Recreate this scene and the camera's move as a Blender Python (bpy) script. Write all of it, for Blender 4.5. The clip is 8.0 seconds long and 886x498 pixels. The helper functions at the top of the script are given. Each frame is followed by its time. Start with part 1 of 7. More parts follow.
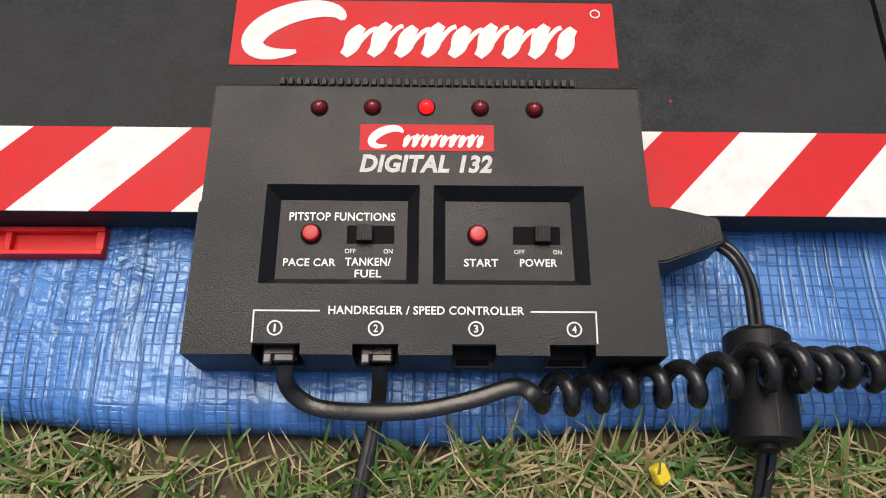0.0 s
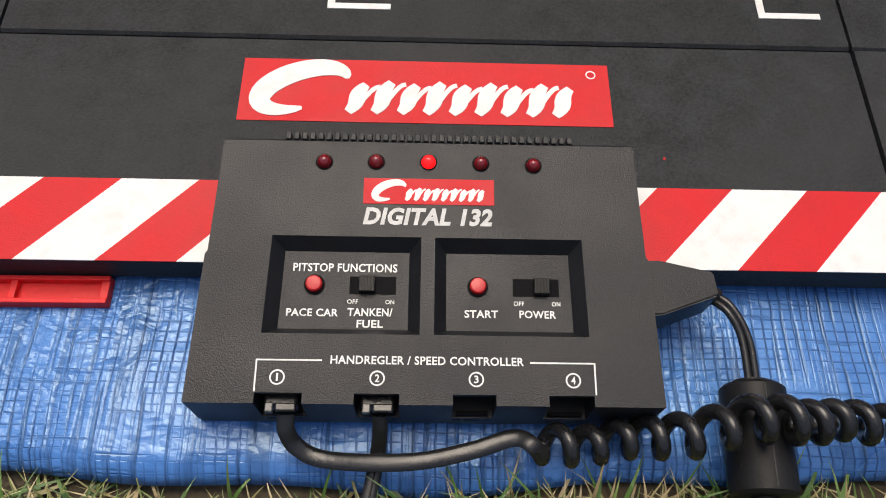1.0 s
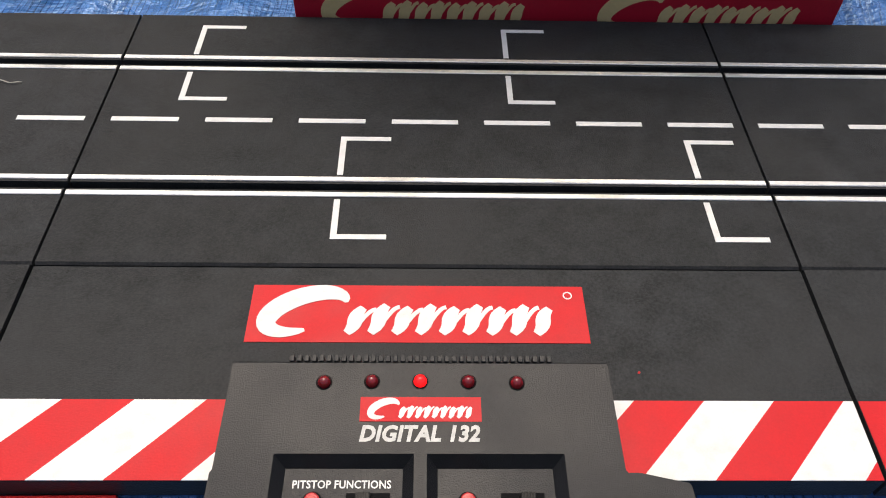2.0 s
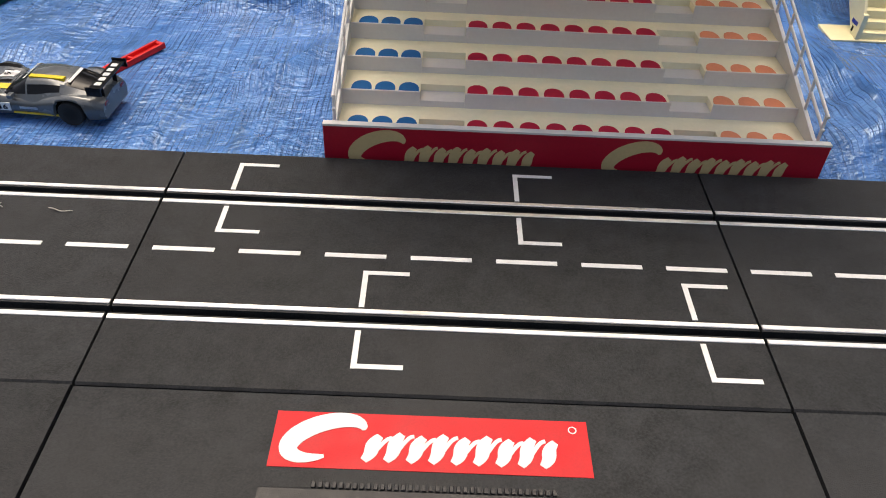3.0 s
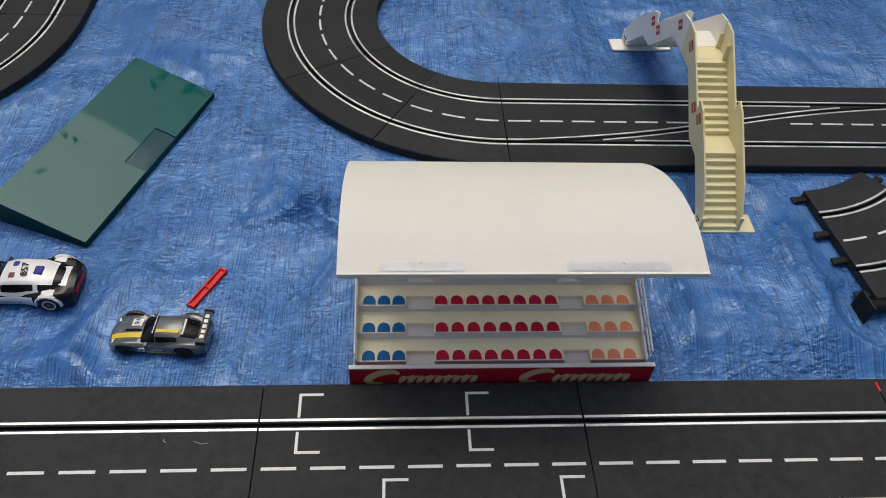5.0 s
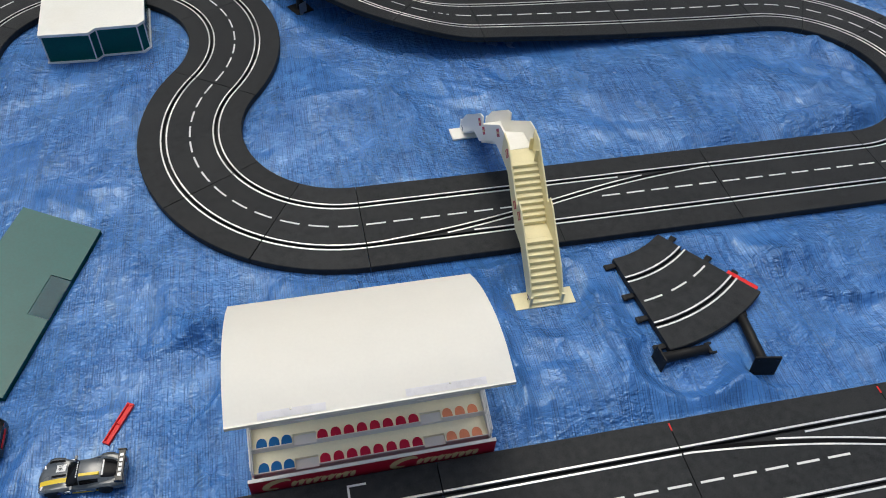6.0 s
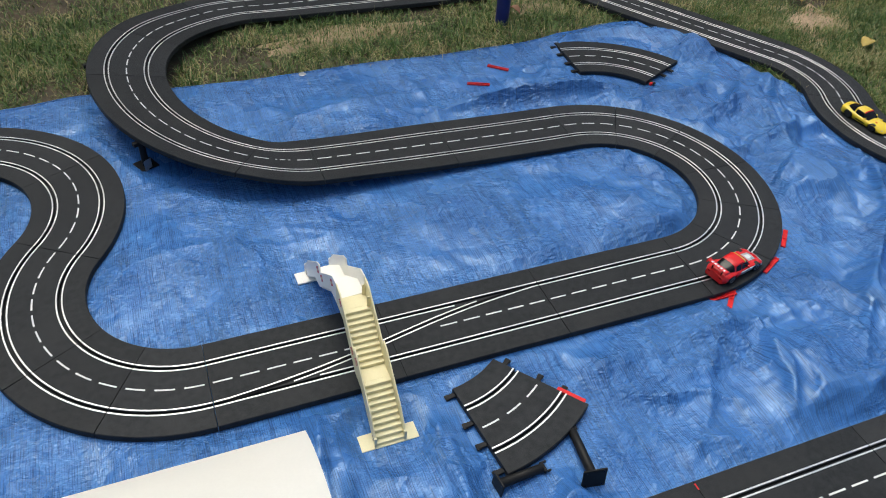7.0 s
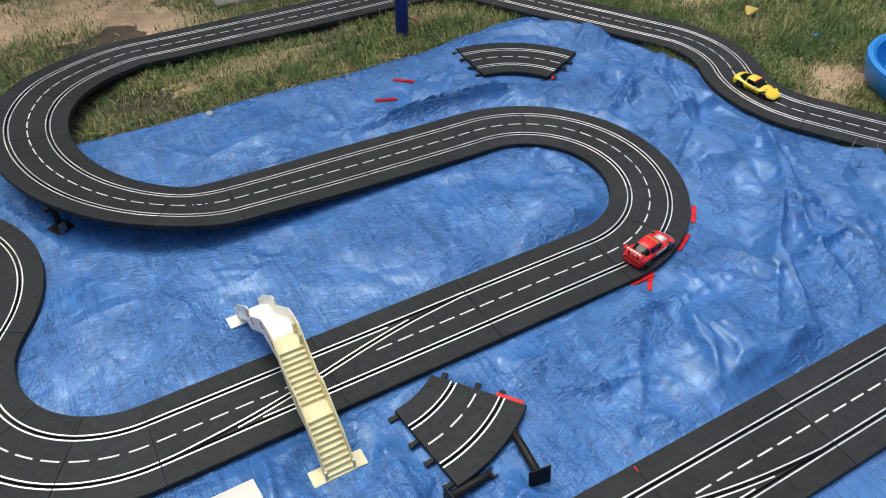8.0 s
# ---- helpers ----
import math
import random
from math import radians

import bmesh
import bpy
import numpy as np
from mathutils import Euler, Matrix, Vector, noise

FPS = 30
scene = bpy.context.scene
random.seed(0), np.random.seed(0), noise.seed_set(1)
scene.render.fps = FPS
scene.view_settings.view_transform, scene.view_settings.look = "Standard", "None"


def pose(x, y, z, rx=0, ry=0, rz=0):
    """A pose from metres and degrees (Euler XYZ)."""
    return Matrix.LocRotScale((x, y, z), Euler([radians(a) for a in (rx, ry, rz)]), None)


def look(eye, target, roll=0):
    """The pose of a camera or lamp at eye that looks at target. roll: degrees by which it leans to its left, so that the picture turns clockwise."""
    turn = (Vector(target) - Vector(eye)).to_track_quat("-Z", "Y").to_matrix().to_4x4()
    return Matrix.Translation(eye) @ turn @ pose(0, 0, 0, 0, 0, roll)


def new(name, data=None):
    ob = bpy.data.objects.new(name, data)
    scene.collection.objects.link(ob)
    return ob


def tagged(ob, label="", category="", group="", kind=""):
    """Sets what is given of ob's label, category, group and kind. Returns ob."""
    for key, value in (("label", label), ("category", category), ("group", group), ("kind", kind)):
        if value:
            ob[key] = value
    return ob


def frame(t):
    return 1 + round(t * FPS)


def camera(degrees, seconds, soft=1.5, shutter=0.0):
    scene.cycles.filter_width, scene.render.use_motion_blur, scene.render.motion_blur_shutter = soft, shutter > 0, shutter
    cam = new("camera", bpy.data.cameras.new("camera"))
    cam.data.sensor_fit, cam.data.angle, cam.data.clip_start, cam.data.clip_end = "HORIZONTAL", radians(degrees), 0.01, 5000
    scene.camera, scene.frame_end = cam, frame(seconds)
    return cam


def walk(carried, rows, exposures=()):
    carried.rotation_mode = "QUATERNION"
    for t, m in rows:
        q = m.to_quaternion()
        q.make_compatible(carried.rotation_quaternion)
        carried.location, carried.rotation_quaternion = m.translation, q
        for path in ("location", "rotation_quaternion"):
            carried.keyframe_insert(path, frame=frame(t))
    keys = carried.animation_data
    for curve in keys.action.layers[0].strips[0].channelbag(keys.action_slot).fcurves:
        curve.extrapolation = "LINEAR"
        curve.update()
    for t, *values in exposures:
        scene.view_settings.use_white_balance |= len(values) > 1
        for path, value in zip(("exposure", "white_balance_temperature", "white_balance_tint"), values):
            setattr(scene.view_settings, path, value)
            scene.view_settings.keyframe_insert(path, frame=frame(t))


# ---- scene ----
cam = camera(60.1, 8.0, soft=1.0)
PATH = [
    (0, (0.175, -0.21, 0.251), (0.202, 0.546, -1.6), 2.3),
    (0.5, (0.175, -0.213, 0.251), (0.197, 0.568, -1.59), 2.0),
    (1, (0.172, -0.213, 0.255), (0.218, 0.674, -1.537), 3.6),
    (1.5, (0.174, -0.214, 0.265), (0.224, 0.877, -1.409), 3.2),
    (2, (0.174, -0.218, 0.281), (0.221, 1.083, -1.236), 2.0),
    (2.2, (0.178, -0.215, 0.29), (0.22, 1.164, -1.158), 1.1),
    (3.3, (0.166, -0.24, 0.332), (0.19, 1.276, -0.972), 3.5),
    (3.5, (0.17, -0.247, 0.369), (0.182, 1.252, -0.954), 2.7),
    (4, (0.159, -0.263, 0.479), (0.154, 1.16, -0.926), 1.5),
    (4.5, (0.128, -0.261, 0.575), (0.072, 1.112, -0.878), 0.2),
    (4.7, (0.134, -0.261, 0.637), (0.147, 1.102, -0.827), 2.1),
    (5.8, (0.183, -0.268, 0.97), (0.467, 1.024, -0.53), 2.7),
    (6, (0.21, -0.271, 1.002), (0.552, 1.018, -0.489), 3.8),
    (6.5, (0.302, -0.279, 1.063), (0.831, 1.003, -0.379), 6.3),
    (7, (0.331, -0.288, 1.138), (0.937, 1.084, -0.185), 4.1),
    (7.5, (0.33, -0.293, 1.181), (0.957, 1.087, -0.123), 1.0),
    (8, (0.373, -0.3, 1.203), (1.105, 1.002, -0.127), -0.3),
]
EXPOSURES = [(0, 0.25, 6900, 9), (2.2, 0.37, 7000, 9), (3.5, 0.5, 7500, 11), (4.0, -0.1, 7000, 9), (4.7, -0.35, 6700, 7), (6, -0.1, 6400, 4), (7, 0.1, 6300, 3), (8, 0.28, 6400, 4)]
walk(cam, [(t, look(eye, target, roll)) for t, eye, target, roll in PATH], EXPOSURES)

# ---- light ----
world = bpy.data.worlds.new("sky")
scene.world = world
world.use_nodes = True
wn = world.node_tree
sky = wn.nodes.new("ShaderNodeTexSky")
sky.sky_type = "NISHITA"
sky.sun_disc = False
sky.sun_elevation = radians(70)
sky.sun_rotation = radians(-12)
sky.air_density = 1.0
sky.dust_density = 6.0
wn.links.new(sky.outputs["Color"], wn.nodes["Background"].inputs["Color"])
wn.nodes["Background"].inputs["Strength"].default_value = 0.14
sun_data = bpy.data.lights.new("sun", "SUN")
sun_data.energy = 1.1
sun_data.angle = radians(38)
sun_data.color = (1.0, 0.96, 0.91)
sun = new("sun", sun_data)
SUN_AZ = radians(102)
sun.matrix_world = look((math.cos(SUN_AZ) * 3, math.sin(SUN_AZ) * 3, 8.24), (0, 0, 0))

# ---- small helpers ----
RNG = random.Random(7)


def mesh_from(name, verts, faces):
    me = bpy.data.meshes.new(name)
    me.from_pydata([tuple(v) for v in verts], [], faces)
    me.update()
    return me


def shade_smooth(me, angle=40):
    bm = bmesh.new()
    bm.from_mesh(me)
    for f in bm.faces:
        f.smooth = True
    for e in bm.edges:
        if len(e.link_faces) == 2 and e.calc_face_angle(0) > radians(angle):
            e.smooth = False
    bm.to_mesh(me)
    bm.free()


def part(name, bm, material, parent=None, label="", smooth=None, recalc=True):
    """Links a bmesh, or a finished mesh, as one mesh object under a thing or a part."""
    if isinstance(bm, bmesh.types.BMesh):
        if recalc:
            bmesh.ops.recalc_face_normals(bm, faces=bm.faces)
        me = bpy.data.meshes.new(name)
        bm.to_mesh(me)
        bm.free()
    else:
        me = bm
    if smooth:
        shade_smooth(me, smooth)
    if material and not me.materials:
        me.materials.append(material)
    ob = new(name, me)
    if parent:
        ob.parent = parent
    if label:
        ob["label"] = label
    return ob


def thing(name, loc=(0, 0, 0), rz=0, label="", category="", group="", kind=""):
    ob = new(name)
    ob.empty_display_size = 0.02
    ob.matrix_basis = pose(*loc, 0, 0, rz)
    return tagged(ob, label, category, group, kind)


def add_box(bm, x0, x1, y0, y1, z0, z1, bevel=0.0, m=None):
    vs = [bm.verts.new(v) for v in ((x0, y0, z0), (x1, y0, z0), (x1, y1, z0), (x0, y1, z0), (x0, y0, z1), (x1, y0, z1), (x1, y1, z1), (x0, y1, z1))]
    fs = [bm.faces.new([vs[i] for i in f]) for f in ((3, 2, 1, 0), (4, 5, 6, 7), (0, 1, 5, 4), (1, 2, 6, 5), (2, 3, 7, 6), (3, 0, 4, 7))]
    if bevel:
        es = list({e for f in fs for e in f.edges})
        r = bmesh.ops.bevel(bm, geom=es, offset=bevel, segments=2, affect="EDGES", profile=0.5)
        vs = list({v for f in r["faces"] for v in f.verts} | {v for v in vs if v.is_valid})
    if m is not None:
        bmesh.ops.transform(bm, matrix=m, verts=vs)
    return vs


def box_mesh(x0, x1, y0, y1, z0, z1, bevel=0.0):
    bm = bmesh.new()
    add_box(bm, x0, x1, y0, y1, z0, z1, bevel)
    return bm


def prism(bm, outline, z0, z1):
    """An upright prism over an outline in x, y; z0 and z1 are numbers or functions of x, y."""
    f0 = z0 if callable(z0) else (lambda x, y: z0)
    f1 = z1 if callable(z1) else (lambda x, y: z1)
    a = [bm.verts.new((x, y, f0(x, y))) for x, y in outline]
    b = [bm.verts.new((x, y, f1(x, y))) for x, y in outline]
    n = len(outline)
    bm.faces.new(a[::-1])
    bm.faces.new(b)
    for i in range(n):
        bm.faces.new((a[i], a[(i + 1) % n], b[(i + 1) % n], b[i]))
    return bm


def tube(pts, radius, sides=10, flat=1.0, closed_ends=True, radii=None):
    """A round or flattened cable along points; flat under 1 squashes it in height."""
    bm = bmesh.new()
    rings = []
    n = len(pts)
    side_old = None
    for i, p in enumerate(pts):
        p = Vector(p)
        d = (Vector(pts[min(i + 1, n - 1)]) - Vector(pts[max(i - 1, 0)])).normalized()
        side = d.cross(Vector((0, 0, 1)))
        if side.length < 0.05:
            side = side_old or Vector((1, 0, 0))
        side.normalize()
        if side_old is not None and side.dot(side_old) < 0:
            side = -side
        side_old = side
        up = side.cross(d).normalized()
        r = radii[i] if radii else radius
        rings.append([bm.verts.new(p + side * (r * math.cos(a)) + up * (r * flat * math.sin(a))) for a in [2 * math.pi * k / sides for k in range(sides)]])
    for a, b in zip(rings, rings[1:]):
        for k in range(sides):
            bm.faces.new((a[k], a[(k + 1) % sides], b[(k + 1) % sides], b[k]))
    if closed_ends:
        bm.faces.new(rings[0][::-1])
        bm.faces.new(rings[-1])
    return bm


def smooth_path(ctrl, n=12):
    """Catmull-Rom through control points."""
    c = [Vector(p) for p in ctrl]
    c = [c[0] * 2 - c[1]] + c + [c[-1] * 2 - c[-2]]
    out = []
    for i in range(1, len(c) - 2):
        for k in range(n):
            t = k / n
            a, b, d, e = c[i - 1], c[i], c[i + 1], c[i + 2]
            out.append(0.5 * ((2 * b) + (d - a) * t + (2 * a - 5 * b + 4 * d - e) * t * t + (3 * b - a - 3 * d + e) * t ** 3))
    out.append(c[-2])
    return out


def lathe(profile, sides=24, axis="z"):
    """A turned body from (radius, height) pairs."""
    bm = bmesh.new()
    rings = []
    for r, h in profile:
        ring = []
        for k in range(sides):
            a = 2 * math.pi * k / sides
            x, y = r * math.cos(a), r * math.sin(a)
            ring.append(bm.verts.new((x, y, h) if axis == "z" else ((x, h, y) if axis == "y" else (h, x, y))))
        rings.append(ring)
    for a, b in zip(rings, rings[1:]):
        for k in range(sides):
            bm.faces.new((a[k], a[(k + 1) % sides], b[(k + 1) % sides], b[k]))
    bm.faces.new(rings[0][::-1])
    bm.faces.new(rings[-1])
    return bm


def annulus(r0, r1, h, sides=24):
    """A flat ring with an open middle."""
    bm = bmesh.new()
    rings = [[bm.verts.new((r * math.cos(2 * math.pi * k / sides), r * math.sin(2 * math.pi * k / sides), z)) for k in range(sides)] for r, z in ((r0, 0), (r0, h), (r1, h), (r1, 0))]
    for a, b in zip(rings, rings[1:] + rings[:1]):
        for k in range(sides):
            bm.faces.new((a[k], a[(k + 1) % sides], b[(k + 1) % sides], b[k]))
    return bm


def moved(bm, m):
    bmesh.ops.transform(bm, matrix=m, verts=bm.verts)
    return bm


def ribbon(bm, pts, widths, h=0.0003):
    """A flat stroke of changing width in the x, y plane, h thick."""
    n = len(pts)
    lo, hi = [], []
    for i in range(n):
        d = Vector(pts[min(i + 1, n - 1)]) - Vector(pts[max(i - 1, 0)])
        d.normalize()
        nrm = Vector((-d.y, d.x))
        a, b = Vector(pts[i]) + nrm * widths[i] / 2, Vector(pts[i]) - nrm * widths[i] / 2
        lo.append((bm.verts.new((a.x, a.y, 0)), bm.verts.new((b.x, b.y, 0))))
        hi.append((bm.verts.new((a.x, a.y, h)), bm.verts.new((b.x, b.y, h))))
    for i in range(n - 1):
        bm.faces.new((hi[i][0], hi[i][1], hi[i + 1][1], hi[i + 1][0]))
        bm.faces.new((lo[i][0], hi[i][0], hi[i + 1][0], lo[i + 1][0]))
        bm.faces.new((hi[i][1], lo[i][1], lo[i + 1][1], hi[i + 1][1]))
    bm.faces.new((lo[0][0], lo[0][1], hi[0][1], hi[0][0]))
    bm.faces.new((lo[-1][1], lo[-1][0], hi[-1][0], hi[-1][1]))


def text_mesh(words, x0, x1, y0, y1, bold=0.0, shear=0.0):
    """Lettering in the built-in font, filling the rectangle in the x, y plane."""
    cu = bpy.data.curves.new("lettering", "FONT")
    cu.body = words
    cu.offset = bold
    cu.shear = shear
    cu.space_character = 1.06
    cu.resolution_u = 3
    ob = bpy.data.objects.new("lettering", cu)
    scene.collection.objects.link(ob)
    dg = bpy.context.evaluated_depsgraph_get()
    me = bpy.data.meshes.new_from_object(ob.evaluated_get(dg))
    bpy.data.objects.remove(ob)
    bpy.data.curves.remove(cu)
    xs = [v.co.x for v in me.vertices]
    ys = [v.co.y for v in me.vertices]
    sx, sy = (x1 - x0) / (max(xs) - min(xs)), (y1 - y0) / (max(ys) - min(ys))
    for v in me.vertices:
        v.co = ((v.co.x - min(xs)) * sx + x0, (v.co.y - min(ys)) * sy + y0, 0)
    me.materials.clear()
    return me


# ---- materials ----
def material(name, base, rough=0.5, metal=0.0, vary=0.15, scale=40.0, bump=0.0, bump_scale=400.0, spec=0.5, second=None, second_amount=0.0, second_scale=8.0, trans=0.0, coat=0.0, piece=0.0, rough_vary=0.08):
    """A surface whose colour and gloss vary at two scales, with fine relief. second: a worn or dirty colour in patches."""
    m = bpy.data.materials.new(name)
    m.use_nodes = True
    nt = m.node_tree
    b = nt.nodes["Principled BSDF"]
    tc = nt.nodes.new("ShaderNodeTexCoord")
    geo = nt.nodes.new("ShaderNodeNewGeometry")

    def noise_tex(sc, detail=4.0):
        n = nt.nodes.new("ShaderNodeTexNoise")
        n.inputs["Scale"].default_value = sc
        n.inputs["Detail"].default_value = detail
        nt.links.new(geo.outputs["Position"], n.inputs["Vector"])
        return n

    n1, n2 = noise_tex(scale), noise_tex(scale * 12, 2.0)
    add = nt.nodes.new("ShaderNodeMath")
    add.operation = "ADD"
    nt.links.new(n1.outputs["Fac"], add.inputs[0])
    nt.links.new(n2.outputs["Fac"], add.inputs[1])
    ramp = nt.nodes.new("ShaderNodeMapRange")
    ramp.inputs["From Min"].default_value, ramp.inputs["From Max"].default_value = 0.6, 1.4
    ramp.inputs["To Min"].default_value, ramp.inputs["To Max"].default_value = 1 - vary, 1 + vary
    nt.links.new(add.outputs[0], ramp.inputs["Value"])
    mul = nt.nodes.new("ShaderNodeVectorMath")
    mul.operation = "SCALE"
    mul.inputs[0].default_value = base
    nt.links.new(ramp.outputs["Result"], mul.inputs["Scale"])
    col = mul.outputs["Vector"]
    if second is not None:
        n3 = noise_tex(second_scale, 6.0)
        r3 = nt.nodes.new("ShaderNodeMapRange")
        r3.inputs["From Min"].default_value, r3.inputs["From Max"].default_value = 0.5, 0.72
        r3.inputs["To Max"].default_value = second_amount
        nt.links.new(n3.outputs["Fac"], r3.inputs["Value"])
        mix = nt.nodes.new("ShaderNodeMix")
        mix.data_type = "RGBA"
        nt.links.new(r3.outputs["Result"], mix.inputs["Factor"])
        nt.links.new(col, mix.inputs["A"])
        mix.inputs["B"].default_value = (*second, 1)
        col = mix.outputs["Result"]
    if piece:
        info = nt.nodes.new("ShaderNodeObjectInfo")
        rp = nt.nodes.new("ShaderNodeMapRange")
        rp.inputs["To Min"].default_value, rp.inputs["To Max"].default_value = 1 - piece, 1 + piece
        nt.links.new(info.outputs["Random"], rp.inputs["Value"])
        m2 = nt.nodes.new("ShaderNodeVectorMath")
        m2.operation = "SCALE"
        nt.links.new(col, m2.inputs[0])
        nt.links.new(rp.outputs["Result"], m2.inputs["Scale"])
        col = m2.outputs["Vector"]
    nt.links.new(col, b.inputs["Base Color"])
    rr = nt.nodes.new("ShaderNodeMapRange")
    rr.inputs["From Min"].default_value, rr.inputs["From Max"].default_value = 0.3, 0.7
    rr.inputs["To Min"].default_value, rr.inputs["To Max"].default_value = max(0.02, rough - rough_vary), min(1, rough + rough_vary)
    nt.links.new(n1.outputs["Fac"], rr.inputs["Value"])
    nt.links.new(rr.outputs["Result"], b.inputs["Roughness"])
    b.inputs["Metallic"].default_value = metal
    b.inputs["Specular IOR Level"].default_value = spec
    b.inputs["Transmission Weight"].default_value = trans
    b.inputs["Coat Weight"].default_value = coat
    if bump:
        nb = noise_tex(bump_scale, 3.0)
        bp = nt.nodes.new("ShaderNodeBump")
        bp.inputs["Strength"].default_value = bump
        bp.inputs["Distance"].default_value = 0.4 / bump_scale
        nt.links.new(nb.outputs["Fac"], bp.inputs["Height"])
        nt.links.new(bp.outputs["Normal"], b.inputs["Normal"])
    return m


TRACK = material("track_plastic", (0.0262, 0.0278, 0.0298), 0.52, vary=0.55, scale=75, bump=1.0, bump_scale=1400, second=(0.036, 0.037, 0.038), second_amount=0.7, second_scale=9, piece=0.14, spec=0.13)
RAIL = material("rail_steel", (0.80, 0.79, 0.77), 0.40, metal=0.85, vary=0.12, scale=30, rough_vary=0.12)
WHITE_PAINT = material("white_print", (0.72, 0.72, 0.71), 0.5, vary=0.06, scale=120, second=(0.5, 0.49, 0.47), second_amount=0.35, second_scale=160, bump=0.3, bump_scale=1300)
SILVER_PRINT = material("silver_print", (0.52, 0.52, 0.51), 0.5, vary=0.25, scale=400, bump=0.3, bump_scale=1500)
RED_PAINT = material("red_print", (0.55, 0.011, 0.017), 0.5, spec=0.25, vary=0.08, scale=90, bump=0.35, bump_scale=1300)
BOX_BLACK = material("textured_black_plastic", (0.0088, 0.0094, 0.0116), 0.40, vary=0.3, scale=40, bump=0.9, bump_scale=2000, second=(0.022, 0.024, 0.028), second_amount=0.25, second_scale=60, spec=0.36)
DARK = material("dark_recess_plastic", (0.005, 0.005, 0.006), 0.7, vary=0.2, spec=0.08)
GLOSS_BLACK = material("glossy_black_rubber", (0.012, 0.012, 0.013), 0.28, vary=0.15, scale=60, bump=0.15, bump_scale=500)
FERRITE_BLACK = material("satin_black_plastic", (0.010, 0.010, 0.0105), 0.5, spec=0.22, vary=0.15, scale=60, bump=0.2, bump_scale=700)
RED_PLASTIC = material("red_plastic", (0.66, 0.018, 0.02), 0.42, spec=0.3, vary=0.08, scale=50, bump=0.15, bump_scale=500)
BUTTON_RED = material("red_button_plastic", (0.50, 0.014, 0.018), 0.40, vary=0.05)
LED_DARK = material("dark_red_lens", (0.16, 0.004, 0.008), 0.12, vary=0.1, coat=0.6)
WHITE_PLASTIC = material("ivory_white_plastic", (0.86, 0.84, 0.77), 0.38, vary=0.03, scale=20, bump=0.1, bump_scale=500, second=(0.74, 0.70, 0.58), second_amount=0.5, second_scale=6)
LIP_GREY = material("warm_grey_plastic", (0.72, 0.69, 0.67), 0.45, vary=0.04, scale=30)
# opaque near-white: the lilac sky highlight on clear tape, put into the colour
TAPE = material("clear_tape_highlight", (0.93, 0.92, 0.95), 0.3, vary=0.03)
LATCH = material("clear_grey_latch", (0.06, 0.06, 0.062), 0.25, vary=0.1)
GREY_WHITE = material("off_white_plastic", (0.70, 0.69, 0.66), 0.42, vary=0.04, scale=30)
CREAM_NEAR = material("cream_plastic", (0.78, 0.71, 0.44), 0.42, vary=0.05, scale=25, bump=0.1, bump_scale=400, second=(0.70, 0.62, 0.36), second_amount=0.4, second_scale=14)
CREAM_CARD = material("cream_card", (0.95, 0.87, 0.62), 0.55, vary=0.04, scale=25)
SEAT_BLUE = material("blue_print", (0.01, 0.13, 0.36), 0.5, vary=0.06, spec=0.15)
SEAT_RED = material("crimson_print", (0.52, 0.012, 0.05), 0.5, vary=0.06, spec=0.15)
SEAT_ORANGE = material("salmon_print", (0.85, 0.30, 0.16), 0.5, vary=0.06, spec=0.15)
SIGN_RED = material("dark_red_board", (0.44, 0.008, 0.028), 0.4, vary=0.08)
SIGN_CREAM = material("cream_print", (0.66, 0.50, 0.25), 0.5, vary=0.06)
BLUE_POST = material("dark_blue_paint", (0.012, 0.022, 0.16), 0.4, vary=0.1)
BLUE_TUB = material("light_blue_plastic", (0.02, 0.22, 0.62), 0.35, vary=0.06, scale=6)
SLAB = material("grey_stone", (0.16, 0.16, 0.13), 0.85, vary=0.25, scale=25, bump=0.5, bump_scale=150)
LEAF_YELLOW = material("dry_yellow_leaf", (0.50, 0.36, 0.09), 0.7, vary=0.2, scale=60)
YELLOW_BIT = material("bright_yellow_plastic", (0.80, 0.62, 0.04), 0.45, vary=0.1)
EARTH = material("grown_over_earth", (0.062, 0.048, 0.028), 0.95, vary=0.4, scale=18, bump=0.9, bump_scale=90, second=(0.13, 0.090, 0.055), second_amount=0.9, second_scale=9)
SANDY = material("sandy_soil", (0.41, 0.29, 0.185), 0.95, vary=0.35, scale=14, bump=1.0, bump_scale=80, second=(0.19, 0.125, 0.075), second_amount=0.9, second_scale=5)
CAR_GREY = material("grey_car_paint", (0.105, 0.116, 0.124), 0.24, metal=0.1, vary=0.08, scale=60, coat=0.5)
CAR_YELLOW_STRIPE = material("yellow_stripe", (0.75, 0.55, 0.03), 0.4, vary=0.05)
CAR_RED = material("red_car_paint", (0.66, 0.016, 0.018), 0.3, vary=0.05, coat=0.1, spec=0.35)
CAR_SILVER = material("silver_car_paint", (0.5, 0.5, 0.5), 0.3, metal=0.4, vary=0.08, coat=0.4)
CAR_YELLOW = material("yellow_car_paint", (0.84, 0.60, 0.02), 0.3, vary=0.05, coat=0.5)
CAR_BLACK = material("black_car_paint", (0.006, 0.006, 0.007), 0.22, vary=0.1, coat=0.1, spec=0.3)
CAR_WHITE = material("white_car_paint", (0.78, 0.78, 0.77), 0.3, vary=0.04, coat=0.5)
CAR_GLASS = material("tinted_car_glass", (0.006, 0.006, 0.007), 0.12, vary=0.1, spec=0.25)
TYRE = material("tyre_rubber", (0.014, 0.014, 0.014), 0.7, vary=0.15)
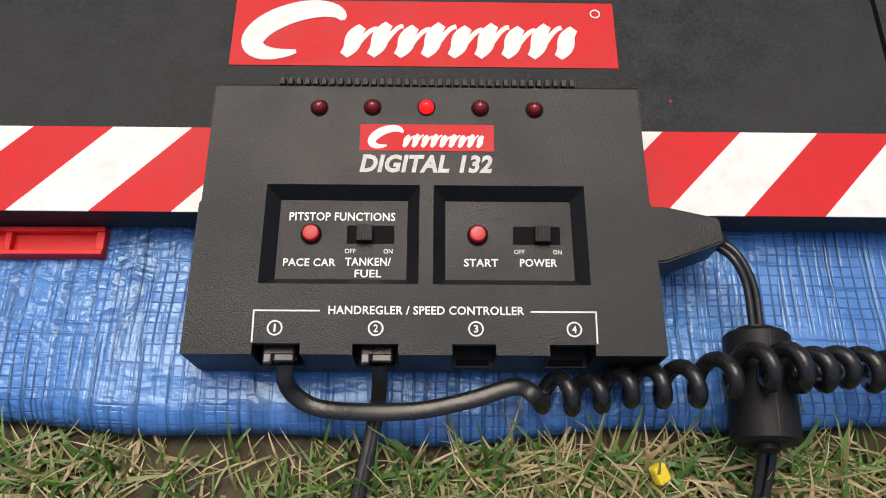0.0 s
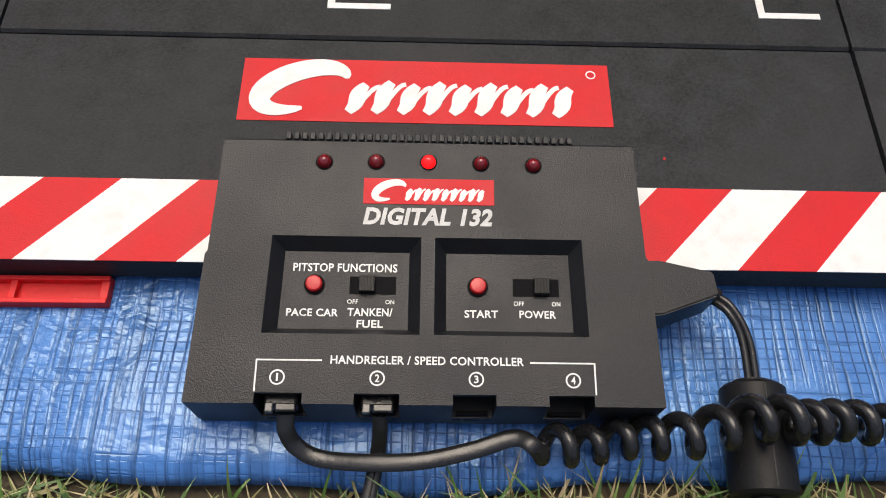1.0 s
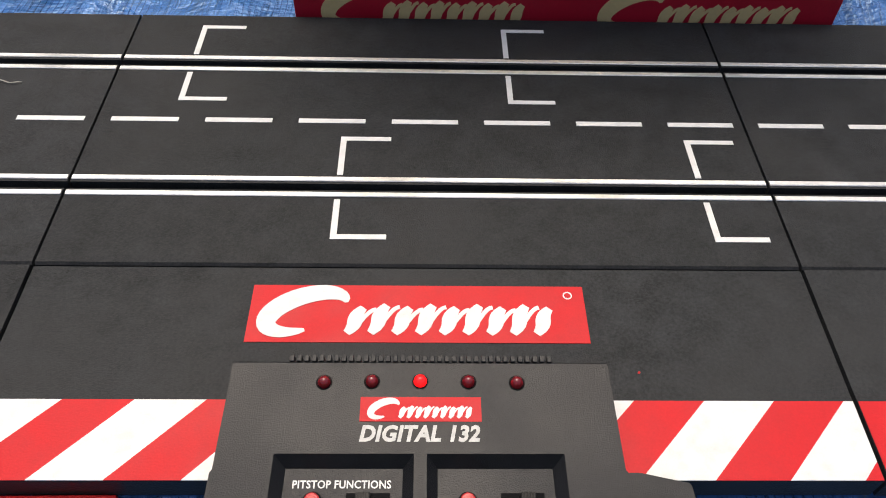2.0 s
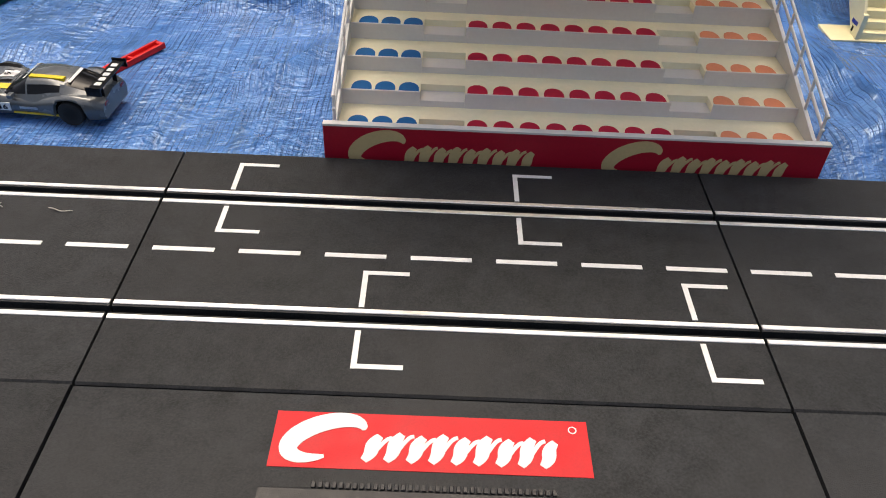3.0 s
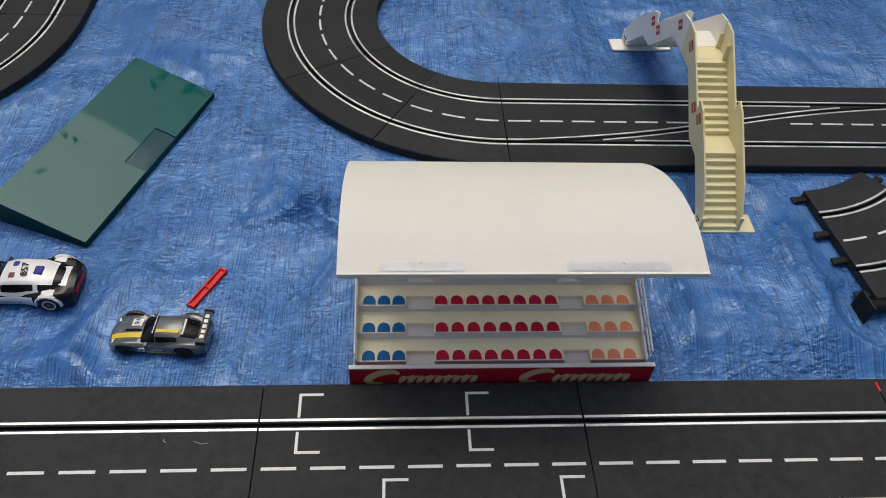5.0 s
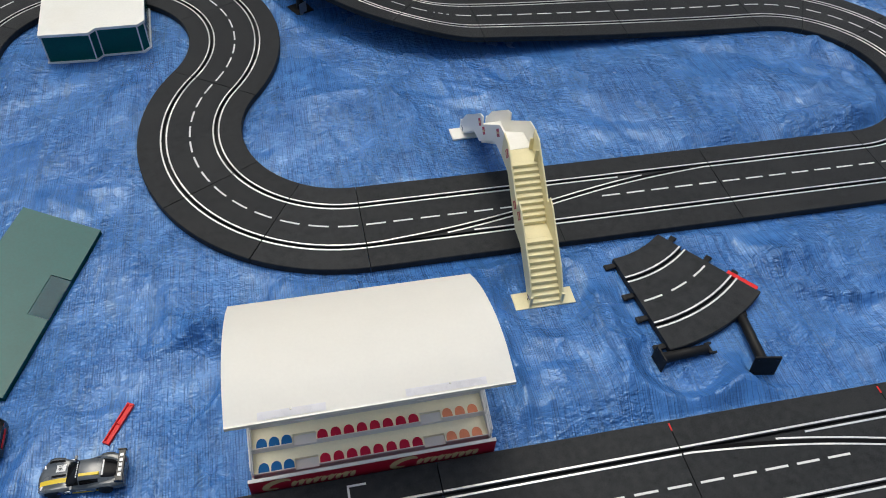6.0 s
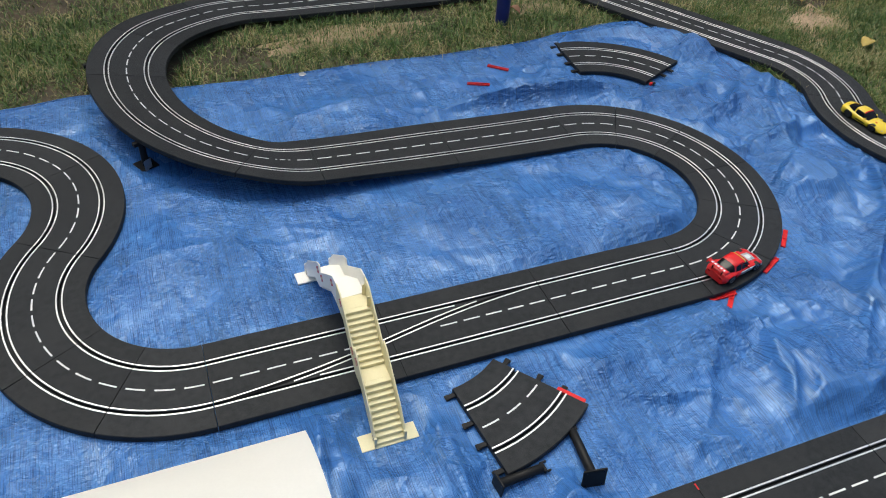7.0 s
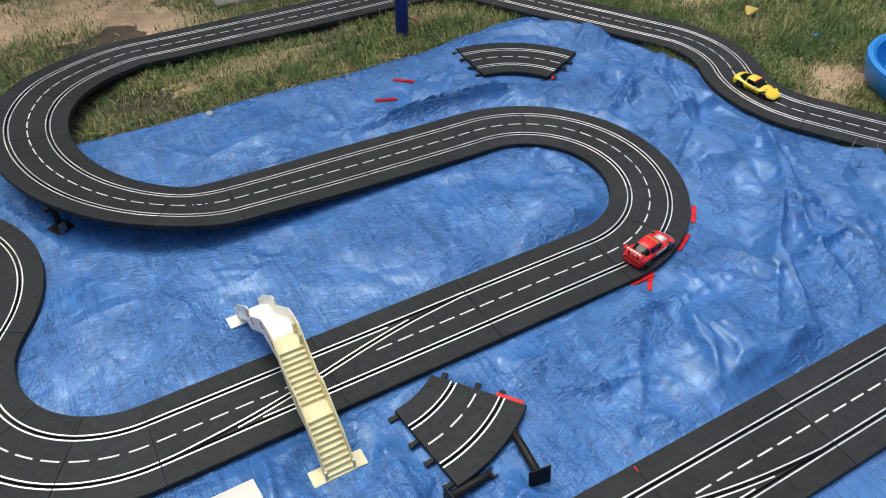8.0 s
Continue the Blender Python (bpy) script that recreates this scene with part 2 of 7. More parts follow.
RIM = material("wheel_rim", (0.45, 0.45, 0.46), 0.35, metal=0.7, vary=0.1)
BLUE_LENS = material("blue_lens", (0.02, 0.02, 0.25), 0.2, vary=0.1)
GREEN_GLASS = material("dark_green_tinted_plastic", (0.005, 0.092, 0.088), 0.03, vary=0.1, scale=20, spec=0.2, rough_vary=0.02)
TEAL_GLASS = material("teal_plastic_glass", (0.008, 0.17, 0.145), 0.08, vary=0.1, scale=20)
GREEN_CLEAR = material("green_clear_plastic", (0.010, 0.115, 0.150), 0.10, vary=0.15, scale=30, rough_vary=0.02, spec=0.3)
THREAD = material("pale_fibre", (0.5, 0.47, 0.42), 0.8, vary=0.1)

def let_light_through(m, amount, tint):
    """Thin moulded plastic: part of the light goes through it."""
    nt = m.node_tree
    b = nt.nodes["Principled BSDF"]
    out = nt.nodes["Material Output"]
    tr = nt.nodes.new("ShaderNodeBsdfTranslucent")
    tr.inputs["Color"].default_value = (*tint, 1)
    mx = nt.nodes.new("ShaderNodeMixShader")
    mx.inputs[0].default_value = amount
    nt.links.new(b.outputs[0], mx.inputs[1])
    nt.links.new(tr.outputs[0], mx.inputs[2])
    nt.links.new(mx.outputs[0], out.inputs["Surface"])
    return m


ROOF_PLASTIC = let_light_through(material("thin_ivory_plastic", (0.97, 0.955, 0.90), 0.55, vary=0.03, scale=20, bump=0.1, bump_scale=500, second=(0.84, 0.80, 0.70), second_amount=0.12, second_scale=3), 0.36, (0.99, 0.94, 0.84))

LED_LIT = material("lit_red_lens", (0.8, 0.01, 0.01), 0.2, vary=0.02)
LED_LIT.node_tree.nodes["Principled BSDF"].inputs["Emission Color"].default_value = (1.0, 0.01, 0.015, 1)
LED_LIT.node_tree.nodes["Principled BSDF"].inputs["Emission Strength"].default_value = 0.9


def tarp_material():
    m = bpy.data.materials.new("woven_blue_tarpaulin")
    m.use_nodes = True
    nt = m.node_tree
    b = nt.nodes["Principled BSDF"]
    geo = nt.nodes.new("ShaderNodeNewGeometry")
    L = nt.links.new

    def math_node(op, a, c=None):
        n = nt.nodes.new("ShaderNodeMath")
        n.operation = op
        for i, v in enumerate((a, c)):
            if v is None:
                continue
            if isinstance(v, (int, float)):
                n.inputs[i].default_value = v
            else:
                L(v, n.inputs[i])
        return n.outputs[0]

    def noise_tex(sc, detail=3.0, vec=None, stretch=None):
        n = nt.nodes.new("ShaderNodeTexNoise")
        n.inputs["Scale"].default_value = sc
        n.inputs["Detail"].default_value = detail
        v = vec or geo.outputs["Position"]
        if stretch:
            mp = nt.nodes.new("ShaderNodeMapping")
            mp.inputs["Scale"].default_value = stretch
            L(v, mp.inputs["Vector"])
            v = mp.outputs["Vector"]
        L(v, n.inputs["Vector"])
        return n

    # the weave wanders a little
    wob = noise_tex(18, 2.0)
    off = nt.nodes.new("ShaderNodeVectorMath")
    off.operation = "MULTIPLY_ADD"
    L(wob.outputs["Color"], off.inputs[0])
    off.inputs[1].default_value = (0.0035, 0.0035, 0)
    L(geo.outputs["Position"], off.inputs[2])
    sep = nt.nodes.new("ShaderNodeSeparateXYZ")
    L(off.outputs["Vector"], sep.inputs[0])
    pitch = 0.0038

    def lines(coord, p, width):
        f = math_node("FRACT", math_node("MULTIPLY", coord, 1 / p))
        d = math_node("ABSOLUTE", math_node("SUBTRACT", f, 0.5))
        mr = nt.nodes.new("ShaderNodeMapRange")
        mr.interpolation_type = "SMOOTHSTEP"
        mr.inputs["From Min"].default_value, mr.inputs["From Max"].default_value = 0.5 - width, 0.5
        L(d, mr.inputs["Value"])
        return mr.outputs["Result"]

    gx, gy = lines(sep.outputs["X"], pitch, 0.13), lines(sep.outputs["Y"], pitch, 0.10)

    def broken(coord, p, width, stretch, lo, hi):
        """Parallel threads that show in short broken lengths."""
        mask = noise_tex(1.0, 1.5, off.outputs["Vector"], stretch)
        mk = nt.nodes.new("ShaderNodeMapRange")
        mk.inputs["From Min"].default_value, mk.inputs["From Max"].default_value = lo, hi
        L(mask.outputs["Fac"], mk.inputs["Value"])
        return math_node("MULTIPLY", lines(coord, p, width), mk.outputs["Result"])

    strips = math_node("MAXIMUM", broken(sep.outputs["X"], pitch * 1.25, 0.20, (210, 22, 1), 0.49, 0.56), math_node("MULTIPLY", broken(sep.outputs["Y"], pitch * 1.25, 0.15, (30, 210, 1), 0.53, 0.60), 0.6))
    worn = noise_tex(30, 2.0)
    wr = nt.nodes.new("ShaderNodeMapRange")
    wr.inputs["From Min"].default_value, wr.inputs["From Max"].default_value = 0.35, 0.6
    L(worn.outputs["Fac"], wr.inputs["Value"])
    grid = math_node("MULTIPLY", math_node("MAXIMUM", gx, math_node("MULTIPLY", gy, 0.6)), wr.outputs["Result"])
    broad, fine = noise_tex(5, 4.0), noise_tex(120, 3.0)
    c1 = nt.nodes.new("ShaderNodeMix")
    c1.data_type = "RGBA"
    c1.inputs["A"].default_value, c1.inputs["B"].default_value = (0.040, 0.150, 0.45, 1), (0.076, 0.222, 0.56, 1)
    mixf = math_node("ADD", math_node("MULTIPLY", broad.outputs["Fac"], 0.6), math_node("MULTIPLY", fine.outputs["Fac"], 0.4))
    mr = nt.nodes.new("ShaderNodeMapRange")
    mr.inputs["From Min"].default_value, mr.inputs["From Max"].default_value = 0.35, 0.65
    L(mixf, mr.inputs["Value"])
    L(mr.outputs["Result"], c1.inputs["Factor"])
    c2 = nt.nodes.new("ShaderNodeMix")
    c2.data_type = "RGBA"
    c2.inputs["B"].default_value = (0.022, 0.050, 0.095, 1)
    L(c1.outputs["Result"], c2.inputs["A"])
    L(math_node("MULTIPLY", strips, 0.60), c2.inputs["Factor"])
    streak = noise_tex(1.0, 2.0, stretch=(400, 15, 1))
    streak_wide = noise_tex(1.0, 2.0, stretch=(90, 6, 1))
    sm = nt.nodes.new("ShaderNodeMapRange")
    sm.inputs["From Min"].default_value, sm.inputs["From Max"].default_value = 1.00, 1.16
    sm.inputs["To Max"].default_value = 0.45
    L(math_node("ADD", streak.outputs["Fac"], streak_wide.outputs["Fac"]), sm.inputs["Value"])
    c4 = nt.nodes.new("ShaderNodeMix")
    c4.data_type = "RGBA"
    c4.inputs["B"].default_value = (0.02, 0.06, 0.16, 1)
    L(c2.outputs["Result"], c4.inputs["A"])
    L(sm.outputs["Result"], c4.inputs["Factor"])
    c2 = c4
    c3 = nt.nodes.new("ShaderNodeMix")
    c3.data_type = "RGBA"
    c3.inputs["B"].default_value = (0.012, 0.04, 0.13, 1)
    L(c2.outputs["Result"], c3.inputs["A"])
    L(math_node("MULTIPLY", grid, 0.75), c3.inputs["Factor"])
    L(c3.outputs["Result"], b.inputs["Base Color"])
    gloss = noise_tex(7, 3.0)
    gm = nt.nodes.new("ShaderNodeMapRange")
    gm.inputs["From Min"].default_value, gm.inputs["From Max"].default_value = 0.35, 0.65
    gm.inputs["To Min"].default_value, gm.inputs["To Max"].default_value = 0.20, 0.33
    L(gloss.outputs["Fac"], gm.inputs["Value"])
    L(gm.outputs["Result"], b.inputs["Roughness"])
    b.inputs["Specular IOR Level"].default_value = 0.9
    b.inputs["Specular Tint"].default_value = (0.62, 0.84, 1.0, 1)
    b.inputs["Coat Weight"].default_value, b.inputs["Coat Roughness"].default_value = 0.12, 0.16
    # relief: broad soft buckles, sharp crease lines between them, fine crumple in places
    broad_fold = noise_tex(9, 2.0, stretch=(1.0, 0.7, 1.0))
    big, small = noise_tex(30, 3.0), noise_tex(120, 3.0, stretch=(0.65, 1.15, 1.0))
    ridge0 = math_node("ABSOLUTE", math_node("SUBTRACT", broad_fold.outputs["Fac"], 0.5))
    ridge = math_node("ABSOLUTE", math_node("SUBTRACT", big.outputs["Fac"], 0.5))
    ridge2 = math_node("ABSOLUTE", math_node("SUBTRACT", small.outputs["Fac"], 0.5))
    def facets(sc, stretch):
        """Flat facets between sharp creases, bent by a slow noise."""
        mp = nt.nodes.new("ShaderNodeMapping")
        mp.inputs["Scale"].default_value = stretch
        bend = noise_tex(sc * 0.8, 2.0)
        ad = nt.nodes.new("ShaderNodeVectorMath")
        ad.operation = "MULTIPLY_ADD"
        L(bend.outputs["Color"], ad.inputs[0])
        ad.inputs[1].default_value = (0.5 / sc, 0.5 / sc, 0)
        L(geo.outputs["Position"], ad.inputs[2])
        L(ad.outputs["Vector"], mp.inputs["Vector"])
        v = nt.nodes.new("ShaderNodeTexVoronoi")
        v.inputs["Scale"].default_value = sc
        L(mp.outputs["Vector"], v.inputs["Vector"])
        return v.outputs["Distance"]

    crumpled = noise_tex(5.5, 2.0)
    cm = nt.nodes.new("ShaderNodeMapRange")
    cm.inputs["From Min"].default_value, cm.inputs["From Max"].default_value = 0.40, 0.62
    cm.inputs["To Min"].default_value, cm.inputs["To Max"].default_value = 0.16, 1.1
    L(crumpled.outputs["Fac"], cm.inputs["Value"])
    taut = nt.nodes.new("ShaderNodeMapRange")
    taut.inputs["From Min"].default_value, taut.inputs["From Max"].default_value = -0.05, 0.22
    taut.inputs["To Min"].default_value, taut.inputs["To Max"].default_value = 0.30, 1.0
    L(sep.outputs["Y"], taut.inputs["Value"])

    def crinkle(sc, stretch, detail):
        """Sharp wandering ridges with soft hollows between them."""
        n = noise_tex(sc, detail, None, stretch)
        n.noise_type = "RIDGED_MULTIFRACTAL"
        n.normalize = False
        n.inputs["Roughness"].default_value = 0.6
        n.inputs["Offset"].default_value = 0.9
        n.inputs["Gain"].default_value = 1.6
        n.inputs["Distortion"].default_value = 0.35
        return n.outputs["Fac"]

    crease_net = math_node("ADD", math_node("MULTIPLY", crinkle(8, (1.0, 0.75, 1.0), 2.0), 0.13), math_node("MULTIPLY", math_node("MULTIPLY", crinkle(52, (0.8, 1.15, 1.0), 3.0), 0.12), cm.outputs["Result"]))
    f_big, f_small = facets(15, (1.0, 0.7, 1.0)), facets(75, (0.75, 1.1, 1.0))
    fine_relief = math_node("ADD", math_node("ADD", math_node("MULTIPLY", f_big, 0.12), math_node("MULTIPLY", math_node("MULTIPLY", f_small, 0.15), cm.outputs["Result"])), math_node("MULTIPLY", math_node("ADD", math_node("MULTIPLY", ridge, 0.22), math_node("MULTIPLY", ridge2, 0.55)), cm.outputs["Result"]))
    b1 = nt.nodes.new("ShaderNodeBump")
    b1.inputs["Strength"].default_value, b1.inputs["Distance"].default_value = 0.9, 0.016
    L(math_node("MULTIPLY", math_node("ADD", math_node("MULTIPLY", ridge0, 0.25), math_node("ADD", fine_relief, crease_net)), taut.outputs["Result"]), b1.inputs["Height"])
    b2 = nt.nodes.new("ShaderNodeBump")
    b2.inputs["Strength"].default_value, b2.inputs["Distance"].default_value = 0.7, 0.0006
    L(math_node("SUBTRACT", 1.0, math_node("MAXIMUM", grid, math_node("MAXIMUM", strips, sm.outputs["Result"]))), b2.inputs["Height"])
    L(b1.outputs["Normal"], b2.inputs["Normal"])
    L(b2.outputs["Normal"], b.inputs["Normal"])
    L(b1.outputs["Normal"], b.inputs["Coat Normal"])
    return m


TARP = tarp_material()


def blade_material(name, tones):
    """Grass: every blade takes one of a run of tones."""
    m = bpy.data.materials.new(name)
    m.use_nodes = True
    nt = m.node_tree
    b = nt.nodes["Principled BSDF"]
    geo = nt.nodes.new("ShaderNodeNewGeometry")
    ramp = nt.nodes.new("ShaderNodeValToRGB")
    els = ramp.color_ramp.elements
    while len(els) < len(tones):
        els.new(0.5)
    for e, (p, c) in zip(els, tones):
        e.position, e.color = p, (*c, 1)
    # green and dry places change over the lawn
    patch = nt.nodes.new("ShaderNodeTexNoise")
    patch.inputs["Scale"].default_value, patch.inputs["Detail"].default_value = 5.5, 4.0
    nt.links.new(geo.outputs["Position"], patch.inputs["Vector"])
    spread = nt.nodes.new("ShaderNodeMapRange")
    spread.inputs["From Min"].default_value, spread.inputs["From Max"].default_value = 0.32, 0.68
    spread.inputs["To Min"].default_value, spread.inputs["To Max"].default_value = -0.30, 0.30
    nt.links.new(patch.outputs["Fac"], spread.inputs["Value"])
    add = nt.nodes.new("ShaderNodeMath")
    add.use_clamp = True
    nt.links.new(geo.outputs["Random Per Island"], add.inputs[0])
    nt.links.new(spread.outputs["Result"], add.inputs[1])
    nt.links.new(add.outputs[0], ramp.inputs["Fac"])
    nt.links.new(ramp.outputs["Color"], b.inputs["Base Color"])
    b.inputs["Roughness"].default_value = 0.5
    b.inputs["Subsurface Weight"].default_value = 0.0
    return m


GRASS = blade_material("grass_blades", [(0.0, (0.024, 0.062, 0.010)), (0.35, (0.052, 0.125, 0.018)), (0.66, (0.095, 0.185, 0.032)), (0.78, (0.20, 0.19, 0.065)), (0.9, (0.29, 0.22, 0.10)), (1.0, (0.36, 0.28, 0.15))])
LAWN = blade_material("lawn_blades", [(0.0, (0.035, 0.080, 0.012)), (0.4, (0.078, 0.150, 0.024)), (0.68, (0.145, 0.20, 0.042)), (0.84, (0.29, 0.255, 0.09)), (1.0, (0.43, 0.35, 0.17))])
GRASS_DRY = blade_material("dry_grass_blades", [(0.0, (0.09, 0.14, 0.03)), (0.3, (0.16, 0.19, 0.05)), (0.5, (0.28, 0.25, 0.10)), (0.8, (0.40, 0.33, 0.17)), (1.0, (0.50, 0.42, 0.25))])

LEAF_GREEN = blade_material("tree_leaves", [(0.0, (0.018, 0.045, 0.010)), (0.5, (0.045, 0.10, 0.02)), (1.0, (0.09, 0.15, 0.035))])
HEDGE = material("dark_green_hedge", (0.03, 0.055, 0.018), 0.8, vary=0.5, scale=3, bump=1.0, bump_scale=14)
BARK = material("grey_brown_bark", (0.11, 0.085, 0.06), 0.9, vary=0.35, scale=12, bump=0.9, bump_scale=60)

# ---- ground and tarpaulin ----
GROUND_Z = -0.008
TRACK_Z = 0.015


def tarp_right(y):
    return float(np.interp(y, [-0.3, 0.5, 0.68, 1.27, 1.6, 1.83], [2.30, 2.24, 2.20, 2.16, 2.06, 1.93]))


def tarp_back(x):
    return float(np.interp(x, [-1.3, -0.05, 0.10, 0.40, 0.73, 1.2, 1.55, 1.75, 1.93], [1.77, 1.775, 1.785, 1.765, 1.755, 1.76, 1.765, 1.79, 1.815])) + 0.006 * math.sin(x * 9)


def tarp_front(x):
    return -0.171 + 0.0025 * math.sin(x * 23 + 1) + 0.0015 * math.sin(x * 61)


# long folds: from, to, height, width
FOLDS = [((1.30, 0.24), (1.40, 0.50), 0.020, 0.014), ((1.34, 0.24), (1.46, 0.40), 0.014, 0.02), ((1.50, 0.30), (1.98, 0.72), 0.022, 0.022), ((1.72, 0.36), (2.1, 0.95), 0.024, 0.02), ((1.55, 0.24), (1.75, 0.55), 0.018, 0.02), ((1.85, 0.3), (1.9, 0.6), 0.018, 0.016), ((1.6, 0.42), (2.0, 0.45), 0.016, 0.02), ((1.95, 1.0), (2.05, 1.35), 0.018, 0.02), ((1.75, 1.2), (2.05, 1.25), 0.018, 0.022), ((1.72, 0.85), (1.95, 0.95), 0.018, 0.02),
         ((1.02, 1.44), (1.80, 1.385), 0.034, 0.022), ((1.80, 1.45), (2.02, 1.60), 0.02, 0.025), ((1.82, 0.75), (2.0, 1.3), 0.016, 0.03),
         ((0.1, 0.42), (-0.02, 0.53), 0.012, 0.02), ((-0.1, 0.44), (0.12, 0.50), 0.012, 0.018), ((0.45, 0.90), (0.42, 1.08), 0.010, 0.02),
         ((1.0, 0.42), (1.25, 0.30), 0.010, 0.016), ((0.5, 1.45), (1.1, 1.55), 0.010, 0.03), ((1.7, 1.0), (2.05, 1.05), 0.016, 0.03), ((1.86, 1.72), (1.93, 1.80), 0.02, 0.04),
         ((0.66, 0.24), (0.70, 0.46), 0.008, 0.014), ((-0.02, 0.25), (0.07, 0.42), 0.009, 0.015), ((0.48, 0.23), (0.5, 0.42), 0.009, 0.015)]
# flat places under things: x, y, radius
FLAT = [(0.583, 0.455, 0.07), (0.56, 0.93, 0.06), (-0.12, 0.27, 0.09), (-0.31, 0.345, 0.11), (0.26, 0.3, 0.175), (-0.25, 0.56, 0.2), (-0.18, 1.35, 0.14), (0.83, 0.42, 0.14), (0.9, 0.27, 0.05), (0.76, 0.3, 0.07), (-0.085, 0.34, 0.045), (1.72, 1.56, 0.2), (1.64, 0.69, 0.05), (1.55, 0.61, 0.05), (1.38, 0.555, 0.05), (1.22, 1.55, 0.05), (1.32, 1.62, 0.05), (0.28, 1.5, 0.07), (0.02, -0.106, 0.06)]
CORRIDORS = []


def vnoise(x, y, seed=0):
    """Smooth value noise on arrays, -1 to 1."""
    ix, iy = np.floor(x), np.floor(y)
    fx, fy = x - ix, y - iy
    ux, uy = fx * fx * fx * (fx * (fx * 6 - 15) + 10), fy * fy * fy * (fy * (fy * 6 - 15) + 10)

    def h(a, b):
        v = np.sin(a * 127.1 + b * 311.7 + seed * 74.7) * 43758.5453
        return (v - np.floor(v)) * 2 - 1

    return (h(ix, iy) * (1 - ux) + h(ix + 1, iy) * ux) * (1 - uy) + (h(ix, iy + 1) * (1 - ux) + h(ix + 1, iy + 1) * ux) * uy


def random_creases():
    rng = random.Random(23)
    out = []
    for i in range(420):
        x, y = rng.uniform(-0.9, 2.2), rng.uniform(0.2, 1.8)
        if i % 3 == 0:
            x, y = rng.uniform(1.0, 2.25), rng.uniform(0.2, 1.5)
        a = rng.choice((0.35, 0.9, 1.2, 1.75, 2.5)) + rng.gauss(0, 0.25)
        ln = rng.uniform(0.06, 0.42)
        big = rng.random() ** 2
        out.append(((x, y), (x + ln * math.cos(a), y + ln * math.sin(a)), (0.0018 + 0.009 * big) * rng.choice((1, 1, -0.6)), 0.0055 + 0.014 * big))
    return out


CREASES = random_creases()


def facet_seeds(seed, count, step, tilt):
    rng = random.Random(seed)
    return [(rng.uniform(-1.0, 2.35), rng.uniform(0.1, 1.85), rng.uniform(0, step), rng.gauss(0, tilt), rng.gauss(0, tilt)) for _ in range(count)]


FACETS_UP, FACETS_DOWN = facet_seeds(41, 210, 0.004, 0.075), facet_seeds(42, 260, 0.004, 0.075)
FACETS_FINE = facet_seeds(43, 1200, 0.0015, 0.11)


def facet_heights(x, y, seeds, bow=0.55, reach=9.0):
    """Flat facets that meet in straight creases: the highest of many tilted, slightly bowed planes."""
    out = np.full_like(x, -0.02)
    for sx, sy, a, gx, gy in seeds:
        near = (np.abs(x - sx) < reach) & (np.abs(y - sy) < reach)
        if not near.any():
            continue
        dx, dy = x[near] - sx, y[near] - sy
        out[near] = np.maximum(out[near], a + gx * dx + gy * dy - bow * (dx * dx + dy * dy))
    return out


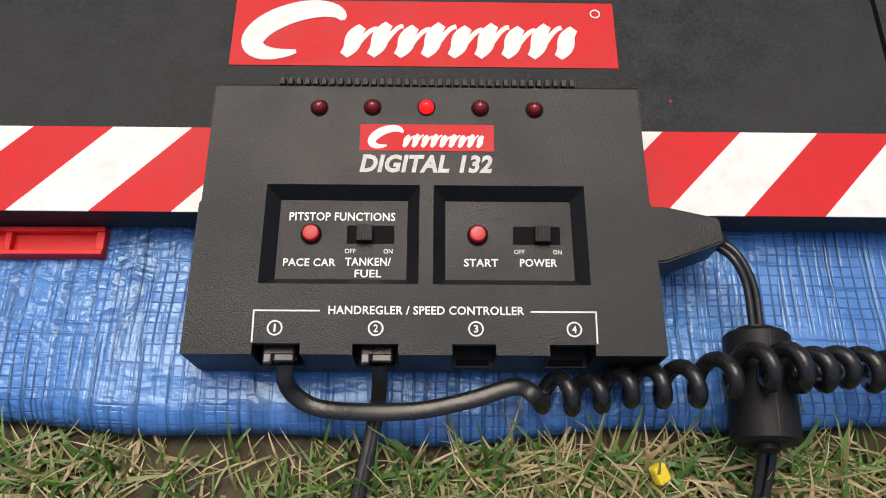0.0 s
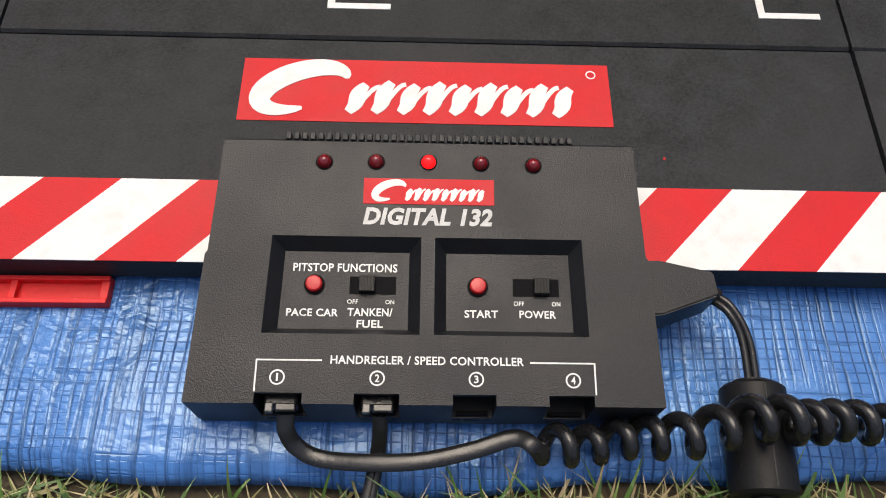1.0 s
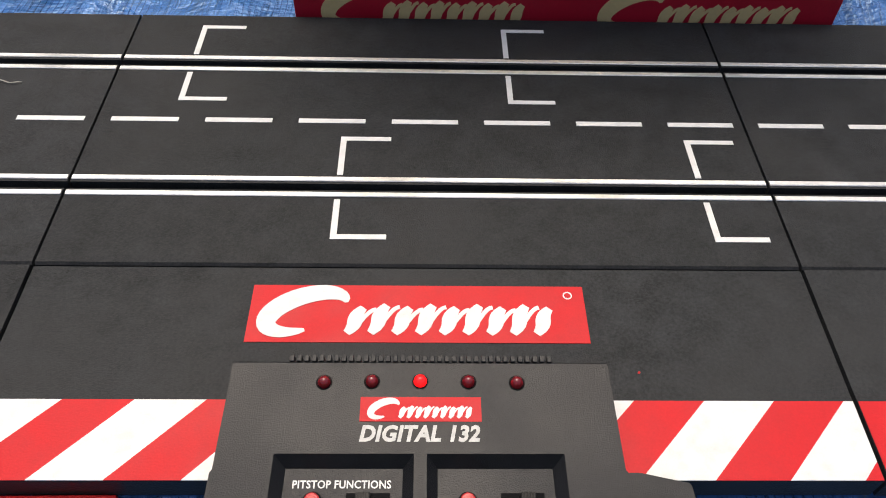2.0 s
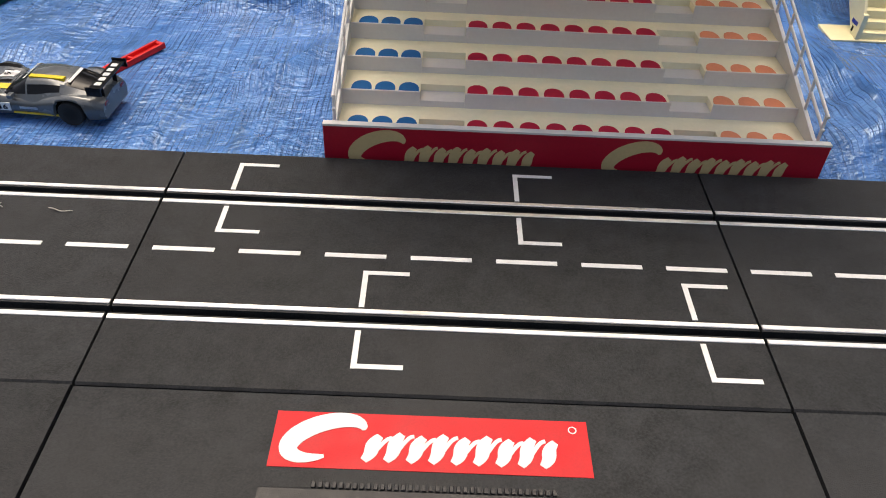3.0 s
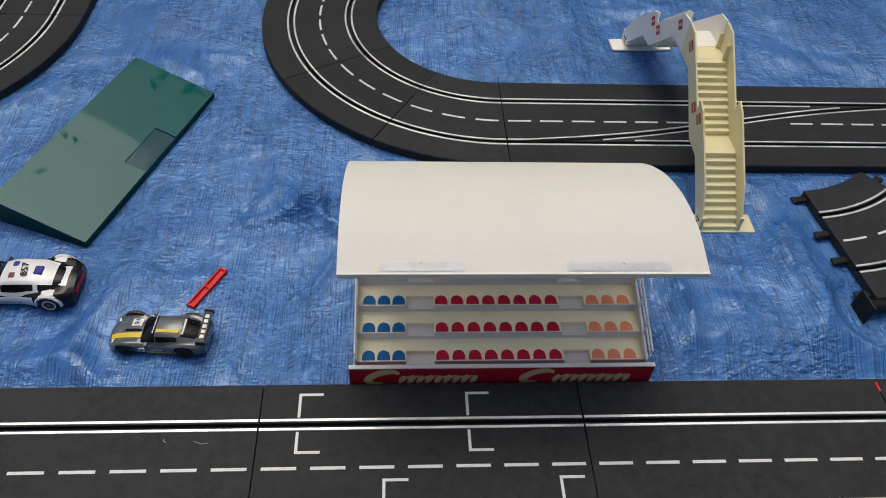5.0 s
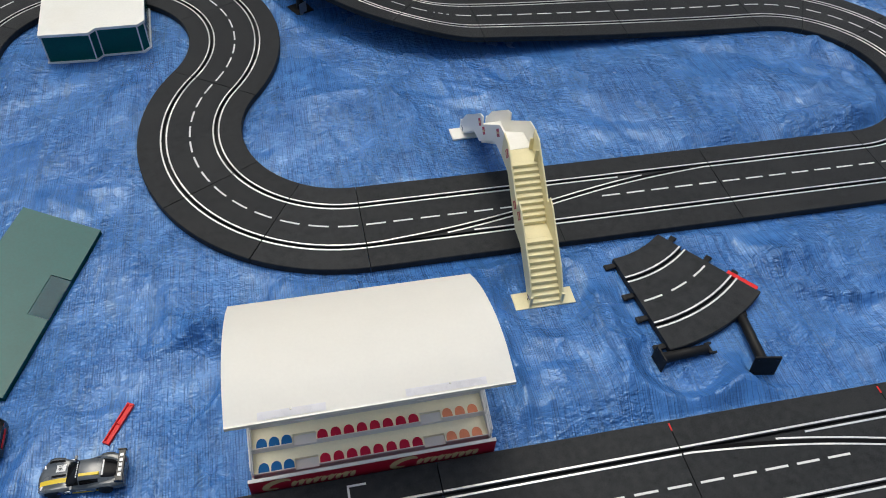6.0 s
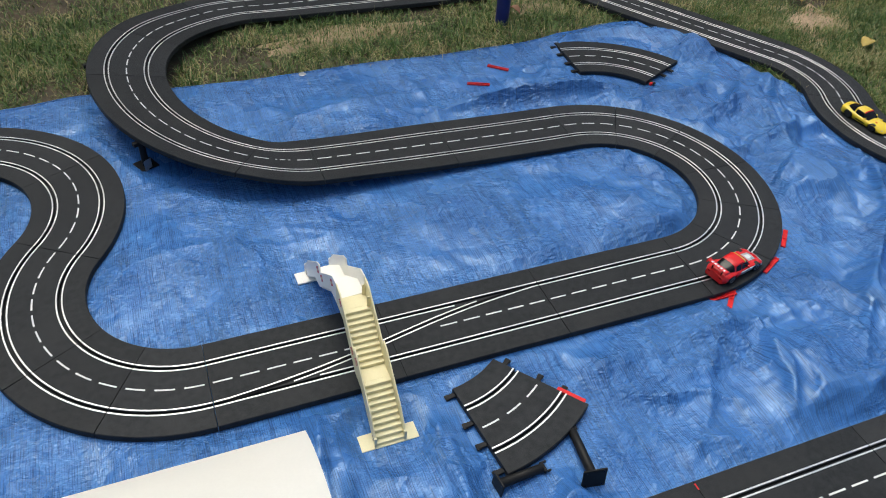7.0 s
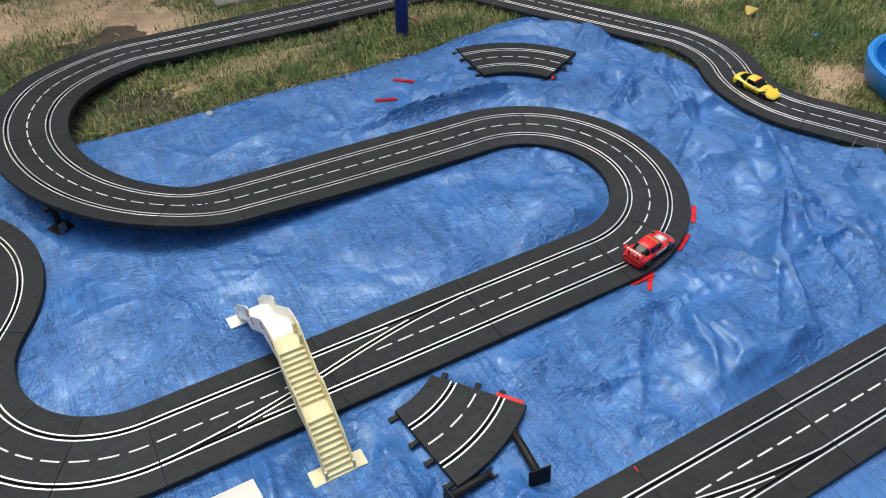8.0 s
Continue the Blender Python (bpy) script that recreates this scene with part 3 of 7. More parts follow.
def tarp_heights(x, y):
    """The tarpaulin's height over arrays of places."""
    wx, wy = 0.022 * vnoise(x * 9, y * 9, 1), 0.022 * vnoise(x * 9, y * 9, 2)
    qx, qy = x + wx, y + wy
    h = 0.014 * vnoise(x * 3.6, y * 3.6, 3) + 0.005
    h += 0.014 * np.maximum(0, 1 - 2.8 * np.abs(vnoise(qx * 3.4, qy * 3.4, 4))) ** 1.5
    h += 0.007 * np.maximum(0, 1 - 2.8 * np.abs(vnoise(qx * 5.5, qy * 5.5, 5))) ** 1.8 + 0.0022 * vnoise(x * 12, y * 12, 14)
    h += 0.0045 * np.maximum(0, 1 - 3.2 * np.abs(vnoise(qx * 8.5 + 3 * wy, qy * 6.5, 21))) ** 1.2 + 0.0028 * np.maximum(0, 1 - 3.0 * np.abs(vnoise(qx * 14, qy * 19, 22)))
    h += 0.0016 * (1 - 2 * np.abs(vnoise(qx * 17, qy * 17, 6))) + 0.0006 * vnoise(x * 47, y * 47, 7)
    h += 1.2 * facet_heights(qx, qy, FACETS_UP) - 0.9 * facet_heights(qx, qy, FACETS_DOWN) + 0.75 * facet_heights(qx, qy, FACETS_FINE, 1.6, 0.17)
    # it lies flatter inside the loops than at the open right-hand side and beside the pit straight
    loose = np.clip(0.50 + 0.75 * np.clip((x - 1.20) / 0.35, 0, 1) + 0.45 * np.clip((0.62 - y) / 0.12, 0, 1), 0, 1.2)
    h *= loose
    for k, ((ax, ay), (bx, by), hh, ww) in enumerate(FOLDS + CREASES):
        dx, dy = bx - ax, by - ay
        ll = dx * dx + dy * dy
        near = (np.abs(x - (ax + bx) / 2) < abs(dx) / 2 + 5 * ww) & (np.abs(y - (ay + by) / 2) < abs(dy) / 2 + 5 * ww)
        if not near.any():
            continue
        px, py = x[near], y[near]
        t = ((px - ax) * dx + (py - ay) * dy) / ll
        d = ((px - ax) * dy - (py - ay) * dx) / math.sqrt(ll) + 0.012 * vnoise(t * 3, t * 0 + k, 9)
        d = np.where(d > 0, d, -d / 0.6) if k % 2 else np.where(d > 0, d / 0.6, -d)
        inside = np.clip(t, 0, 1)
        taper = np.where((t > 0) & (t < 1), np.sin(np.pi * inside) ** 0.7, 0)
        h[near] += (1.7 if k < len(FOLDS) else 1.25 * loose[near]) * hh * np.exp(-(d / ww) ** 1.15) * taper
    k = np.ones_like(x)
    k = np.where((y > -0.11) & (y < 0.25), np.clip(0.1 + (y - 0.205) / 0.045 * 0.9, 0.1, 1.0), k)
    k = np.where(y <= -0.11, 0.22, k)
    # it lies smoother towards its back edge
    back = np.interp(x, [-1.3, -0.05, 0.10, 0.40, 0.73, 1.2, 1.55, 1.75, 1.93], [1.77, 1.775, 1.785, 1.765, 1.755, 1.76, 1.765, 1.79, 1.815])
    k = np.minimum(k, np.clip(0.15 + (back - y) / 0.22, 0.15, 1.0))
    for fx, fy, fr in FLAT:
        d = np.hypot(x - fx, y - fy) / fr
        k = np.minimum(k, np.clip(0.08 + (d - 0.85) / 0.5 * 0.92, 0.08, 1))
    for ux, uy in CORRIDORS:
        d = np.hypot(x - ux, y - uy)
        k = np.minimum(k, np.clip(0.08 + (d - 0.106) / 0.035 * 0.92, 0.08, 1))
    return np.clip(h * k, -0.003, 0.055)


def tarp_height(x, y):
    return float(tarp_heights(np.array([float(x)]), np.array([float(y)]))[0])


def chain_points(chain, start):
    """Centre points along a run of track pieces."""
    x, y, a = start
    out = []
    for kind, size, deg, *_ in chain:
        if kind == "S":
            n = max(2, int(size / 0.06))
            out += [(x + math.cos(a) * size * i / n, y + math.sin(a) * size * i / n) for i in range(n)]
            x, y = x + math.cos(a) * size, y + math.sin(a) * size
        else:
            s = 1 if kind == "L" else -1
            cx, cy = x - s * math.sin(a) * size, y + s * math.cos(a) * size
            n = max(2, int(size * radians(deg) / 0.06))
            for i in range(n):
                b = a + s * radians(deg) * i / n
                out.append((cx + s * math.sin(b) * size, cy - s * math.cos(b) * size))
            a += s * radians(deg)
            x, y = cx + s * math.sin(a) * size, cy - s * math.cos(a) * size
    return out


R1, R2 = 0.297, 0.495
# kind, length or centre radius, degrees, height at its end
LOOP_A = [("S", 0.345, 0, TRACK_Z), ("S", 0.69, 0, TRACK_Z, "change"), ("R", R1, 30, TRACK_Z), ("R", R1, 30, TRACK_Z), ("R", R1, 63, TRACK_Z), ("L", R1, 60, TRACK_Z), ("L", R1, 63, TRACK_Z), ("L", R1, 60, TRACK_Z), ("L", R1, 30, TRACK_Z), ("S", 0.345, 0, TRACK_Z), ("R", R1, 60, TRACK_Z), ("R", R1, 30, TRACK_Z), ("S", 0.345, 0, TRACK_Z)]
START_A = (1.343, 0.662, math.pi)
LOOP_B = [("L", R1, 30, TRACK_Z), ("L", R1, 30, TRACK_Z), ("L", R1, 30, TRACK_Z), ("L", R1, 30, TRACK_Z), ("L", R1, 30, TRACK_Z), ("L", R1, 30, TRACK_Z), ("S", 0.345, 0, 0.026), ("S", 0.345, 0, 0.042, "bank", 0.06), ("R", R1, 30, 0.054, "bank", 0.20), ("R", R2, 60, 0.080, "bank", 0.19), ("R", R2, 30, 0.066, "bank", 0.15), ("R", R2, 30, 0.036, "bank", 0.06), ("R", R1, 30, 0.028), ("S", 0.345, 0, 0.022), ("S", 0.345, 0, 0.018), ("S", 0.29, 0, 0.017), ("R", R1, 60, 0.017), ("S", 0.345, 0, 0.017), ("S", 0.345, 0, 0.017), ("R", R1, 60, 0.017), ("L", R1, 60, 0.017), ("S", 0.345, 0, 0.017), ("S", 0.345, 0, 0.017)]
START_B = (1.343, 0.662, 0.0)
CORRIDORS += [p for p in chain_points(LOOP_A, START_A) + chain_points(LOOP_B, START_B)]


def build_ground():
    xs = [-300, -60, -12, -4, -2] + [-1.2 + 0.08 * i for i in range(60)] + [5, 9, 20, 80, 300]
    ys = [-300, -60, -12, -4, -1.5] + [-0.8 + 0.08 * i for i in range(66)] + [6, 10, 20, 80, 300]
    verts, faces = [], []
    for y in ys:
        for x in xs:
            near = -1.3 < x < 3.6 and -0.9 < y < 4.6
            verts.append((x, y, GROUND_Z + (0.004 * noise.noise(Vector((x * 4, y * 4, 0))) - 0.003 if near else -0.003)))
    nx = len(xs)
    for j in range(len(ys) - 1):
        for i in range(nx - 1):
            faces.append((j * nx + i, j * nx + i + 1, (j + 1) * nx + i + 1, (j + 1) * nx + i))
    ob = part("ground", mesh_from("ground", verts, faces), EARTH, smooth=60)
    return tagged(ob, "brown garden soil under patchy dry lawn", "ground", kind="structure")


build_ground()


def bare_soil(cx, cy, rx, ry, seed):
    """A worn sandy patch with a ragged rim, a few millimetres over the ground."""
    n, rings = 48, 8
    verts, faces = [(cx, cy, GROUND_Z + 0.007)], []
    for r in range(1, rings + 1):
        for k in range(n):
            a = 2 * math.pi * k / n
            rr = r / rings * (1 + 0.55 * noise.noise(Vector((math.cos(a) * 2.1, math.sin(a) * 2.1, seed))) + 0.30 * noise.noise(Vector((math.cos(a) * 6, math.sin(a) * 6, seed))))
            x, y = cx + rx * rr * math.cos(a), cy + ry * rr * math.sin(a)
            verts.append((x, y, GROUND_Z + 0.007 - 0.014 * (r / rings) ** 3 + 0.003 * noise.noise(Vector((x * 7, y * 7, seed)))))
    for k in range(n):
        faces.append((0, 1 + k, 1 + (k + 1) % n))
        for r in range(rings - 1):
            a, b = 1 + r * n, 1 + (r + 1) * n
            faces.append((a + k, b + k, b + (k + 1) % n, a + (k + 1) % n))
    ob = part("bare_soil", mesh_from("bare_soil", verts, faces), SANDY, smooth=60)
    return tagged(ob, "sandy tan bare soil worn into the lawn", "soil", kind="structure")


bare_soil(0.45, 2.72, 0.50, 0.30, 1)
bare_soil(0.88, 2.42, 0.24, 0.20, 2)
bare_soil(1.62, 2.02, 0.12, 0.05, 3)
bare_soil(0.95, 1.98, 0.32, 0.09, 5)
bare_soil(2.52, 1.62, 0.26, 0.20, 6)
bare_soil(2.45, 0.95, 0.18, 0.16, 7)
bare_soil(2.75, 2.35, 0.30, 0.16, 4)


def build_tarp():
    us = [-1.25 + 0.009 * i for i in range(132)] + [-0.06 + 0.0045 * i for i in range(112)] + [0.45 + 0.0058 * i for i in range(1, 330)]
    us = [u for u in us if u < 2.3]
    vs = [0.0, 0.0025] + [0.006 + 0.004 * i for i in range(22)] + [0.096 + 0.006 * i for i in range(312)]
    verts, faces = [], []
    xs, ys, hems = [], [], []
    for v in vs:
        for u in us:
            x = u
            yb, yf = tarp_back(min(x, 1.93)), tarp_front(x)
            y = yf + (yb - yf) * v / vs[-1]
            xr = tarp_right(y)
            if u > 1.6:
                x = 1.6 + (u - 1.6) / (us[-1] - 1.6) * (xr - 1.6)
            xs.append(x)
            ys.append(y)
            hems.append(max(0, 1 - v / 0.005) * 0.005)
    verts = list(zip(xs, ys, tarp_heights(np.array(xs), np.array(ys)) - np.array(hems)))
    nx = len(us)
    for j in range(len(vs) - 1):
        for i in range(nx - 1):
            faces.append((j * nx + i, j * nx + i + 1, (j + 1) * nx + i + 1, (j + 1) * nx + i))
    ob = part("tarpaulin", mesh_from("tarpaulin", verts, faces), TARP, smooth=70)
    sol = ob.modifiers.new("thickness", "SOLIDIFY")
    sol.thickness, sol.offset = 0.0006, -1
    tagged(ob, "wrinkled woven blue plastic tarpaulin spread on the lawn", "tarpaulin")
    # folded hem with a pale thread along the back edge
    pts = [(-1.2 + 0.04 * i, tarp_back(-1.2 + 0.04 * i) - 0.002, tarp_height(-1.2 + 0.04 * i, tarp_back(-1.2 + 0.04 * i)) + 0.001) for i in range(78)]
    part("hem", tube(pts, 0.003, 6, 0.5), TARP, ob)
    hole = lathe([(0.0045, 0), (0.010, 0.0), (0.011, 0.001), (0.009, 0.002), (0.0045, 0.001)], 16)
    g = part("grommet", moved(hole, pose(0.734, 1.744, tarp_height(0.734, 1.744) + 0.001)), RIM, ob, "metal grommet", 40)


build_tarp()


def in_tarp(x, y, pad=0.0):
    return -1.25 < x < tarp_right(y) + pad and tarp_front(x) - pad < y < tarp_back(min(x, 1.93)) + pad and not (y > 1.2 and x > tarp_right(min(y, 1.83)) + pad)


def grass_patch(name, count, area, length, width, material, label, keep, segs=3, seed=1, lean=0.7):
    rng = random.Random(seed)
    verts, faces = [], []
    x0, x1, y0, y1 = area
    made = 0
    tries = 0
    while made < count and tries < count * 8:
        tries += 1
        x, y = rng.uniform(x0, x1), rng.uniform(y0, y1)
        k = keep(x, y)
        if rng.random() > k:
            continue
        made += 1
        ln = length * rng.uniform(0.45, 1.25) * (0.6 + 0.4 * min(1, k))
        wd = width * rng.uniform(0.6, 1.3)
        a = rng.uniform(0, 2 * math.pi)
        le = lean * rng.uniform(0.3, 1.5)
        dx, dy = math.cos(a), math.sin(a)
        px, py = -dy * wd / 2, dx * wd / 2
        base = len(verts)
        hx, hz = 0.0, 0.0
        z = GROUND_Z - 0.003
        for s in range(segs + 1):
            t = s / segs
            w = 1 - t ** 1.6
            verts.append((x + dx * hx + px * w, y + dy * hx + py * w, z + hz))
            if s < segs:
                verts.append((x + dx * hx - px * w, y + dy * hx - py * w, z + hz))
            ang = min(1.75, le * (0.5 + 1.3 * t))
            hx += math.sin(ang) * ln / segs
            hz += math.cos(ang) * ln / segs
        for s in range(segs - 1):
            faces.append((base + 2 * s, base + 2 * s + 1, base + 2 * s + 3, base + 2 * s + 2))
        e = base + 2 * segs
        faces.append((e - 2, e - 1, e))
    me = mesh_from(name, verts, faces)
    ob = part(name, me, material)
    return tagged(ob, label, "grass", kind="stuff")


UNDER_TRACK = {(round((cx + dx * 0.02) / 0.02), round((cy + dy * 0.02) / 0.02)) for cx, cy in CORRIDORS for dx in range(-5, 6) for dy in range(-5, 6) if dx * dx + dy * dy < 28}


def lawn_keep(x, y):
    if in_tarp(x, y, 0.004) or (round(x / 0.02), round(y / 0.02)) in UNDER_TRACK:
        return 0.0
    n = noise.noise(Vector((x * 2.6, y * 2.6, 5))) + 0.6 * noise.noise(Vector((x * 7, y * 7, 1)))
    bare = 0.45 if (y > 2.2 and x < 1.8) else (0.30 if x < 0.15 else 0.0)
    return max(0.02, min(1.0, 0.95 - bare + n * 1.1))


def near_keep(x, y):
    if in_tarp(x, y, 0.004):
        return 0.0
    n = noise.noise(Vector((x * 14, y * 14, 2)))
    return max(0.3, min(1.0, 0.7 + n * 1.4))


grass_patch("grass_by_edge", 4000, (-0.10, 0.45, -0.27, -0.1765), 0.028, 0.0016, GRASS, "green and straw-coloured lawn grass beside the tarpaulin edge", near_keep, 4, 3, 1.5)
grass_patch("grass_litter", 6000, (-0.10, 0.45, -0.27, -0.175), 0.022, 0.0009, GRASS_DRY, "thin dry grass litter on brown soil", near_keep, 3, 13, 2.2)
grass_patch("lawn_grass", 150000, (-0.7, 3.6, 1.70, 3.9), 0.046, 0.0032, LAWN, "patchy green and dry lawn grass", lawn_keep, 2, 4, 1.6)
grass_patch("lawn_grass_dry", 50000, (-0.7, 3.6, 1.70, 3.9), 0.036, 0.0026, GRASS_DRY, "dry straw-coloured lawn grass", lambda x, y: 0.85 * lawn_keep(x, y), 2, 5, 1.8)
grass_patch("lawn_grass_side", 110000, (2.12, 3.7, 0.1, 1.75), 0.044, 0.0032, LAWN, "green and dry lawn grass beside the track", lawn_keep, 2, 6, 1.6)
grass_patch("lawn_grass_side_dry", 36000, (2.12, 3.7, 0.1, 1.75), 0.036, 0.0026, GRASS_DRY, "dry straw-coloured lawn grass beside the track", lawn_keep, 2, 16, 1.8)



def wide_keep(x, y):
    if -1.35 < x < 3.65 and -0.30 < y < 3.85 and not (x > 2.3 and y < 0.1):
        return 0.0
    return 0.8


grass_patch("lawn_grass_wide", 60000, (-5.0, 7.0, -4.0, 7.0), 0.075, 0.016, LAWN, "wide garden lawn round the tarpaulin", wide_keep, 2, 26, 1.4)

# ---- track ----
SLOTS = (-0.0495, 0.0495)


class Piece:
    """One track piece: maps a share of its length and a sideways offset to a place."""

    def __init__(self, kind, size, deg, start, z0, z1, zs0, zs1, bank0=0.0, bank1=0.0):
        self.bank0, self.bank1 = bank0, bank1
        self.kind, self.size, self.deg = kind, size, deg
        self.x, self.y, self.a = start
        self.z0, self.z1, self.m0, self.m1 = z0, z1, zs0, zs1
        self.length = size if kind == "S" else size * radians(deg)

    def at(self, s, u, h=0.0):
        t = s
        z = (2 * t ** 3 - 3 * t ** 2 + 1) * self.z0 + (t ** 3 - 2 * t ** 2 + t) * self.m0 * self.length + (-2 * t ** 3 + 3 * t ** 2) * self.z1 + (t ** 3 - t ** 2) * self.m1 * self.length
        z += u * (self.bank0 + (self.bank1 - self.bank0) * t * t * (3 - 2 * t))
        if self.kind == "S":
            c, d = math.cos(self.a), math.sin(self.a)
            return (self.x + c * self.size * s - d * u, self.y + d * self.size * s + c * u, z + h)
        k = 1 if self.kind == "L" else -1
        cx, cy = self.x - k * math.sin(self.a) * self.size, self.y + k * math.cos(self.a) * self.size
        b = self.a + k * radians(self.deg) * s
        r = self.size - k * u
        return (cx + k * math.sin(b) * r, cy - k * math.cos(b) * r, z + h)

    def end(self):
        if self.kind == "S":
            return (self.x + math.cos(self.a) * self.size, self.y + math.sin(self.a) * self.size, self.a)
        k = 1 if self.kind == "L" else -1
        p = self.at(1, 0)
        return (p[0], p[1], self.a + k * radians(self.deg))


def sweep(pc, profile, s0, s1, n, closed=True, lateral=None):
    """Sweeps a (sideways, height) profile along a piece. lateral: moves the profile sideways by the share of length."""
    bm = bmesh.new()
    rings = []
    for i in range(n + 1):
        s = s0 + (s1 - s0) * i / n
        o = lateral(s) if lateral else 0.0
        rings.append([bm.verts.new(pc.at(s, u + o, h)) for u, h in profile])
    m = len(profile)
    for a, b in zip(rings, rings[1:]):
        for k in range(m if closed else m - 1):
            bm.faces.new((a[k], b[k], b[(k + 1) % m], a[(k + 1) % m]))
    bm.faces.new(rings[0])
    bm.faces.new(rings[-1][::-1])
    return bm


def road_profile(depth):
    p = [(-0.099, -depth), (-0.099, -0.0012), (-0.0978, 0)]
    for c in SLOTS:
        p += [(c - 0.0023, 0), (c - 0.0023, -0.0065), (c + 0.0023, -0.0065), (c + 0.0023, 0)]
    return p + [(0.0978, 0), (0.099, -0.0012), (0.099, -depth)]


def rail_profile(c):
    return [(c - 0.0016, -0.0004), (c - 0.0016, 0.0004), (c - 0.0012, 0.0007), (c + 0.0012, 0.0007), (c + 0.0016, 0.0004), (c + 0.0016, -0.0004)]


def local(bm, loc):
    bmesh.ops.translate(bm, vec=-Vector(loc), verts=bm.verts)
    return bm


def track_piece(pc, label, depth=0.0135, dashes=True, change=None, skip_dash=()):
    mid = pc.at(0.5, 0)
    loc = (mid[0], mid[1], mid[2] - depth)
    root = thing("track_piece", loc, 0, label, "track piece", "slot-car track pieces")
    n = 1 if (pc.kind == "S" and pc.bank0 == pc.bank1 == 0 and abs(pc.z0 - pc.z1) < 1e-5 and abs(pc.m0) + abs(pc.m1) < 1e-6) else max(6, int(pc.length / 0.018))
    g = 0.0007 / pc.length
    part("roadway", local(sweep(pc, road_profile(depth), g, 1 - g, n), loc), TRACK, root, smooth=35 if n > 1 else None)
    sg = change or 0
    for c in SLOTS:
        for o in (-0.0053, 0.0053):
            a, b = g * 1.5, 1 - g * 1.5
            # on a lane-changing piece the inner rails give way where the crossing branches off
            if sg and c * sg < 0 and o * sg > 0:
                a = 0.28
            if sg and c * sg > 0 and o * sg < 0:
                b = 0.72
            part("rail", local(sweep(pc, rail_profile(c + o), a, b, n), loc), RAIL, root, "shiny steel rail")
    if change:
        def lat(s):
            t = min(1, max(0, (s - 0.02) / 0.94))
            return -sg * 0.0495 * (1 - 2 * (t - 0.45 * math.sin(2 * math.pi * t) / (2 * math.pi)))
        part("crossing_slot", local(sweep(pc, [(-0.0026, 0.0001), (-0.0026, 0.0004), (0.0026, 0.0004), (0.0026, 0.0001)], 0.03, 0.96, 40, lateral=lat), loc), DARK, root)
        for o in (-0.0053, 0.0053):
            a, b = (0.002, 0.79) if o * sg > 0 else (0.21, 0.998)
            part("crossing_rail", local(sweep(pc, [(o - 0.0014, 0.0001), (o - 0.0014, 0.0009), (o + 0.0014, 0.0009), (o + 0.0014, 0.0001)], a, b, 40, lateral=lat), loc), RAIL, root, "shiny steel rail")
        part("joint_line", local(sweep(pc, [(-0.099, 0.0), (-0.099, 0.0003), (0.099, 0.0003), (0.099, 0.0)], 0.5 - 0.0009, 0.5 + 0.0009, 1), loc), DARK, root)
    if dashes:
        cnt = max(1, round(pc.length / 0.0493))
        per = pc.length / cnt
        for i in range(cnt):
            if change and abs(lat((i + 0.5) / cnt)) < 0.016:
                continue
            if i in skip_dash:
                continue
            s0 = (per * i + 0.008) / pc.length
            s1 = s0 + min(0.0355, per - 0.014) / pc.length
            part("dash", local(sweep(pc, [(-0.0017, 0.0), (-0.0017, 0.0003), (0.0017, 0.0003), (0.0017, 0.0)], s0, s1, 1 if pc.kind == "S" else 4), loc), WHITE_PAINT, root, "white dash")
    return root, loc


def lay(chain, start, z=TRACK_Z):
    cur = start
    zs = [z] + [c[3] for c in chain]
    lens = [c[1] if c[0] == "S" else c[1] * radians(c[2]) for c in chain]
    slope = [(zs[i + 1] - zs[i]) / lens[i] for i in range(len(chain))]
    out = []
    for i, c in enumerate(chain):
        m0 = 0.5 * (slope[i - 1] + slope[i]) if i else slope[0]
        m1 = 0.5 * (slope[i + 1] + slope[i]) if i + 1 < len(chain) else slope[i]
        b0 = chain[i - 1][5] if i and len(chain[i - 1]) > 5 else 0.0
        b1 = c[5] if len(c) > 5 else 0.0
        pc = Piece(c[0], c[1], c[2], cur, zs[i], zs[i + 1], m0, m1, b0, b1)
        kind = "straight" if c[0] == "S" else "curved"
        lab = f"black plastic {kind} slot-car track piece with white dashes"
        if "change" in c:
            lab = "long black plastic lane-changing track piece with crossing rails"
        elif max(zs[i], zs[i + 1]) > 0.035:
            lab = f"raised black plastic {kind} track piece with white dashes"
        track_piece(pc, lab, change=(1 if "change" in c else None))
        out.append(pc)
        cur = pc.end()
    return out


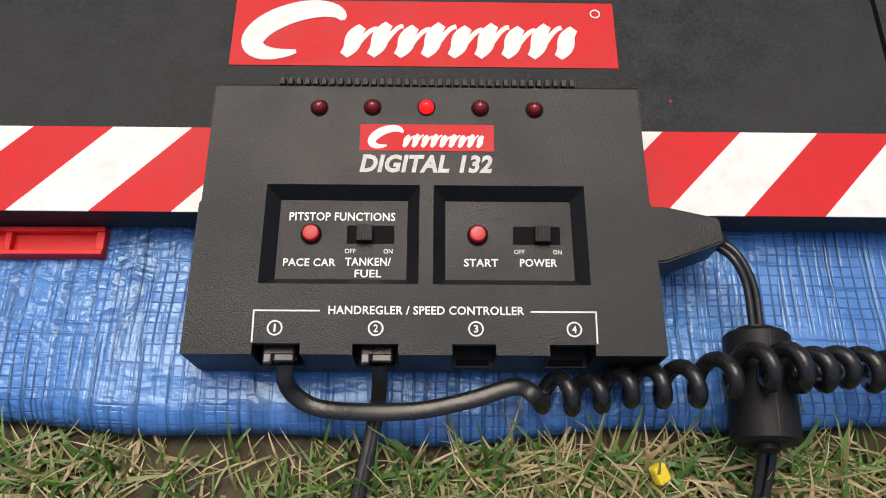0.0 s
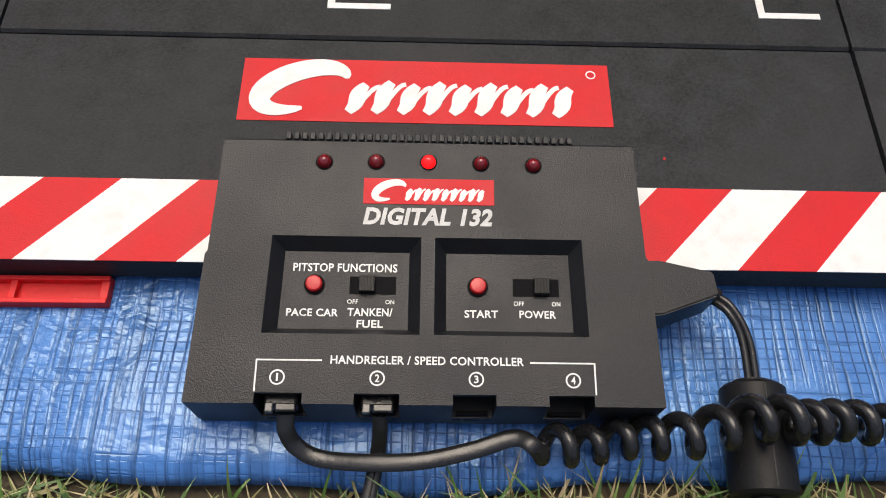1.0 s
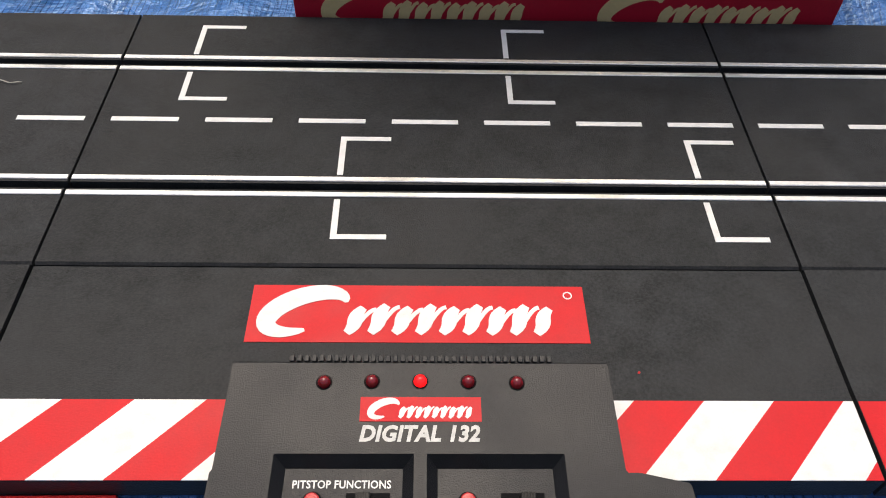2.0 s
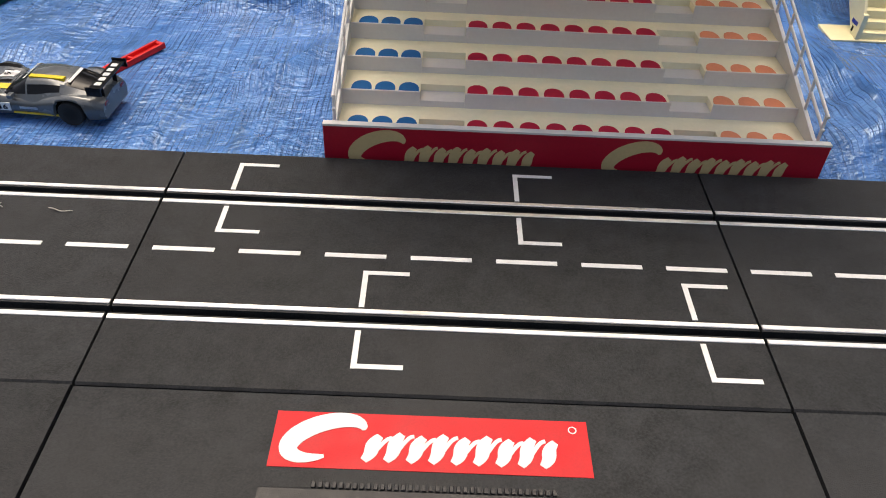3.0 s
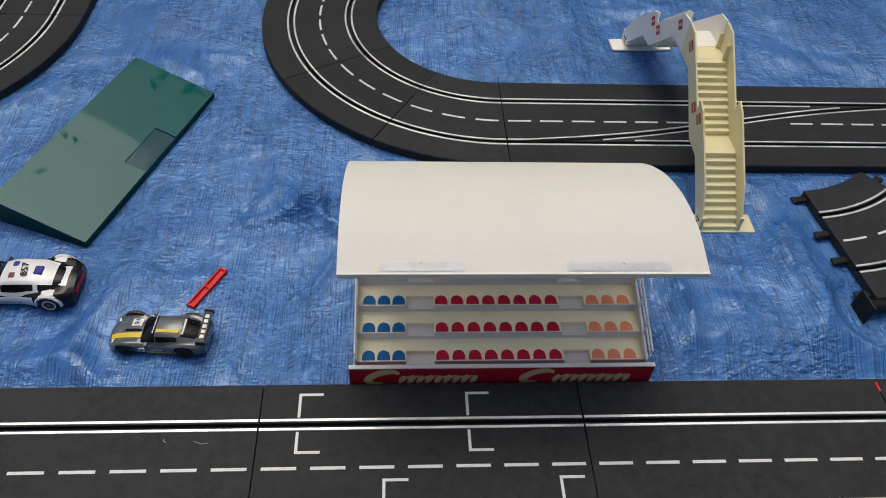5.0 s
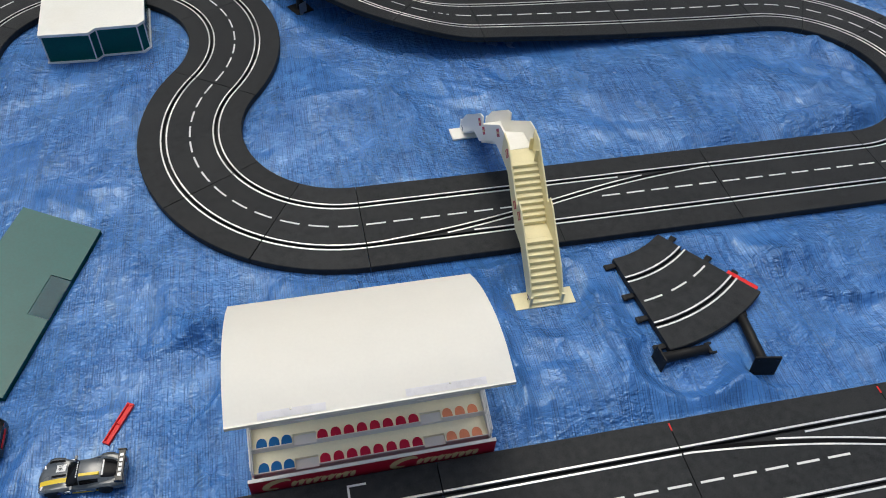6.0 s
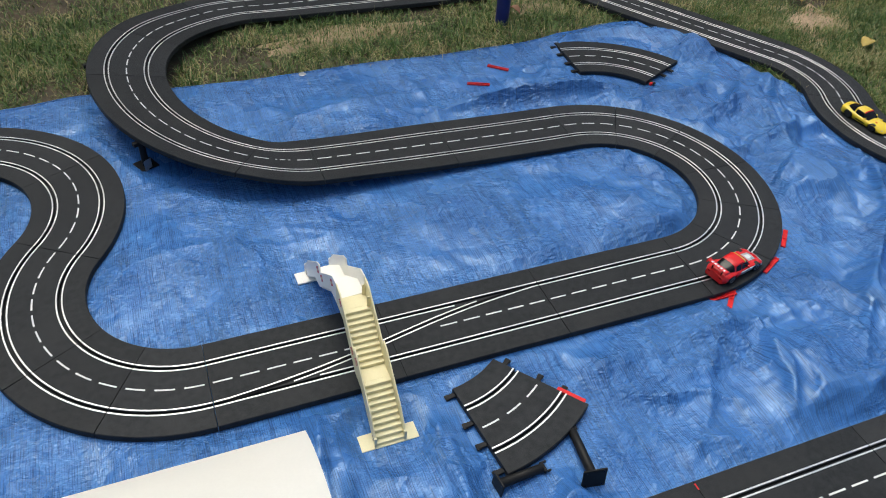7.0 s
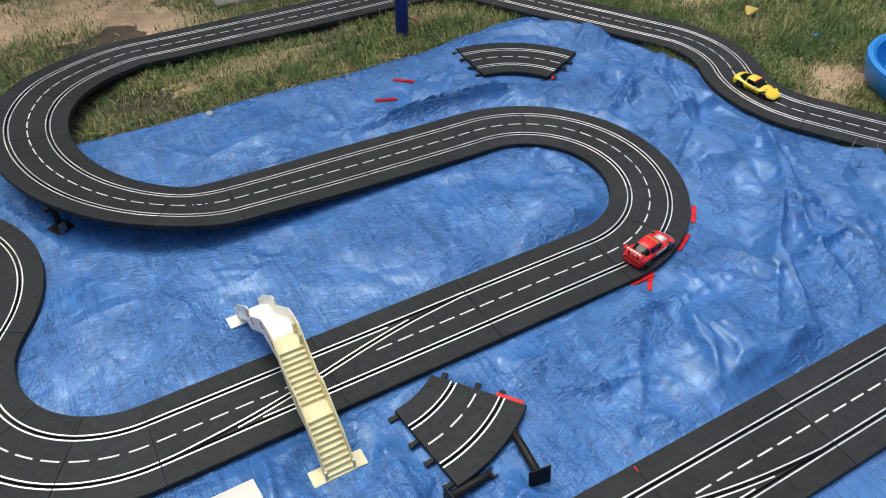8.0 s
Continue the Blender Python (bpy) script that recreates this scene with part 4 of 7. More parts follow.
# the pit straight beside the control box
def main_straight():
    for k in range(-3, 6):
        if k in (2,):
            pc = Piece("S", 0.69, 0, (0.69, 0.099, 0.0), TRACK_Z, TRACK_Z, 0, 0)
            track_piece(pc, "long black plastic lane-changing track piece with crossing rails", change=-1)
            continue
        if k == 3:
            continue
        pc = Piece("S", 0.345, 0, (0.345 * k, 0.099, 0.0), TRACK_Z, TRACK_Z, 0, 0)
        lab = "black plastic straight slot-car track piece with white dashes"
        if k == 0:
            lab = "black plastic straight track piece with white grid-box markings"
        root, loc = track_piece(pc, lab)
        if k == 0:
            for x, y0, sy in ((0.130, 0.0155, 0.0495), (0.3095, 0.0155, 0.0495), (0.0395, 0.1150, 0.1485), (0.219, 0.1150, 0.1485)):
                y1 = y0 + 0.071
                for ya, yb, yarm in ((y0, sy - 0.0085, y0), (sy + 0.0085, y1, y1 - 0.003)):
                    bm = bmesh.new()
                    outline = [(x, y0), (x + 0.026, y0), (x + 0.026, y0 + 0.003), (x + 0.003, y0 + 0.003), (x + 0.003, yb), (x, yb)] if ya == y0 else [(x, ya), (x + 0.003, ya), (x + 0.003, y1 - 0.003), (x + 0.026, y1 - 0.003), (x + 0.026, y1), (x, y1)]
                    prism(bm, [(px - loc[0], py - loc[1]) for px, py in outline], TRACK_Z - loc[2], TRACK_Z - loc[2] + 0.0003)
                    part("grid_mark", bm, WHITE_PAINT, root, "white corner marking")


main_straight()
for jx in (0.69, 1.035):
    jc = part("joint_clip", box_mesh(-0.0012, 0.0012, -0.006, 0.006, TRACK_Z - 0.006, TRACK_Z + 0.0006), RED_PLASTIC)
    jc.matrix_basis = pose(jx, 0.187, 0)
    tagged(jc, "small red connecting clip showing in the track joint", "track clip", "red track clips")
PIECES_A = lay(LOOP_A, START_A)
PIECES_B = lay(LOOP_B, START_B)


def script_mark(w, h, t=0.0003):
    """A plain mark in place of a trade mark: one big crescent and a row of thick slanting bars with thin strokes between them."""
    n = 30
    crescent = bmesh.new()
    pts = [(0.150 * w + 0.112 * w * math.cos(a) + 0.060 * w * math.sin(a), 0.50 * h + 0.40 * h * math.sin(a)) for a in [radians(30 + 268 * i / n) for i in range(n + 1)]]
    ribbon(crescent, pts, [h * (0.06 + 0.30 * math.sin(math.pi * (i / n) ** 0.9) ** 0.7) for i in range(n + 1)], t)
    out = [crescent]
    n = 10
    for b in range(9):
        x, hh = 0.285 + 0.0765 * b, 0.50 + 0.05 * (b % 2)
        bar = bmesh.new()
        ribbon(bar, [((x + 0.050 * k / n + 0.006 * math.sin(math.pi * 2 * k / n)) * w, (0.09 + hh * k / n) * h) for k in range(n + 1)], [h * (0.13 + 0.12 * math.sin(math.pi * k / n)) for k in range(n + 1)], t)
        out.append(bar)
        link = bmesh.new()
        ribbon(link, [((x + 0.092 * k / n) * w, (0.12 + (hh - 0.06) * (0.5 - 0.5 * math.cos(math.pi * k / n))) * h) for k in range(n + 1)], [h * 0.075 for k in range(n + 1)], t * 0.7)
        if b < 8:
            out.append(link)
        else:
            link.free()
    return out


def put_mark(strokes, m, mat, parent, label):
    for k, bm in enumerate(strokes):
        part("crescent" if k == 0 else "slanted_bar", moved(bm, m), mat, parent, label if k == 0 else "")


# ---- the border piece in front of the pit straight ----
def border_piece():
    root = thing("border_piece", (0.1725, -0.05, 0.0), 0, "black track border piece with red-and-white kerb and red sign", "track border")
    ox, oy = 0.1725, -0.05
    bm = bmesh.new()
    add_box(bm, 0.0008 - ox, 0.3442 - ox, -0.101 - oy, -0.0013 - oy, 0.002, TRACK_Z, 0.0006)
    part("slab", bm, TRACK, root)
    # kerb stripes, slanting
    w, y0, y1, sl = 0.0278, -0.1008, -0.068, 0.031
    k = -2
    while True:
        xa = 0.0032 + k * w
        if xa > 0.344:
            break
        poly = [(xa, y0), (xa + w, y0), (xa + w + sl, y1), (xa + sl, y1)]
        # clip to the piece
        def clip(pl, c, keep_hi):
            out = []
            for (ax, ay), (bx, by) in zip(pl, pl[1:] + pl[:1]):
                ia, ib = (ax >= c) == keep_hi, (bx >= c) == keep_hi
                if ia:
                    out.append((ax, ay))
                if ia != ib:
                    t = (c - ax) / (bx - ax)
                    out.append((c, ay + (by - ay) * t))
            return out
        poly = clip(poly, 0.0012, True)
        poly = clip(poly, 0.3438, False) if len(poly) > 2 else poly
        if len(poly) > 2:
            bm = bmesh.new()
            prism(bm, [(px - ox, py - oy) for px, py in poly], TRACK_Z - 0.0001, TRACK_Z + 0.00035)
            part("kerb_stripe", bm, RED_PAINT if k % 2 == 0 else WHITE_PAINT, root, "red kerb stripe" if k % 2 == 0 else "white kerb stripe")
        k += 1
    part("sign", box_mesh(0.0997 - ox, 0.2432 - ox, -0.0412 - oy, -0.0115 - oy, TRACK_Z - 0.0001, TRACK_Z + 0.0003), RED_PAINT, root, "red sign with a white flowing mark")
    put_mark(script_mark(0.130, 0.026), pose(0.1045 - ox, -0.0390 - oy, TRACK_Z + 0.0003), WHITE_PAINT, root, "white flowing mark")
    bm = annulus(0.0015, 0.0020, 0.0002)
    part("ring", moved(bm, pose(0.2362 - ox, -0.0165 - oy, TRACK_Z + 0.0003)), WHITE_PAINT, root)
    # small red fleck
    part("fleck", moved(lathe([(0.0006, 0), (0.0005, 0.0003)], 8), pose(0.261 - ox, -0.055 - oy, TRACK_Z)), RED_PAINT, root)


border_piece()


def border_end(side):
    """The tapering border beside the kerb; the kerb turns up to the track at its end."""
    s = side
    x0 = 0.0 if s < 0 else 0.345
    f = lambda d, y: ((x0 + s * d), y)
    cx, cy = f(0.05, -0.05)
    root = thing("border_end", (cx, cy, 0), 0, "tapering black track border end with red-and-white kerb", "track border", "track border ends")
    out = [f(0.0008, -0.0008), f(0.14, -0.0008), f(0.088, -0.075), f(0.05, -0.101), f(0.0008, -0.101)]
    bm = prism(bmesh.new(), [(x - cx, y - cy) for x, y in (out if s > 0 else out[::-1])], 0.002, TRACK_Z)
    part("slab", bm, TRACK, root)
    inner = [(0.001, -0.068), (0.04, -0.068), (0.075, -0.055), (0.102, -0.001)]
    outer = [(0.001, -0.1008), (0.05, -0.1008), (0.088, -0.0748), (0.1385, -0.001)]
    def along(pl, t):
        seg = [math.dist(a, b) for a, b in zip(pl, pl[1:])]
        d = t * sum(seg)
        for (a, b), l in zip(zip(pl, pl[1:]), seg):
            if d <= l + 1e-9:
                return (a[0] + (b[0] - a[0]) * d / l, a[1] + (b[1] - a[1]) * d / l)
            d -= l
        return pl[-1]
    n = 6
    for i in range(n):
        ts = [(i + k / 4) / n for k in range(5)]
        pl = [along(inner, t) for t in ts] + [along(outer, t) for t in ts[::-1]]
        pl = [f(*p) for p in pl]
        bm = prism(bmesh.new(), [(x - cx, y - cy) for x, y in pl], TRACK_Z - 0.0001, TRACK_Z + 0.00035)
        red = i % 2 == 0
        part("kerb_stripe", bm, RED_PAINT if red else WHITE_PAINT, root, "red kerb stripe" if red else "white kerb stripe")


border_end(-1)
border_end(1)

# ---- control box ----
SLOPE = 0.11


def box_top(y):
    return 0.024 + SLOPE * (y + 0.152)


def control_box():
    cx, cy = 0.173, -0.108
    root = thing("control_box", (cx, cy, 0), 0, "textured black plastic race control box with red lamps, on track border", "control box")
    squeeze = lambda x, y: cx + (x - cx) * (1 - 0.042 * (y + 0.152) / 0.09)
    L, R, F, B = 0.0994, 0.2464, -0.152, -0.0618
    socks = [(0.1203, 0.1349), (0.1508, 0.1647), (0.1812, 0.1946), (0.2110, 0.2250)]
    recs = [(0.1203, 0.1706), (0.1752, 0.2250)]
    ry0, ry1 = -0.1302, -0.0975
    xs = sorted({L, R, 0.1203, 0.1349, 0.1508, 0.1647, 0.1706, 0.1752, 0.1812, 0.1946, 0.2110, 0.2250})
    ys = [F, -0.1487, ry0, ry1, B]
    bm = bmesh.new()
    cache = {}

    def V(x, y, z):
        k = (round(x, 6), round(y, 6), round(z, 6))
        if k not in cache:
            cache[k] = bm.verts.new((squeeze(x, y) - cx, y - cy, z))
        return cache[k]

    def T(x, y, d=0.0):
        return V(x, y, box_top(y) - d)

    inside = lambda v, a: a[0] - 1e-6 <= v <= a[1] + 1e-6
    for xa, xb in zip(xs, xs[1:]):
        xm = (xa + xb) / 2
        for ya, yb in zip(ys, ys[1:]):
            ym = (ya + yb) / 2
            if ry0 < ym < ry1 and any(inside(xm, r) for r in recs):
                continue
            if ym < -0.1487 and any(inside(xm, s) for s in socks):
                continue
            bm.faces.new((T(xa, ya), T(xb, ya), T(xb, yb), T(xa, yb)))
        # front
        s = any(inside(xm, q) for q in socks)
        if s:
            bm.faces.new((V(xa, F, 0.0012), V(xb, F, 0.0012), V(xb, F, 0.0085), V(xa, F, 0.0085)))
        else:
            bm.faces.new((V(xa, F, 0.0012), V(xb, F, 0.0012), V(xb, F, 0.0085), V(xa, F, 0.0085)))
            bm.faces.new((V(xa, F, 0.0085), V(xb, F, 0.0085), T(xb, F), T(xa, F)))
        # back and under side
        bm.faces.new((V(xb, B, 0.0160), V(xa, B, 0.0160), T(xa, B), T(xb, B)))
        bm.faces.new((V(xa, B, 0.0160), V(xb, B, 0.0160), V(xb, -0.1022, 0.0160), V(xa, -0.1022, 0.0160)))
        bm.faces.new((V(xa, -0.1022, 0.0160), V(xb, -0.1022, 0.0160), V(xb, -0.1022, 0.0012), V(xa, -0.1022, 0.0012)))
        bm.faces.new((V(xa, -0.1022, 0.0012), V(xb, -0.1022, 0.0012), V(xb, F, 0.0012), V(xa, F, 0.0012)))
    for x in (L, R):
        side = [V(x, F, 0.0012), V(x, F, 0.0085)] + [T(x, y) for y in ys] + [V(x, B, 0.0160), V(x, -0.1022, 0.0160), V(x, -0.1022, 0.0012)]
        bm.faces.new(side)
    # socket walls
    for a, b in socks:
        yb = -0.1405
        bm.faces.new((V(a, F, 0.0085), V(b, F, 0.0085), V(b, yb, 0.0085), V(a, yb, 0.0085)))
        bm.faces.new((V(a, yb, 0.0085), V(b, yb, 0.0085), V(b, yb, 0.0225), V(a, yb, 0.0225)))
        for x in (a, b):
            bm.faces.new((V(x, F, 0.0085), V(x, yb, 0.0085), V(x, yb, 0.0225), V(x, -0.1487, 0.0225), T(x, -0.1487), T(x, F)))
        bm.faces.new((V(a, -0.1487, 0.0225), V(b, -0.1487, 0.0225), V(b, yb, 0.0225), V(a, yb, 0.0225)))
        bm.faces.new((V(a, -0.1487, 0.0225), V(b, -0.1487, 0.0225), T(b, -0.1487), T(a, -0.1487)))
    # sunk panels
    for a, b in recs:
        ia, ib, ja, jb, d = a + 0.0040, b - 0.0040, ry0 + 0.0032, ry1 - 0.0032, 0.0050
        o = [T(a, ry0), T(b, ry0), T(b, ry1), T(a, ry1)]
        i = [T(ia, ja, d), T(ib, ja, d), T(ib, jb, d), T(ia, jb, d)]
        for k in range(4):
            f = bm.faces.new((o[k], o[(k + 1) % 4], i[(k + 1) % 4], i[k]))
        bm.faces.new(i)
    bmesh.ops.recalc_face_normals(bm, faces=bm.faces)
    edges = [e for e in bm.edges if len(e.link_faces) == 2 and e.calc_face_angle(0) > radians(50) and (abs(e.verts[0].co.y - e.verts[1].co.y) > 0.06 or all(abs(v.co.y + cy - B) < 1e-4 for v in e.verts))]
    bmesh.ops.bevel(bm, geom=edges, offset=0.0011, segments=2, affect="EDGES", profile=0.5)
    me = bpy.data.meshes.new("housing")
    bm.to_mesh(me)
    bm.free()
    me.materials.append(BOX_BLACK)
    me.materials.append(DARK)
    part("housing", me, None, root, "black textured housing")

    ang = math.degrees(math.atan(SLOPE))

    def on_top(x, y, up=0.0, d=0.0):
        return pose(squeeze(x, y) - cx, y - cy, box_top(y) - d + up, ang, 0, 0)

    # cooling teeth along the back edge
    tooth = box_mesh(-0.0009, 0.0009, -0.0006, 0.0021, -0.004, 0.0007, 0.00025)
    tm = bpy.data.meshes.new("vent_tooth")
    tooth.to_mesh(tm)
    tooth.free()
    tm.materials.append(BOX_BLACK)
    for k in range(36):
        t = part("vent_tooth", tm, None, root)
        t.matrix_basis = on_top(0.1222 + 0.1014 * k / 35, B)
    # lamps
    for k, x in enumerate((0.1357, 0.1540, 0.1726, 0.1912, 0.2099)):
        y = -0.0702 - 0.0005 * abs(k - 2) ** 2 / 4
        ring = part("lamp_hole", moved(lathe([(0.0030, 0.0), (0.0030, 0.0002), (0.0024, 0.0002), (0.0024, 0.0)], 20), on_top(x, y)), DARK, root)
        dome = [(0.00255 * math.cos(a), 0.0030 * math.sin(a)) for a in [radians(88 * i / 8) for i in range(9)]]
        part("lamp", moved(lathe(dome, 20), on_top(x, y)), LED_LIT if k == 2 else LED_DARK, root, "glowing red lamp" if k == 2 else "unlit dark red lamp", 60)
    # red badge with a white mark, and the line of lettering under it
    bm = box_mesh(-0.0220, 0.0220, -0.0047, 0.0047, 0, 0.0002)
    part("badge", moved(bm, on_top(0.1729, -0.0811)), RED_PAINT, root, "small red badge with a white flowing mark")
    put_mark(script_mark(0.0395, 0.0080, 0.0001), on_top(0.1729, -0.0811) @ pose(-0.0190, -0.0040, 0.0002), WHITE_PAINT, root, "white flowing mark")

    def letters(words, x0, x1, yc, h, d=0.0, bold=0.022, shear=0.0, mat=WHITE_PAINT):
        if d:
            (x0, x1), yc = [x + (x - 0.175) * 0.0225 for x in (x0, x1)], yc + (yc + 0.21) * 0.0225
        xm = (x0 + x1) / 2
        me = text_mesh(words, -(x1 - x0) / 2, (x1 - x0) / 2, -h / 2, h / 2, bold, shear)
        me.transform(on_top(xm, yc, 0.00012, d))
        part("lettering", me, mat, root, "white lettering")

    letters("DIGITAL 132", 0.1511, 0.1942, -0.0902, 0.0063, bold=0.042, shear=0.2, mat=SILVER_PRINT)
    D = 0.0050
    letters("PITSTOP FUNCTIONS", 0.1289, 0.1625, -0.1085, 0.0029, D)
    letters("PACE CAR", 0.1278, 0.1442, -0.1235, 0.0026, D)
    letters("TANKEN/", 0.1474, 0.1617, -0.1232, 0.0027, D)
    letters("FUEL", 0.1505, 0.1588, -0.1270, 0.0026, D)
    letters("OFF", 0.1470, 0.1505, -0.1198, 0.0015, D, 0.008)
    letters("ON", 0.1594, 0.1622, -0.1198, 0.0015, D, 0.008)
    letters("START", 0.1851, 0.1958, -0.1233, 0.0026, D)
    letters("POWER", 0.2029, 0.2146, -0.1232, 0.0026, D)
    letters("OFF", 0.2011, 0.2045, -0.1197, 0.0015, D, 0.008)
    letters("ON", 0.2136, 0.2163, -0.1197, 0.0015, D, 0.008)
    letters("HANDREGLER / SPEED CONTROLLER", 0.1431, 0.2034, -0.1384, 0.0027)
    for w, x0, x1, y0, y1 in (("bracket_line", 0.1200, 0.1402, -0.1388, -0.1384), ("bracket_line", 0.2056, 0.2258, -0.1388, -0.1384), ("bracket_line", 0.1198, 0.1203, -0.1483, -0.1384), ("bracket_line", 0.2255, 0.2260, -0.1483, -0.1384)):
        xm, ym = (x0 + x1) / 2, (y0 + y1) / 2
        part(w, moved(box_mesh(x0 - xm, x1 - xm, y0 - ym - 0.0001, y1 - ym, 0, 0.0001), on_top(xm, ym)), WHITE_PAINT, root, "white printed line")
    for k, x in enumerate((0.1268, 0.1577, 0.1885, 0.2188)):
        y = -0.1440
        part("number_ring", moved(annulus(0.0019, 0.00240, 0.0001), on_top(x, y)), WHITE_PAINT, root, "white printed ring")
        hw = 0.0003 if k == 0 else 0.0007
        letters(str(k + 1), x - hw, x + hw, y, 0.0024, bold=0.02)
    # buttons and slide switches on the sunk panels
    for x in (0.1351, 0.1898):
        y = -0.1122
        part("button_collar", moved(lathe([(0.0034, 0), (0.0034, 0.0006), (0.0028, 0.0006), (0.0028, 0)], 24), on_top(x, y, 0, D)), DARK, root)
        part("button", moved(lathe([(0.0027, 0), (0.0027, 0.0020), (0.0023, 0.0025), (0.0012, 0.0027)], 24), on_top(x, y, 0, D)), BUTTON_RED, root, "red push button", 35)
    for x, off in ((0.1546, -0.0018), (0.2093, 0.0018)):
        y = -0.1122
        part("switch_slot", moved(box_mesh(-0.0076, 0.0076, -0.0030, 0.0030, 0, 0.0002), on_top(x, y, 0, D)), DARK, root)
        bm = box_mesh(-0.0026, 0.0026, -0.0027, 0.0027, 0, 0.0026, 0.0003)
        for k in range(5):
            add_box(bm, -0.0022 + 0.0010 * k - 0.0002, -0.0022 + 0.0010 * k + 0.0003, -0.0026, 0.0026, 0.0026, 0.0031)
        part("switch_slider", moved(bm, on_top(x + off, y, 0, D)), FERRITE_BLACK, root, "ribbed black slider")
    # sockets: inner frames, plugs in two of them
    for k, (a, b) in enumerate(socks):
        xm = (a + b) / 2
        bm = box_mesh(a - cx + 0.0015, b - cx - 0.0015, -0.1515 - cy, -0.1500 - cy, 0.0088, 0.0105, 0.0003)
        part("socket_lip", bm, DARK, root)
        if k < 2:
            bm = box_mesh(xm - cx - 0.0052, xm - cx + 0.0052, -0.1512 - cy, -0.1415 - cy, 0.0118, 0.0190, 0.0008)
            add_box(bm, xm - cx - 0.0014, xm - cx + 0.0050, -0.1532 - cy, -0.1505 - cy, 0.0178, 0.0198, 0.0005)
            part("plug", bm, GLOSS_BLACK, root, "black cable plug with a clear latch")
            part("plug_latch", box_mesh(xm - cx - 0.0046, xm - cx - 0.0020, -0.1536 - cy, -0.1505 - cy, 0.0176, 0.0200, 0.0004), LATCH, root, "clear plastic latch")
        else:
            part("socket_contact", box_mesh(a - cx + 0.003, b - cx - 0.003, -0.1420 - cy, -0.1408 - cy, 0.0125, 0.0195), GLOSS_BLACK, root)
        # faint moulded print below each socket
        for j, (p0, p1) in enumerate(((-0.006, -0.0035), (-0.0025, 0.0025), (0.0045, 0.0055))):
            part("faint_print", box_mesh(xm - cx + p0, xm - cx + p1, F - cy - 0.0001, F - cy + 0.0005, 0.0055, 0.0066), TRACK, root)
    # the wider lower half of the case
    for x, s in ((L, -1), (R, 1)):
        bm = bmesh.new()
        ring = [(squeeze(x, y) - cx + s * o, y - cy) for y, o in ((F + 0.0006, -0.0010), (F + 0.0006, 0.0012), (-0.1035, 0.0012), (-0.1020, 0.0002), (-0.1020, -0.0010))]
        prism(bm, ring if s > 0 else ring[::-1], 0.0015, lambda px, py: box_top(py + cy) - 0.0016)
        bmesh.ops.recalc_face_normals(bm, faces=bm.faces)
        part("side_flange", bm, BOX_BLACK, root)
    # side notches and a white side sticker
    for x, s in ((L, -1), (R, 1)):
        for y in (-0.098, -0.125):
            part("side_lug", box_mesh(squeeze(x, y) - cx - 0.0006, squeeze(x, y) - cx + 0.0006 + (0.0008 if s > 0 else 0), y - cy - 0.0035, y - cy + 0.0035, 0.017, 0.0245, 0.0004) if s > 0 else box_mesh(squeeze(x, y) - cx - 0.0014, squeeze(x, y) - cx + 0.0006, y - cy - 0.0035, y - cy + 0.0035, 0.017, 0.0245, 0.0004), BOX_BLACK, root)
    part("side_sticker", box_mesh(R - cx - 0.0003, R - cx + 0.0013, -0.1405 - cy, -0.127 - cy, 0.004, 0.020), CAR_WHITE, root, "white side sticker")


control_box()


def power_plug():
    root = thing("power_plug", (0.256, -0.1155, 0.004), 0, "black moulded power plug pushed into the control box", "plug")
    o = (0.256, -0.1155)
    out = [(0.2448, -0.1215), (0.2448, -0.1015), (0.2515, -0.1015), (0.2688, -0.1055), (0.2694, -0.1140), (0.2500, -0.1212)]
    bm = prism(bmesh.new(), [(x - o[0], y - o[1]) for x, y in out], 0.004, 0.020)
    bmesh.ops.recalc_face_normals(bm, faces=bm.faces)
    bmesh.ops.bevel(bm, geom=list(bm.edges), offset=0.0006, segments=2, affect="EDGES")
    part("body", bm, BOX_BLACK, root, smooth=30)
    part("strain_relief", moved(lathe([(0.003, 0), (0.0032, 0.002), (0.0024, 0.004)], 12, "x"), pose(0.0128, 0.0046, 0.012)), FERRITE_BLACK, root)
    for d in (-0.0012, 0.0012):
        path = smooth_path([(0.2695 - o[0], -0.1110 + d - o[1], 0.012), (0.2745 - o[0] + d * 0.5, -0.1165 + d - o[1], 0.014), (0.2785 - o[0] + d, -0.1265 - o[1], 0.013), (0.2795 - o[0] + d, -0.1420 - o[1], 0.0105)], 10)
        part("wire", tube(path, 0.0013, 8), GLOSS_BLACK, root, "glossy black wire", 60)


power_plug()


